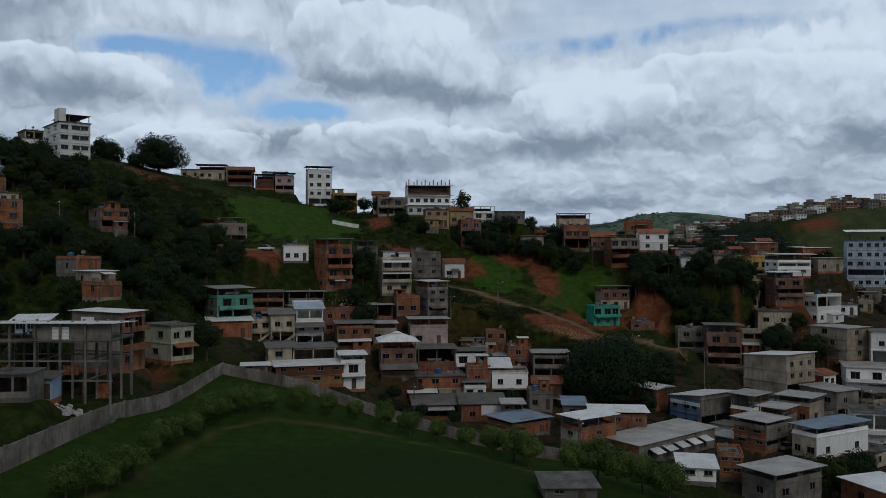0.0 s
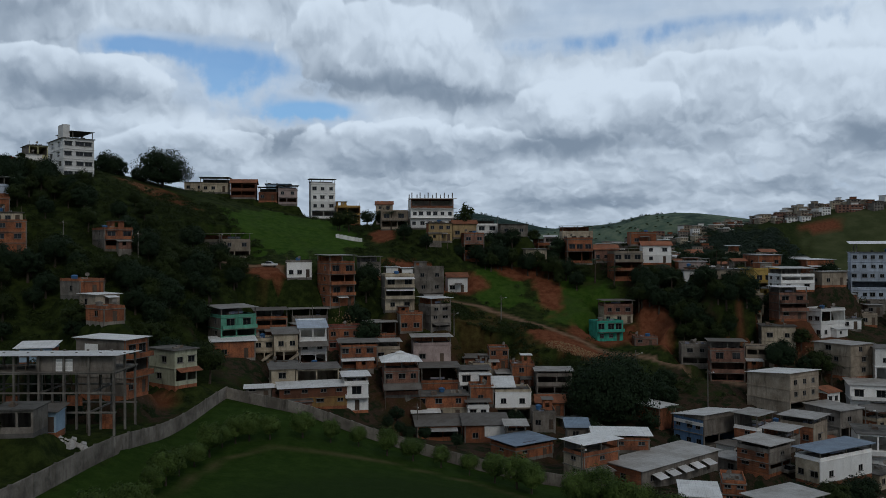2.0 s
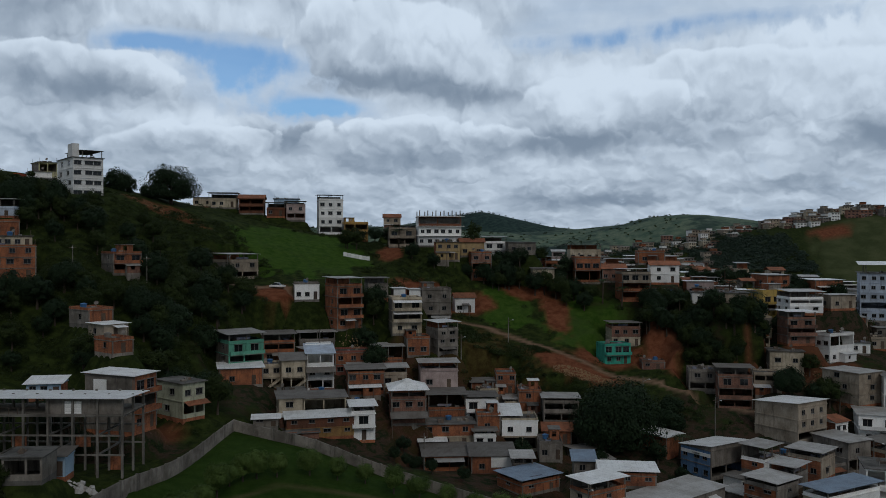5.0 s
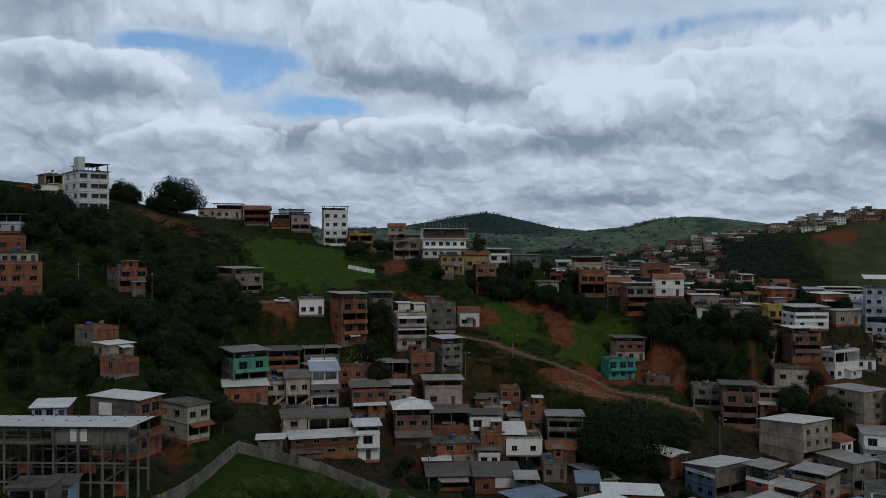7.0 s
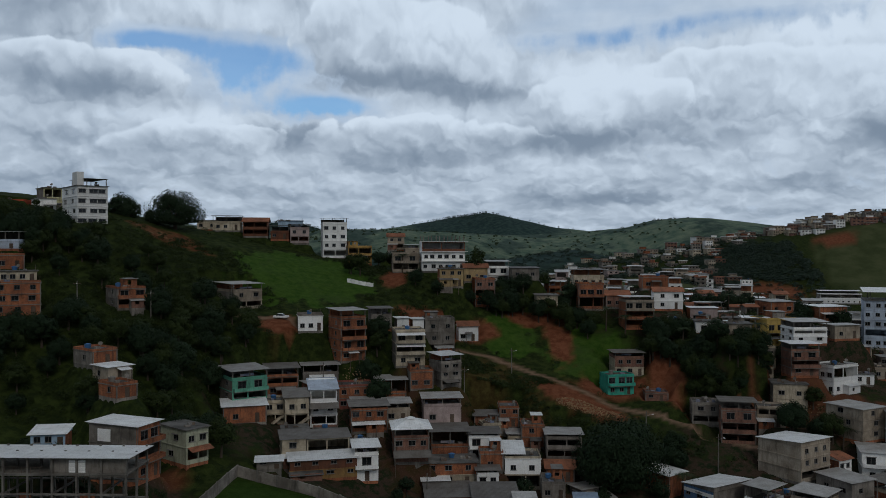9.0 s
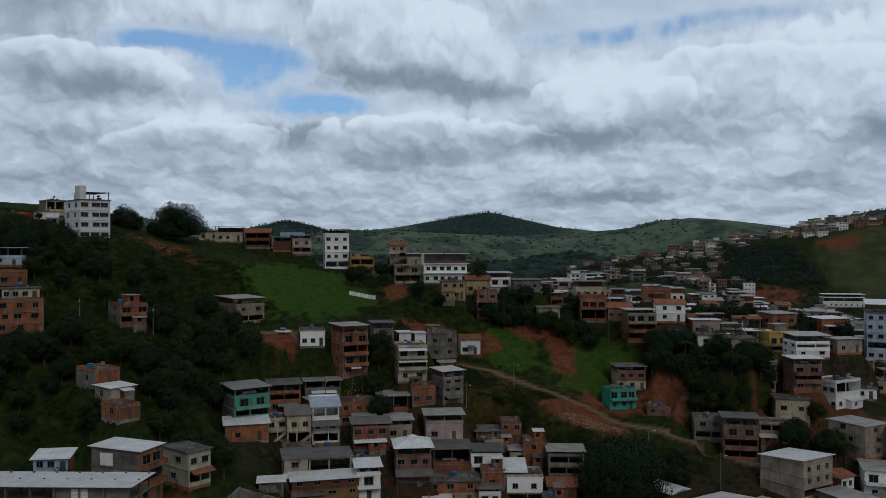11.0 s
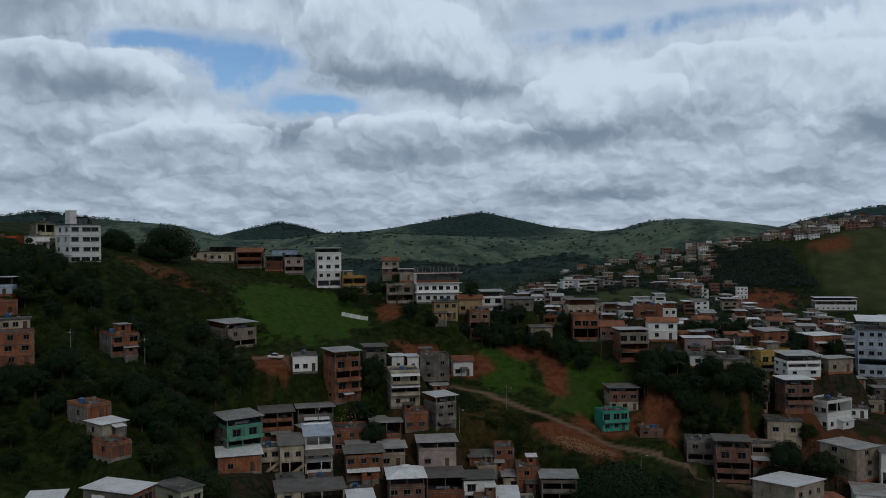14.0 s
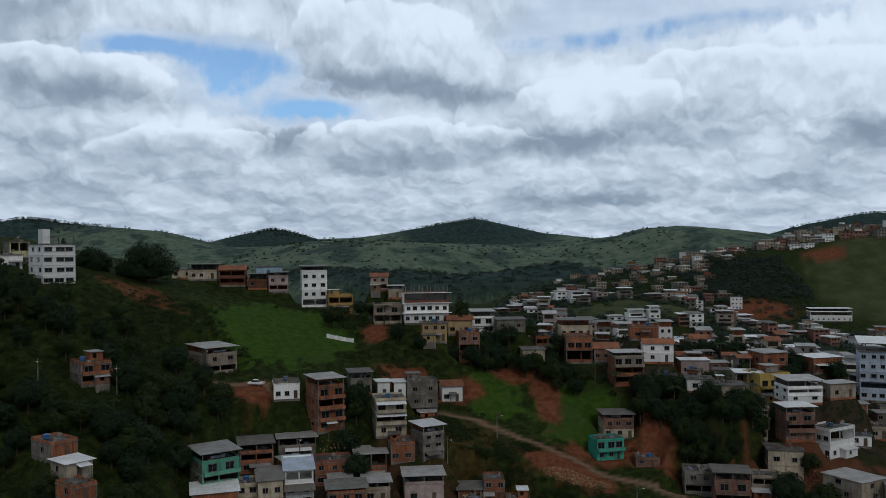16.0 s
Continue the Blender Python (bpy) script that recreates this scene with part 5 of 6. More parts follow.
def valley_house(r, x, y, w, d, n, yaw):
    """A small far house: walls on a plinth, an edge of slab, a roof or a roofed terrace, windows and dark sheets
    painted as veranda shade.
    """
    h = 2.9 * n
    col, top = r.choice(("white", "white", "beige", "gray", "cream", "pinkred", "gray", "pink")), r.choice(("tile", "tin", "tin", "tinwhite", "tindark", "tindark"))
    e = thing("house", x, y, ground_at(x, y), yaw, "small %s house across the valley" % COLOUR_WORDS[col], "house", "houses across the valley")
    part("wall", Shape().box(0, 0, -5, w, d, h), MAT[col], e)
    part("floor_slab", Shape().box(-0.25, -0.9, h - 0.003 - 2.9 * (n - 1), w + 0.2, -0.003, h + 0.2 - 2.9 * (n - 1)), MAT["concrete"], e)
    if r.random() < 0.5:
        part("roof", tile_roof(w, d, h + 0.003) if top == "tile" else sheet_roof(w, d, h + 0.003, r.uniform(0.2, 1.2)), MAT[top], e)
    else:
        part("terrace_room", Shape().box(w * r.uniform(0.1, 0.4), d * 0.4, h + 0.003, w, d, h + 1.9), MAT[r.choice(("gray", "brick", col))], e)
        part("roof", sheet_roof(w, d, h + 2.0, 0.3), MAT["tin" if top == "tile" else top], e)
    for i in range(n):
        if r.random() < 0.5:
            # no opening: a dark sheet on the wall paints in the shade
            part("veranda", Shape().box(w * 0.1, -0.06, 2.9 * i + 1.0, w * 0.8, -0.003, 2.9 * i + 2.5), MAT["void"], e, "dark sheet painting the shade of an open storey")
            continue
        for k in range(2):
            a = w * (0.15 + 0.45 * k) + r.uniform(0, 0.5)
            part("window", Shape().box(a, -0.06, 2.9 * i + 0.9, a + w * 0.2, -0.003, 2.9 * i + 2.1), MAT["glass"], e)


def valley_infill(count, area, seed, low, high, yaw0):
    r = random.Random(seed)
    made = tries = 0
    while made < count and tries < count * 30:
        tries += 1
        t, q = r.uniform(0, 6.283), math.sqrt(r.random())
        x, y = area[0] + area[2] * q * math.cos(t), area[1] + area[3] * q * math.sin(t)
        w, d, yaw = r.uniform(low, high), r.uniform(low, high), yaw0 + r.uniform(-14, 14)
        if clear(x, y, w, d, yaw, 0.6):
            PADS.append((x, y, ground_at(x, y), w, d, yaw))
            valley_house(r, x, y, w, d, r.choice((1, 1, 2, 2, 3)), yaw)
            made += 1


valley_infill(62, (112, 322, 78, 36), 15, 3.8, 6.4, -5)
valley_infill(34, (175, 395, 90, 40), 17, 4.5, 8, 0)


def far_houses():
    """The quarter across the valley: walls, roofs and windows of some two hundred small houses."""
    r = random.Random(31)
    slots = ["white", "brick", "beige", "gray", "cream", "pinkred", "tile", "tin", "tinwhite", "tindark", "glass"]
    s, index = Shape(), []

    def box(m, e, *b):
        n = len(s.v)
        s.box(*b)
        for i in range(n, len(s.v)):
            p = e @ Vector(s.v[i])
            s.v[i] = tuple(p)
        index.extend([slots.index(m)] * 6)

    def one(x, y, w, d, n, yaw):
        if y < 640 and x < 260:
            return valley_house(r, x, y, w, d, n, yaw)
        z = ground_at(x, y)
        e = pose(x, y, z, 0, 0, yaw)
        h = 2.9 * n
        box(r.choice(("white", "beige", "pinkred", "gray", "gray", "beige", "cream", "pinkred")), e, 0, 0, -5, w, d, h)
        box(r.choice(("tile", "tin", "tin", "tinwhite", "tindark", "tindark", "gray")), e, -0.6, -0.6, h + 0.003, w + 0.6, d + 0.6, h + r.uniform(0.2, 0.7))
        if r.random() < 0.4:
            box(r.choice(("white", "brick", "beige")), e, w * 0.2, d * 0.3, h + 0.75, w * 0.7, d * 0.9, h + 2.9)
            box("tindark", e, w * 0.15, d * 0.2, h + 2.903, w * 0.75, d * 0.95, h + 3.1)
        for i in range(n):
            for k in range(3):
                a = w * (0.1 + 0.3 * k) + r.uniform(0, 0.5)
                box("glass", e, a, -0.04, 2.9 * i + 0.9, a + w * 0.16, -0.003, 2.9 * i + 2.1)
    for count, ex, ey, rx, ry, lo, hi in ((70, 170, 820, 120, 80, 7, 13), (75, 130, 600, 95, 60, 7, 12), (120, 430, 890, 150, 36, 7, 13), (50, 300, 620, 110, 55, 8, 13), (40, 240, 860, 50, 40, 7, 12)):
        for _ in range(count):
            t, q = r.uniform(0, 6.283), math.sqrt(r.random())
            x, y = ex + rx * q * math.cos(t), ey + ry * q * math.sin(t)
            if (x - 135) ** 2 / 56 ** 2 + (y - 588) ** 2 / 30 ** 2 > 1 and not ((120 < x < 245 and 655 < y < 740) or (255 < x < 375 and 755 < y < 850)):
                one(x, y, r.uniform(lo, hi), r.uniform(7, 10), r.choice((1, 1, 2, 2, 3)), r.uniform(-12, 25))
    me = s.mesh("far_houses", MAT[slots[0]])
    for m in slots[1:]:
        me.materials.append(MAT[m])
    me.polygons.foreach_set("material_index", index)
    return tagged(new("far_houses", me), "dense quarter of small plastered and brick houses across the valley", "houses", kind="stuff")


far_houses()
# ---- concrete skeleton building ----
def skeleton(x, y, z, yaw, w, d, n, sh):
    """A concrete frame of slender columns and tie beams; only the top storey has a floor, under a sheet roof."""
    e = thing("unfinished_building", x, y, z, yaw, "bare concrete skeleton with white sheet roof, open storeys below", "building")
    PADS.append((x, y, z, w, d, yaw))
    nx, ny = 8, 3
    top = n * sh + 2.3
    for i in range(nx):
        for j in range(ny):
            px, py = (w - 0.3) * i / (nx - 1), (d - 0.3) * j / (ny - 1)
            part("column", Shape().box(px, py, -3, px + 0.28, py + 0.28, top + 0.12 - 0.04 * j), MAT["concrete"], e)
    for k in range(1, n + 1):
        for j in range(ny):
            py = (d - 0.3) * j / (ny - 1)
            if k == n or j != 1:
                part("tie_beam", Shape().box(-0.1, py - 0.03, k * sh - 0.24, w + 0.1, py + 0.31, k * sh - 0.03), MAT["concrete"], e)
        for i in range(0, nx, 1 if k == n else 2):
            px = (w - 0.3) * i / (nx - 1)
            part("cross_beam", Shape().box(px - 0.03, 0.32, k * sh - 0.23, px + 0.31, d - 0.32, k * sh - 0.035), MAT["oldconcrete"], e)
    zz = n * sh
    part("floor_slab", Shape().box(-0.15, -0.15, zz - 0.026, w + 0.15, d + 0.15, zz + 0.12), MAT["concrete"], e)
    part("end_wall", Shape().box(w * 0.55, 0.5, zz + 0.123, w - 0.1, 0.65, top - 0.05), MAT["gray"], e, "grey rendered wall under the roof")
    gate = part("shutter", Shape().box(w * 0.66, 0.42, zz + 0.13, w * 0.66 + 2.4, 0.47, zz + 1.9), MAT["white"], e, "white roller shutter")
    for k in range(9):
        part("slat", Shape().box(w * 0.66 + 0.05, 0.39, zz + 0.2 + k * 0.19, w * 0.66 + 2.35, 0.417, zz + 0.34 + k * 0.19), MAT["white"], gate)
    for q in range(11):
        part("rail_post", Shape().box(w * 0.05 * q, -0.12, zz + 0.123, w * 0.05 * q + 0.05, -0.07, zz + 1.0), MAT["timber"], e)
    part("rail", Shape().box(0, -0.12, zz + 1.003, w * 0.52, -0.07, zz + 1.06), MAT["timber"], e)
    r = random.Random(8)
    for q in range(12):       # props under the top floor and odd planks
        px, py, k = r.uniform(0.5, w - 0.5), r.uniform(0.8, d - 0.8), r.randrange(n)
        part("prop", Shape().tube((px, py, k * sh - (0.3 if k else 1.0)), (px + r.uniform(-0.2, 0.2), py, (k + 1) * sh - 0.03), 0.055, 0.055, 6), MAT["timber"], e)
    for q in range(5):
        px = w * (0.08 + 0.19 * q)
        part("partition", Shape().box(px, d * 0.5 + 0.3, sh * (q % 2) - (0.0 if q % 2 else 1.2), px + 2.2, d * 0.5 + 0.44, sh * (q % 2) + 1.5), MAT["brick"], e)
    part("roof", sheet_roof(w, d, top + 0.13, -0.45, 0.6), MAT["tinwhite"], e, "large white sheet roof")
    return e


skeleton(-71.5, 116.0, 3.9, 0, 25.0, 8.2, 3, 2.75)


# ---- ground sheet ----
def axis(lo, hi, step, end, ratio):
    v = list(np.arange(lo, hi + 0.01, step))
    s, a = step, hi
    while a < end:
        s = min(s * ratio, 60)
        a += s
        v.append(a)
    s, a = step, lo
    while a > -end:
        s = min(s * ratio, 90)
        a -= s
        v.insert(0, a)
    return np.array(v)


def inside(x, y, ex, ey, rx, ry, turn=0.0, wob=0.35, seed=3):
    """1 inside an uneven patch, 0 outside, soft between."""
    c, s = math.cos(radians(turn)), math.sin(radians(turn))
    u, v = ((x - ex) * c + (y - ey) * s) / rx, ((y - ey) * c - (x - ex) * s) / ry
    r = np.hypot(u, v) + wave_noise(x, y, 9.0, seed) * wob * 0.5 + wave_noise(x, y, 3.0, seed + 1) * wob * 0.25
    return np.clip((1.12 - r) / 0.24, 0, 1)


def along(x, y, pts, width):
    """1 on a strip that follows pts."""
    best = np.full(x.shape, 1e9)
    for (ax, ay), (bx, by) in zip(pts, pts[1:]):
        dx, dy = bx - ax, by - ay
        t = np.clip(((x - ax) * dx + (y - ay) * dy) / (dx * dx + dy * dy), 0, 1)
        best = np.minimum(best, np.hypot(x - ax - t * dx, y - ay - t * dy))
    return np.clip((width - best) / 0.8 + 0.5, 0, 1)


ROAD = [(-2, 234.5), (9, 234), (15, 232.3), (21, 227.5), (31, 222.3), (40, 218.6), (49.4, 213.6), (58, 207), (68, 199), (80, 193)]
TRACK = [(-62, 218), (-48, 224), (-38, 221)]
PATH = [(-39, 84), (-36.5, 100), (-35.5, 112), (-33, 124), (-28, 130), (-10, 130.5), (5, 127), (14, 119)]
CORNER = (-40.0, 150.5)
WALL_LEFT, WALL_RIGHT = (-50.8, 80.0), (27.0, 131.0)


def padded(x, y):
    """The ground with the terraces that the houses are cut into: banks rise behind them and fall away in front."""
    z = ground_height(x, y)
    for cut in (1, 0, 2):
        for hx, hy, hz, w, d, yaw in PADS:
            if hy > 500:
                continue
            near = (np.abs(x - hx) < 28) & (np.abs(y - hy) < 28)
            if not near.any():
                continue
            c, s = math.cos(radians(yaw)), math.sin(radians(yaw))
            u, v = (x[near] - hx) * c + (y[near] - hy) * s, (y[near] - hy) * c - (x[near] - hx) * s
            out = np.hypot(np.maximum(np.maximum(-u, u - w), 0), np.maximum(np.maximum(-v - 0.5, v - d), 0))
            zz = z[near]
            if cut == 2:        # keep a level strip before each front
                z[near] = np.where((out < 2.5) & (v < -0.5), np.minimum(zz, hz - 0.05 + 0.3 * out), zz)
            elif cut:
                top = hz - 0.05 + np.where(v < -0.5, 0.28, 1.4) * np.maximum(out - 0.3, 0)
                z[near] = np.where(out < np.where(v < -0.5, 7.0, 4.0), np.minimum(zz, top), zz)
            else:
                low = hz - 0.6 - 2.0 * np.maximum(out - 0.4, 0)
                z[near] = np.where(out < 4, np.maximum(zz, low), zz)
    return z


def build_ground():
    xs, ys = axis(-150, 150, 1.4, 4700, 1.028), axis(45, 310, 1.4, 4700, 1.022)
    X, Y = np.meshgrid(xs, ys)
    x, y = X.ravel(), Y.ravel()
    z = padded(x, y)
    nx, ny = len(xs), len(ys)
    me = bpy.data.meshes.new("ground")
    i = np.arange(nx * ny).reshape(ny, nx)
    q = np.stack([i[:-1, :-1], i[:-1, 1:], i[1:, 1:], i[1:, :-1]], -1).reshape(-1, 4)
    me.vertices.add(nx * ny)
    me.vertices.foreach_set("co", np.stack([x, y, z], -1).ravel())
    me.loops.add(q.size)
    me.loops.foreach_set("vertex_index", q.ravel())
    me.polygons.add(len(q))
    me.polygons.foreach_set("loop_start", np.arange(0, q.size, 4))
    me.update()
    me.polygons.foreach_set("use_smooth", np.ones(len(q), bool))
    soil = np.maximum.reduce([inside(x, y, 31.5, 215.5, 13, 5.5, -27), inside(x, y, 57.5, 229, 4.2, 13, 0), inside(x, y, -48, 219, 5, 6, 0), inside(x, y, -8, 243, 9, 5, 0),
                              inside(x, y, 6, 246, 7, 5, 0), inside(x, y, -20, 268, 4, 12, 0), inside(x, y, 30, 247, 4, 12, 0, 0.5), inside(x, y, 45, 226, 12, 5, 0),
                              inside(x, y, 22, 256, 8, 4, 0), inside(x, y, -88, 252, 12, 6, -10, 0.7) * 0.7, inside(x, y, -42, 193, 7, 3, 0, 0.6), inside(x, y, -51, 145, 4, 4, 0) * 0.7,
                              inside(x, y, -22, 206, 7, 4, 0, 0.6), inside(x, y, 5, 196, 22, 30, 0, 0.9) * 0.2, inside(x, y, 92, 215, 18, 8, 0, 0.9) * 0.6, inside(x, y, 378, 838, 20, 16, 0), inside(x, y, 270, 740, 40, 22, 0)])
    road = np.maximum.reduce([along(x, y, ROAD, 1.0), along(x, y, TRACK, 1.2), along(x, y, PATH, 0.4) * 0.3])
    meadow = np.maximum.reduce([inside(x, y, -47, 258, 20, 22, -20), inside(x, y, 38, 243, 13, 14, 0), inside(x, y, 15, 246, 8, 10, 0)])
    olive = np.maximum.reduce([inside(x, y, 440, 770, 98, 105, 0, 0.15), inside(x, y, 180, 700, 70, 40, 0), inside(x, y, 135, 588, 52, 26, 0)])
    field = np.where((x > -40 - (150.5 - y) * 0.153) & (x < 30) & (y > 40) & (y < 150.5 - (x + 40) * 0.29), 1.0, 0.0)
    pitch = inside(x, y, -3, 92, 30, 33, 0, 0.05)
    woods = np.maximum.reduce([inside(x, y, 60, 1150, 330, 150, 0, 0.3), inside(x, y, 288, 780, 56, 55, 0, 0.4), inside(x, y, 110, 3400, 330, 500, 0, 0.01), inside(x, y, -725, 3400, 200, 400, 0, 0.01),
                               inside(x, y, 1750, 3400, 420, 500, 0, 0.2), inside(x, y, -1200, 2400, 130, 300, 0, 0.3)])
    town = np.maximum.reduce([inside(x, y, -14, 182, 36, 27, 0, 0.3), inside(x, y, 16, 172, 26, 30, 0, 0.3), inside(x, y, 72, 156, 55, 46, 0, 0.3) * np.clip((y - 118 - np.maximum(0, 40 - x) * 0.5) / 6, 0, 1),
                              inside(x, y, 108, 260, 60, 42, 0, 0.3), inside(x, y, 95, 208, 22, 16, 0, 0.4), inside(x, y, -60, 140, 14, 10, 0, 0.4)])
    for name, v in (("town", town), ("woods", woods), ("soil", soil), ("road", road), ("meadow", meadow), ("olive", olive), ("field", field), ("pitch", pitch)):
        a = me.attributes.new(name, "FLOAT", "POINT")
        a.data.foreach_set("value", np.asarray(v, np.float32))
    m = bpy.data.materials.new("hillside_cover")
    m.use_nodes = True
    w = Nodes(m.node_tree)
    b = m.node_tree.nodes["Principled BSDF"]
    pos = w.add("ShaderNodeNewGeometry").outputs["Position"]

    def mask(name):
        n = w.add("ShaderNodeAttribute")
        n.attribute_name = name
        return n.outputs["Fac"]
    patch = w.noise(pos, 0.06, 5.0, 0.6)
    mid = w.noise(pos, 0.5, 5.0, 0.65)
    fine = w.noise(pos, 3.0, 4.0, 0.7)
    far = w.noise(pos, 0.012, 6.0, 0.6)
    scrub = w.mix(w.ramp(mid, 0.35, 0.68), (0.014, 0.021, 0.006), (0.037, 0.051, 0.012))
    # far pastures with belts of wood; distance haze is painted in as paler, bluer greens
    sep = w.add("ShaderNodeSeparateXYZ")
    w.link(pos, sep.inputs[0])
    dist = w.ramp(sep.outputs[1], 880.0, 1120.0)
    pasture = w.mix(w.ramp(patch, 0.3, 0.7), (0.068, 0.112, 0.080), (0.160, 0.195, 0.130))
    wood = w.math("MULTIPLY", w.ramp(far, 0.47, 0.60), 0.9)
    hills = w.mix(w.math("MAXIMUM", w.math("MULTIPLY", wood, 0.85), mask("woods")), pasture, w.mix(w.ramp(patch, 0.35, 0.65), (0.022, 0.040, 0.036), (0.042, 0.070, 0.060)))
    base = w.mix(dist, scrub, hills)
    grass = w.mix(w.ramp(mid, 0.3, 0.72), (0.027, 0.062, 0.008), (0.056, 0.100, 0.016))
    grass = w.mix(w.math("MULTIPLY", w.ramp(patch, 0.5, 0.66), 0.5), grass, (0.045, 0.065, 0.02))
    base = w.mix(w.ramp(w.math("ADD", mask("meadow"), w.math("MULTIPLY", w.math("SUBTRACT", mid, 0.5), 0.7)), 0.1, 0.75), base, grass)
    base = w.mix(mask("olive"), base, w.mix(w.ramp(patch, 0.3, 0.7), (0.046, 0.058, 0.022), (0.080, 0.088, 0.038)))
    lawn = w.mix(w.ramp(mid, 0.3, 0.7), (0.019, 0.041, 0.006), (0.031, 0.058, 0.010))
    lawn = w.mix(w.math("MULTIPLY", mask("pitch"), w.math("ADD", 0.4, w.math("MULTIPLY", patch, 0.6))), lawn, (0.017, 0.031, 0.008))
    base = w.mix(mask("field"), base, lawn)
    yard = w.mix(w.ramp(mid, 0.42, 0.6), (0.055, 0.036, 0.024), (0.016, 0.025, 0.010))
    yard = w.mix(w.math("MULTIPLY", w.ramp(fine, 0.55, 0.75), 0.5), yard, (0.11, 0.085, 0.065))
    base = w.mix(mask("town"), base, yard)
    earth = w.mix(w.ramp(mid, 0.3, 0.7), (0.125, 0.040, 0.019), (0.215, 0.080, 0.040))
    rub = w.ramp(fine, 0.62, 0.72)
    earth = w.mix(w.math("MULTIPLY", rub, 0.5), earth, (0.30, 0.20, 0.13))
    base = w.mix(mask("soil"), base, earth)
    base = w.mix(mask("road"), base, w.mix(mid, (0.19, 0.108, 0.066), (0.27, 0.172, 0.114)))
    tone = w.math("ADD", 0.65, w.math("MULTIPLY", fine, 0.7))
    c2 = w.add("ShaderNodeVectorMath", op="SCALE")
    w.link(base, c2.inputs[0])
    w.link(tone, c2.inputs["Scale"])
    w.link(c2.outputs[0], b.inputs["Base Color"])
    b.inputs["Roughness"].default_value = 1.0
    b.inputs["Specular IOR Level"].default_value = 0.05
    bp = w.add("ShaderNodeBump")
    bp.inputs["Strength"].default_value, bp.inputs["Distance"].default_value = 0.6, 0.5
    w.link(w.math("ADD", mid, w.math("MULTIPLY", fine, 0.4)), bp.inputs["Height"])
    w.link(bp.outputs[0], b.inputs["Normal"])
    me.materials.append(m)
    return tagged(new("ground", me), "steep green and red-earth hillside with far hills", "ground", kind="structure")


build_ground()


def gz(x, y):
    return float(padded(np.array([float(x)]), np.array([float(y)]))[0])


def on_house(x, y, margin=0.8):
    bad = np.zeros(len(x), bool)
    for hx, hy, hz, w, d, yaw in PADS:
        c, s = math.cos(radians(yaw)), math.sin(radians(yaw))
        u, v = (x - hx) * c + (y - hy) * s, (y - hy) * c - (x - hx) * s
        bad |= (u > -margin) & (u < w + margin) & (v > -margin - 0.8) & (v < d + margin)
    return bad


# ---- field wall ----
def field_wall(a, b, ha, hb, label):
    n = max(2, int(math.hypot(b[0] - a[0], b[1] - a[1]) / 4.0))
    yaw = math.degrees(math.atan2(b[1] - a[1], b[0] - a[0]))
    step = math.hypot(b[0] - a[0], b[1] - a[1]) / n
    e = thing("field_wall", a[0], a[1], gz(*a), yaw, label, "wall")
    z00 = gz(*a)
    for k in range(n):
        p = [(a[0] + (b[0] - a[0]) * t, a[1] + (b[1] - a[1]) * t) for t in (k / n, (k + 1) / n)]
        za, zb = (ground_at(*p[0]) - z00, ground_at(*p[1]) - z00)
        h, g = ha + (hb - ha) * k / n, ha + (hb - ha) * (k + 1) / n
        x0, x1 = k * step + 0.15, (k + 1) * step - 0.15
        part("panel", Shape().hexa([(x0, -0.1, za - 2), (x1, -0.1, zb - 2), (x1, 0.1, zb - 2), (x0, 0.1, za - 2)],
                                   [(x0, -0.1, za + h), (x1, -0.1, zb + g), (x1, 0.1, zb + g), (x0, 0.1, za + h)]), MAT["gray"], e)
        part("post", Shape().box(k * step - 0.147, -0.16, za - 2, k * step + 0.147, 0.16, za + h + 0.12), MAT["concrete"], e)
    return e


field_wall(WALL_LEFT, CORNER, 2.9, 2.1, "long grey rendered wall with posts around the field")
field_wall(CORNER, WALL_RIGHT, 2.0, 2.0, "grey rendered wall running down behind the trees")


# ---- trees ----
def crown_mesh(name, seed, rx, rz, lumps, leaves, size, material, low=0.0, loose=0.55):
    """A crown of leaf sprays gathered in lumps, open and uneven at the edge."""
    r = np.random.RandomState(seed)
    c = r.normal(size=(lumps, 3))
    c /= np.linalg.norm(c, axis=1)[:, None]
    c *= (r.uniform(0.35, 0.78, lumps) ** 0.7)[:, None]
    rad = r.uniform(0.20, 0.40, lumps)
    pick = r.randint(0, lumps, leaves)
    v = r.normal(size=(leaves, 3))
    v /= np.linalg.norm(v, axis=1)[:, None]
    p = c[pick] + v * (rad[pick] * r.uniform(0.55, 1.05, leaves) ** 0.5)[:, None]
    p[:, 2] = np.where(p[:, 2] < -0.55 + low, -0.55 + low + (p[:, 2] + 0.55 - low) * 0.3, p[:, 2])
    p *= (rx, rx, rz)
    nrm = v + p / (rx, rx, rz) + r.normal(size=(leaves, 3)) * loose + np.array((0, 0, 0.35))
    nrm /= np.linalg.norm(nrm, axis=1)[:, None]
    t = np.cross(nrm, r.normal(size=(leaves, 3)))
    t /= np.linalg.norm(t, axis=1)[:, None]
    b = np.cross(nrm, t)
    s = (size * r.uniform(0.6, 1.3, leaves))[:, None]
    quad = np.stack([p - t * s, p - b * s * 0.55, p + t * s, p + b * s * 0.55], 1).reshape(-1, 3)
    return quad_mesh(name, quad, material)


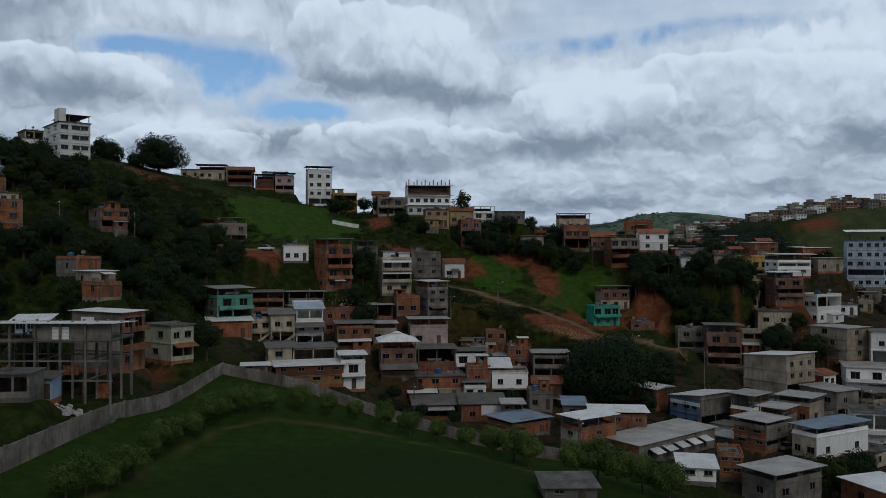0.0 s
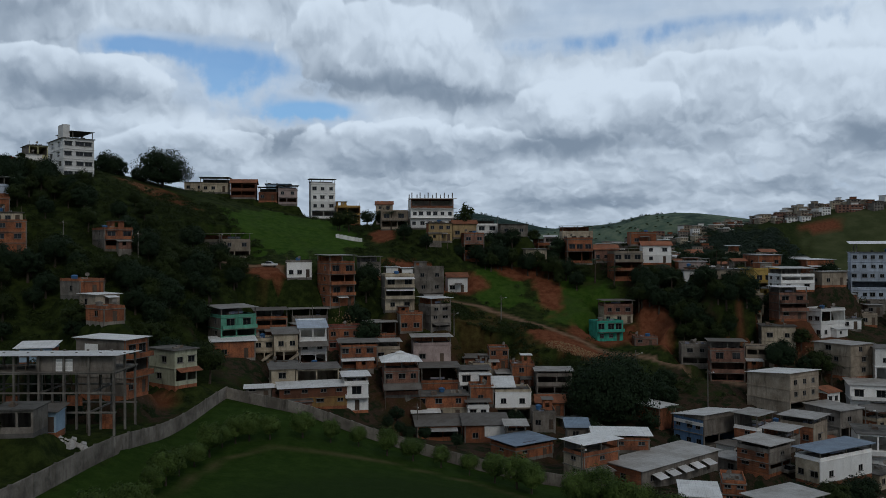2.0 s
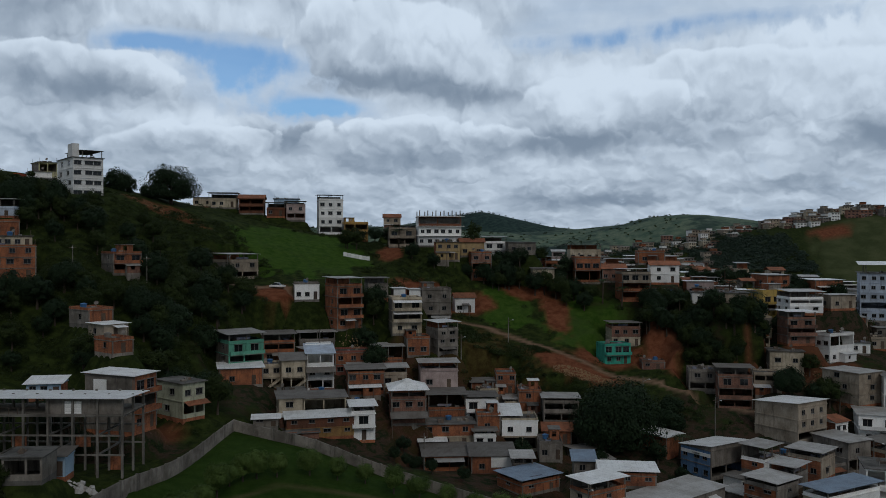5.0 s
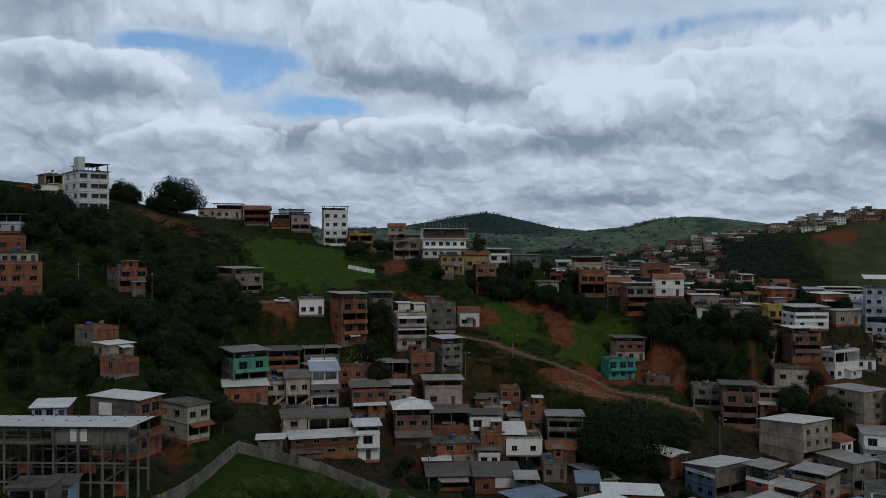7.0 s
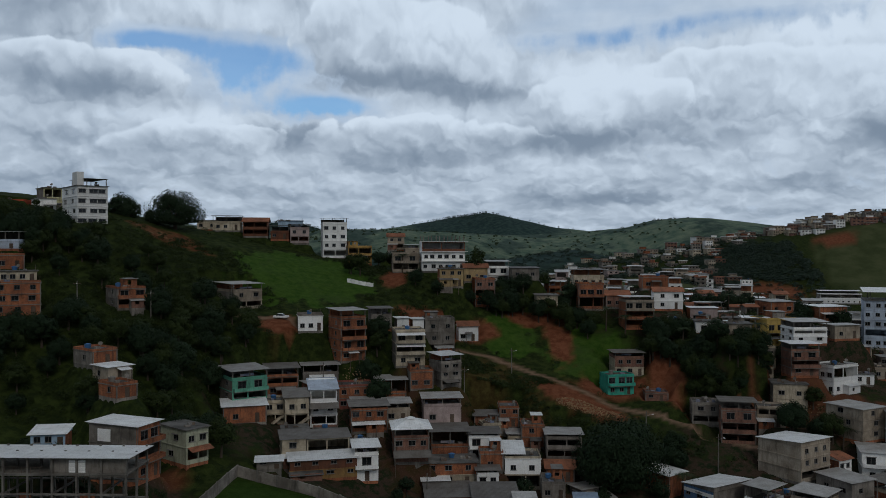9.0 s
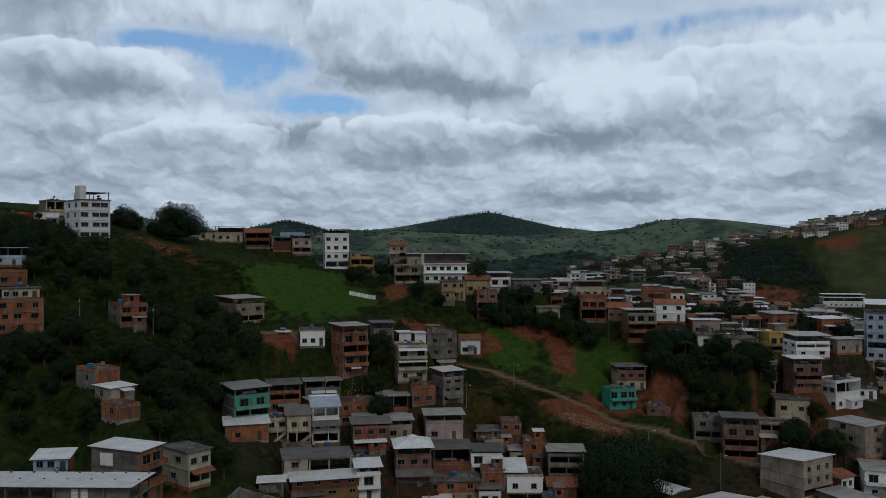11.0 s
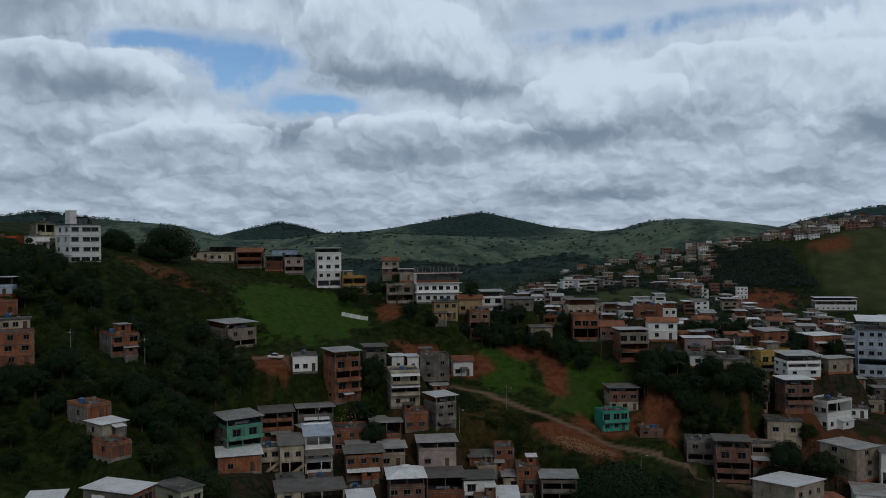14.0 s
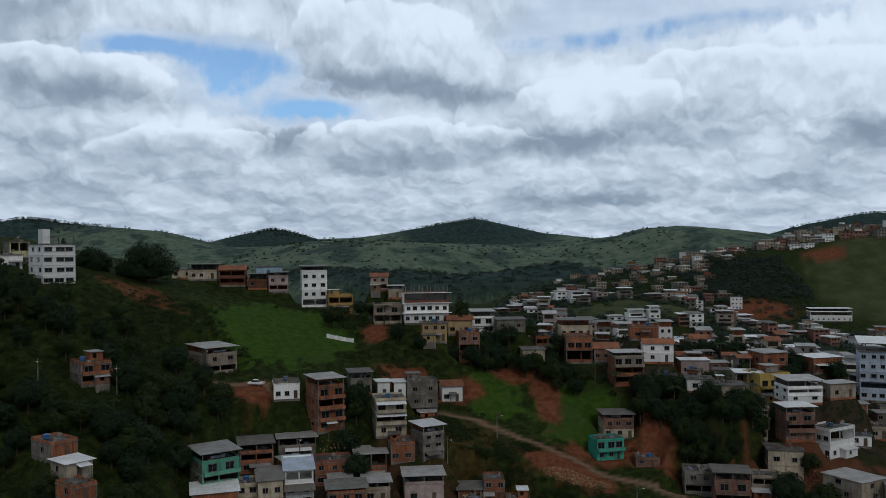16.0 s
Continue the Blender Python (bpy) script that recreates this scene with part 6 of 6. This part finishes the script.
def quad_mesh(name, quad, material):
    n = len(quad) // 4
    me = bpy.data.meshes.new(name)
    me.vertices.add(len(quad))
    me.vertices.foreach_set("co", quad.astype(np.float32).ravel())
    me.loops.add(n * 4)
    me.loops.foreach_set("vertex_index", np.arange(n * 4))
    me.polygons.add(n)
    me.polygons.foreach_set("loop_start", np.arange(0, n * 4, 4))
    me.update()
    me.materials.append(material)
    return me


def trunk_mesh(height, r, crown_r, seed):
    rnd = random.Random(seed)
    s = Shape()
    a = Vector((0, 0, -1.0))
    top = Vector((rnd.uniform(-0.2, 0.2), rnd.uniform(-0.2, 0.2), height))
    s.tube(a, top, r * 1.25, r * 0.7, 9)
    for k in range(6):
        t = k / 6 * 6.28 + rnd.uniform(-0.4, 0.4)
        s.tube(top - Vector((0, 0, 0.3 * k / 6)), top + Vector((math.cos(t) * crown_r * 0.55, math.sin(t) * crown_r * 0.55, crown_r * rnd.uniform(0.3, 0.8))), r * 0.45, r * 0.12, 6)
    return s.mesh("trunk", MAT["bark"])


KINDS = {}
for kind, rx, rz, lumps, leaves, size, mat, th, tr in (
        ("round_a", 2.3, 2.2, 90, 7500, 0.115, "leafbright", 1.5, 0.16), ("round_b", 2.1, 2.3, 80, 7000, 0.115, "leafbright", 1.6, 0.16),
        ("mid_a", 3.0, 2.7, 44, 4800, 0.19, "leaf", 2.6, 0.22), ("mid_b", 3.2, 3.2, 44, 5000, 0.20, "leaf", 3.0, 0.24), ("dark", 3.6, 3.4, 50, 5600, 0.21, "leafdark", 2.6, 0.28),
        ("grand", 10.4, 8.2, 150, 30000, 0.27, "leafdark", 3.5, 0.7), ("ridge", 8.0, 5.6, 80, 16000, 0.27, "leafdark", 3.0, 0.6), ("airy", 3.2, 4.2, 18, 900, 0.34, "leaf", 3.0, 0.2)):
    KINDS[kind] = crown_mesh("crown", len(kind) * 31 + int(rx * 10), rx, rz, lumps, leaves, size, MAT[mat], 0.0, 0.3 if rx < 2.5 else 0.55), trunk_mesh(th, tr, rx, int(rx * 17)), th, rz


def tree(x, y, kind="mid_a", scale=1.0, label="", group="", z=None, cat="tree"):
    crown, trunk, th, rz = KINDS[kind]
    e = thing("tree", x, y, gz(x, y) if z is None else z, (x * 37 + y * 11) % 360, label or "leafy green tree on the hillside", cat, group or "hillside trees")
    e.scale = (scale, scale, scale * (0.9 + ((x * 3.7 + y) % 1) * 0.2))
    part("trunk", trunk, None, e)
    c = part("crown", crown, None, e)
    c.location = (0, 0, th + rz * 0.55)
    return e


def frond_mesh():
    s = Shape()
    r = random.Random(4)
    for k in range(15):
        t, lift = k / 15 * 6.283 + r.uniform(-0.2, 0.2), r.uniform(0.0, 0.9)
        ca, sa = math.cos(t), math.sin(t)
        pts = []
        for j in range(7):
            u = j / 6
            rr, zz = 2.6 * u, (lift + 0.5) * u * 1.2 - 2.0 * u * u
            pts.append((ca * rr, sa * rr, zz, 0.42 * math.sin(math.pi * min(1, u + 0.12)) + 0.03))
        for (ax, ay, az, aw), (bx, by, bz, bw) in zip(pts, pts[1:]):
            for side in (-1, 1):
                for q in (0, 1):
                    fx, fy, fz = ax + (bx - ax) * q * 0.5, ay + (by - ay) * q * 0.5, az + (bz - az) * q * 0.5
                    gx, gy, gz_ = ax + (bx - ax) * (q * 0.5 + 0.3), ay + (by - ay) * (q * 0.5 + 0.3), az + (bz - az) * (q * 0.5 + 0.3)
                    s.poly([(fx, fy, fz), (gx, gy, gz_), (gx - sa * side * bw * 1.6 + ca * 0.3, gy + ca * side * bw * 1.6 + sa * 0.3, gz_ - 0.35 * bw)])
    return s.mesh("fronds", MAT["palm"])


FRONDS = frond_mesh()


def palm(x, y, height=6.0, scale=1.0):
    e = thing("palm_tree", x, y, gz(x, y), (x * 53) % 360, "tall palm tree with drooping dark fronds", "palm tree", "palms on the hillside")
    e.scale = (scale, scale, scale)
    s = Shape()
    for k in range(6):
        s.tube((0.1 * math.sin(k), 0, -1 + (height + 1) * k / 6), (0.1 * math.sin(k + 1), 0, -1 + (height + 1) * (k + 1) / 6), 0.2 - 0.015 * k, 0.185 - 0.015 * k, 8)
    part("trunk", s, MAT["bark"], e)
    f = part("fronds", FRONDS, None, e)
    f.location = (0.1 * math.sin(6), 0, height)
    return e


# round trees along the field
for k, (x, y) in enumerate(((-40.2, 88.1), (-39, 90.2), (-37.7, 92.6), (-37.3, 95.4), (-36.9, 98.6), (-37.6, 105.8), (-37.3, 109.8), (-36.9, 114), (-36, 118.4), (-35.3, 123.4), (-34.7, 128), (-33.2, 130.3), (-31.3, 131.7))):
    tree(x, y, ("round_a", "round_b")[k % 2], 0.88 + 0.13 * math.sin(k * 2.3), "round bushy green tree in a row along the field", "trees along the field")
for k, (x, y) in enumerate(((-28.3, 133), (-23.4, 135), (-18.8, 135), (-14.4, 136), (-9.5, 134), (-5.4, 134), (-0.8, 133.5), (3.7, 132), (7.6, 129.5), (11.0, 127.5), (13.0, 125), (19.2, 119.5), (22.0, 118), (24.5, 116), (27.5, 114), (30.6, 112))):
    tree(x, y, ("round_b", "round_a")[k % 2], 0.84 + 0.14 * math.sin(k * 1.7) + (0.35 if k > 8 else 0), "round bushy green tree in a row along the field", "trees along the field")
tree(36.2, 184, "grand", 1.0, "huge dark mango tree between the houses", z=-10.5)
tree(-92, 268, "ridge", 1.12, "broad dark tree on the ridge line", z=gz(-92, 268) - 1.0)
for x, k in ((-109, 1.2), (-106, 1.0), (-112, 0.9), (-99, 0.9)):
    tree(x, 267, "dark", k, "dark tree on the ridge beside the white block", z=gz(x, 267) - 2.5)
tree(6.7, 271, "airy", 1.2, "thin open tree on the skyline", z=33.5)
for x, y, hgt in ((21, 263, 8.5), (-2, 262, 6), (-18, 272, 6), (-22, 277, 6), (33, 262, 7), (45, 250, 7), (50, 246, 6), (95, 205, 6), (104, 192, 6), (92, 254, 8), (50, 183, 5), (40, 300, 7), (54.6, 235, 7), (64.8, 250, 6), (59.4, 245, 6), (66.3, 226, 5), (76, 229, 7), (82, 227, 7), (71.5, 231, 6), (82.4, 205, 6),
                  (92.5, 199, 5), (90, 276, 8), (116, 291, 8), (65, 239, 6), (104, 288, 8), (128, 300, 8), (84, 296, 7), (62, 290, 7)):
    palm(x, y, hgt / 1.3, 1.3)
# woods and single trees on the slopes
DARK_WOODS = [(-122, 218, 22, 26, 40), (-100, 215, 24, 22, 36), (-78, 172, 20, 16, 34), (-66, 208, 14, 12, 18), (-60, 192, 10, 12, 14), (-20, 206, 6, 7, 4), (70, 238, 16, 10, 30), (84, 228, 10, 8, 12),
              (20, 262, 14, 10, 16), (34, 254, 10, 6, 8), (-32, 266, 4, 3, 3), (-22, 218, 5, 5, 5), (90, 198, 12, 6, 4), (100, 270, 30, 20, 16), (-70, 128, 14, 14, 10),
              (-48, 160, 6, 8, 5), (66, 132, 14, 6, 9), (71, 225, 11, 8, 22), (58, 236, 6, 5, 6), (84, 222, 5, 5, 5), (47, 190, 9, 6, 6)]
tr = random.Random(77)
for ex, ey, rx, ry, count in DARK_WOODS:
    for k in range(count):
        for tries in range(30):
            t, q = tr.uniform(0, 6.283), math.sqrt(tr.random())
            x, y = ex + rx * q * math.cos(t), ey + ry * q * math.sin(t)
            if not (-117 < x < -96 and 224 < y < 242) and not on_house(np.array([x]), np.array([y]), 1.2)[0]:
                tree(round(x, 1), round(y, 1), tr.choice(("mid_a", "mid_b", "dark", "dark")), tr.uniform(0.55, 1.05) * (0.5 if x < -108 and y > 220 else 1.0), "dark leafy tree in the slope's undergrowth")
                break

for x, y, k in ((-10, 168, 0.5), (-7.5, 166, 0.45), (-11.5, 163, 0.4), (14.5, 175, 0.62), (-9, 160, 0.35), (-4, 157, 0.4), (2, 154, 0.4), (31, 176, 0.6), (44, 178, 0.6), (40, 172, 0.5), (47, 170, 0.45)):
    tree(x, y, "dark", k, "dark bush between the houses", cat="bush")

for x, y, k in ((-27, 283, 0.8), (-21, 281, 0.95), (-15, 279, 0.7), (-13, 258, 0.7), (-6, 254, 0.6), (4, 256, 0.6), (12, 254, 0.7)):
    tree(x, y, "dark", k, "dark round tree below the ridge houses")
for k, (x, y) in enumerate(((58.4, 248), (60.8, 244), (65.5, 243), (66.8, 236), (69.6, 232), (92.6, 262), (88.3, 265), (78.5, 240), (111.0, 266), (115.2, 246), (109.9, 238), (91.7, 214), (81.2, 202), (86.9, 228), (85.2, 234), (80.2, 256), (36.7, 268), (32.8, 252), (31.4, 262), (41.1, 250), (38.8, 246), (20.4, 258), (15.9, 256), (12.7, 262), (100.5, 290), (116.1, 300), (88.8, 290), (128.2, 300))):
    if not on_house(np.array([x]), np.array([y]), 0.3)[0]:
        tree(x, y, ("dark", "mid_b", "dark", "mid_a")[k % 4], 0.75 + 0.3 * ((k * 7) % 5) / 4, "dark tree standing between the hillside houses")
for x, y, k in ((-58, 103, 0.7), (-56.5, 100, 0.6), (-61, 104, 0.8)):
    tree(x, y, "mid_a", k, "leafy tree behind the field wall")



# ---- undergrowth ----
def clumps(name, centres, radius, leaves, size, material, label, seed, lift=0.0):
    r = np.random.RandomState(seed)
    n = len(centres)
    rad = radius * r.uniform(0.55, 1.35, n)
    p = np.repeat(centres, leaves, 0)
    rr = np.repeat(rad, leaves)[:, None]
    v = r.normal(size=(n * leaves, 3))
    v /= np.linalg.norm(v, axis=1)[:, None]
    v[:, 2] = np.abs(v[:, 2])
    p = p + v * rr * (r.uniform(0.35, 1.05, (n * leaves, 1)) ** 0.6) * (1, 1, 0.85)
    nrm = v + r.normal(size=v.shape) * 0.6 + np.array((0, 0, lift))
    nrm /= np.linalg.norm(nrm, axis=1)[:, None]
    t = np.cross(nrm, r.normal(size=v.shape))
    t /= np.linalg.norm(t, axis=1)[:, None]
    b = np.cross(nrm, t)
    s = np.repeat(size * (0.7 + 0.3 * rad / radius), leaves)[:, None] * r.uniform(0.6, 1.3, (n * leaves, 1))
    quad = np.stack([p - t * s, p - b * s * 0.6, p + t * s, p + b * s * 0.6], 1).reshape(-1, 3)
    return tagged(new(name, quad_mesh(name, quad, MAT[material])), label, "vegetation", kind="stuff")


def scatter(n, areas, seed, keep=None):
    """Random ground places within ellipses x, y, rx, ry; none on a house, on the road or on the meadow."""
    r = np.random.RandomState(seed)
    out = []
    tot = sum(a[2] * a[3] for a in areas)
    for ex, ey, rx, ry in areas:
        k = int(n * rx * ry / tot) + 1
        t, q = r.uniform(0, 6.283, k), np.sqrt(r.uniform(0, 1, k))
        out.append(np.stack([ex + rx * q * np.cos(t), ey + ry * q * np.sin(t)], -1))
    p = np.concatenate(out)
    x, y = p[:, 0], p[:, 1]
    ok = ~on_house(x, y) & (along(x, y, ROAD, 3.0) < 0.1) & (along(x, y, TRACK, 2.5) < 0.1)
    for area in ((-47, 258, 18, 19), (38, 243, 11, 12), (15, 246, 6, 8), (31.5, 215, 12, 6), (57.5, 229, 4, 11), (-48, 219, 4, 5), (-8, 243, 7, 4), (6, 246, 6, 4), (-20, 266, 3.5, 9), (22, 256, 6, 3), (135, 588, 46, 22), (268, 738, 34, 18), (325, 708, 34, 22)):
        ok &= np.hypot((x - area[0]) / area[2], (y - area[1]) / area[3]) > 1
    p = p[ok]
    return np.concatenate([p, padded(p[:, 0].copy(), p[:, 1].copy())[:, None] - 0.15], 1)


DARK = [(-72, 250, 16, 10), (-14, 250, 14, 10), (0, 232, 14, 10), (-105, 215, 45, 40), (-80, 180, 28, 26), (-58, 205, 18, 14), (-75, 235, 22, 22), (22, 200, 22, 22), (70, 238, 24, 18), (-20, 272, 40, 12), (10, 222, 14, 10)]
clumps("undergrowth", scatter(2300, DARK, 3), 1.35, 130, 0.165, "leaf", "dense dark green scrub on the slope", 4)
clumps("bushes", scatter(520, [(-70, 210, 40, 40), (-10, 225, 30, 30), (60, 235, 45, 35), (40, 190, 50, 35), (-30, 285, 90, 16), (-60, 140, 20, 20)], 7), 1.2, 90, 0.16, "leaf", "lighter green bushes and weeds between houses", 8)

clumps("slope_bushes", scatter(420, [(20, 212, 15, 12), (34, 203, 16, 7), (-4, 224, 12, 8), (52, 200, 10, 5)], 27), 1.1, 110, 0.15, "leaf", "green bushes on the slope between village and road", 28, 0.5)
clumps("far_trees", scatter(2600, [(140, 600, 115, 60), (185, 830, 145, 80), (290, 630, 110, 45), (285, 780, 52, 60), (230, 480, 110, 80), (130, 440, 90, 60)], 19), 3.4, 120, 0.55, "hazeleaf", "dark trees between the houses across the valley", 20, 1.4)

clumps("valley_trees", scatter(700, [(110, 318, 80, 42), (100, 262, 50, 30), (140, 375, 90, 40)], 23) + np.array((0, 0, 1.6)), 2.3, 110, 0.28, "leaf", "green trees and bushes among the houses", 24, 0.6)


# ---- far woods ----
def crest_clumps():
    r = np.random.RandomState(9)
    out = []
    for ry, half, crest in RIDGES[:3]:
        cx_ = np.array(crest, float)[:, 0]
        x = r.uniform(max(-1500, cx_[0]), min(1900, cx_[-1]), 260)
        y = ry + r.normal(size=260) * half * 0.35
        keep = wave_noise(x, y, 240.0, int(ry) + 2) > 0.1
        out.append(np.stack([x[keep], y[keep], ground_height(x[keep], y[keep])], -1))
    for cx, half in ((110, 230), (-725, 170), (1700, 330), (-1190, 160)):
        x = cx + r.normal(size=260) * half * 0.6
        far = cx > -1000
        y = (3400 if far else 2400) + r.normal(size=260) * 60
        for k in range(2):
            out.append(np.stack([x, y, ground_height(x, y) + 4.0 * k], -1))
    x, y = r.uniform(-300, 330, 700), r.normal(size=700) * 60 + 1130
    out.append(np.stack([x, y, ground_height(x, y)], -1))
    x, y = r.uniform(235, 335, 600), r.uniform(765, 850, 600)
    out.append(np.stack([x, y, ground_height(x, y)], -1))
    x, y = r.uniform(40, 330, 420), r.uniform(540, 930, 420)
    out.append(np.stack([x, y, ground_height(x, y)], -1))
    return np.concatenate(out)


clumps("far_woods", crest_clumps(), 4.6, 80, 0.75, "hazeleaf", "dark woods and single trees on the far hills", 12, 1.4)
x_, y_ = np.random.RandomState(5).uniform(-420, 420, 500), np.random.RandomState(6).uniform(1250, 1680, 500)
clumps("pasture_bushes", np.stack([x_, y_, ground_height(x_, y_)], -1), 3.2, 24, 1.0, "leaf", "scattered bushes on the far pasture", 13)


# ---- poles, car, fence, rubble ----
def utility_pole(x, y, h):
    e = thing("utility_pole", x, y, gz(x, y), (x * 13) % 40, "grey concrete utility pole with a lamp arm", "utility pole", "utility poles")
    part("pole", Shape().tube((0, 0, -0.8), (0, 0, h), 0.16, 0.09, 8), MAT["concrete"], e)
    part("crossarm", Shape().box(-0.8, -0.06, h - 0.7, 0.8, -0.0, h - 0.58).mesh("crossarm", MAT["timber"]), None, e).location = (0, -0.13, 0)
    arm = part("lamp_arm", Shape().tube((0, -0.1, h - 1.2), (0.2, -1.5, h - 0.5), 0.04, 0.03, 6), MAT["tin"], e)
    part("lamp_head", Shape().box(0.1, -1.95, h - 0.56, 0.32, -1.5, h - 0.42), MAT["white"], arm)


for x, y, h in ((-88, 190, 7), (-73, 196, 7), (60, 190, 8), (22, 134, 7), (15, 226, 7), (46, 201, 7), (-54, 148, 7), (72, 190, 7), (-33, 204, 7), (2, 212, 7), (64, 158, 8), (86, 170, 8), (30, 158, 7), (-6, 172, 7), (-62, 226, 7)):
    utility_pole(x, y, h)


def car(x, y, yaw, material, label):
    e = thing("car", x, y, gz(x, y) + 0.02, yaw, label, "car")
    part("body", Shape().run([(-0.8, 0.35), (0.8, 0.35), (0.85, 0.6), (0.8, 0.85), (-0.8, 0.85), (-0.85, 0.6)], -2.0, 2.0), MAT[material], e)
    part("cabin", Shape().hexa([(-1.2, -0.72, 0.853), (1.0, -0.72, 0.853), (1.0, 0.72, 0.853), (-1.2, 0.72, 0.853)], [(-0.8, -0.58, 1.4), (0.4, -0.58, 1.4), (0.4, 0.58, 1.4), (-0.8, 0.58, 1.4)]), MAT["glass"], e)
    part("roof_panel", Shape().box(-0.8, -0.58, 1.403, 0.4, 0.58, 1.45), MAT[material], e)
    for px in (-1.25, 1.25):
        for py in (-0.78, 0.6):
            part("wheel", Shape().tube((px, py, 0.31), (px, py + 0.18, 0.31), 0.31, 0.31, 14), MAT["timber"], e)


car(-47.5, 222.5, -12, "white", "small white car parked on the dirt track")
car(62, 149, 30, "gray", "silver car parked in a yard")


def fence(x, y, yaw, w, h):
    e = thing("fence", x, y, gz(x, y), yaw, "white sheet fence below the ochre house", "fence")
    n = int(w / 1.2)
    for k in range(n):
        z = gz(x + k * 1.2 * math.cos(radians(yaw)), y + k * 1.2 * math.sin(radians(yaw))) - gz(x, y)
        part("panel", Shape().box(k * 1.2, -0.03, z - 0.3, k * 1.2 + 1.17, 0.03, z + h), MAT["white"], e)


fence(-34.5, 258.5, -5, 9, 1.15)


def rubble(name, x, y, rx, ry, count, big, material, label, seed):
    r = random.Random(seed)
    s = Shape()
    for _ in range(count):
        t, q = r.uniform(0, 6.283), math.sqrt(r.random())
        px, py = x + rx * q * math.cos(t), y + ry * q * math.sin(t)
        z, a = ground_at(px, py), r.uniform(0.3, 1.0) * big
        m = pose(px, py, z + a * 0.1, r.uniform(0, 60), r.uniform(0, 60), r.uniform(0, 360))
        n = len(s.v)
        s.box(-a, -a * 0.7, -a * 0.5, a * r.uniform(0.6, 1), a * 0.7, a * 0.5)
        for i in range(n, len(s.v)):
            s.v[i] = tuple(m @ Vector(s.v[i]) * 1.0)
    return tagged(new(name, s.mesh(name, MAT[material])), label, "rubble", kind="stuff")


rubble("stones", 34.0, 212.0, 8.5, 2.8, 700, 0.2, "stone", "pale broken stones spread on red earth by the road", 3)
rubble("debris", -25.5, 206.5, 3.2, 2.5, 60, 0.16, "stone", "pale building debris on the slope", 4)
rubble("rubble_heap", 92, 212, 12, 7, 160, 0.2, "stone", "grey rubble on the bare slope", 5)
rubble("scrap", -51.0, 111.5, 2.4, 1.3, 45, 0.5, "tin", "broken white sheets beside the hut", 6)
rubble("ridge_rubble", -93, 251, 6, 3, 60, 0.28, "stone", "pale rubble on bare ground below the ridge tree", 9)
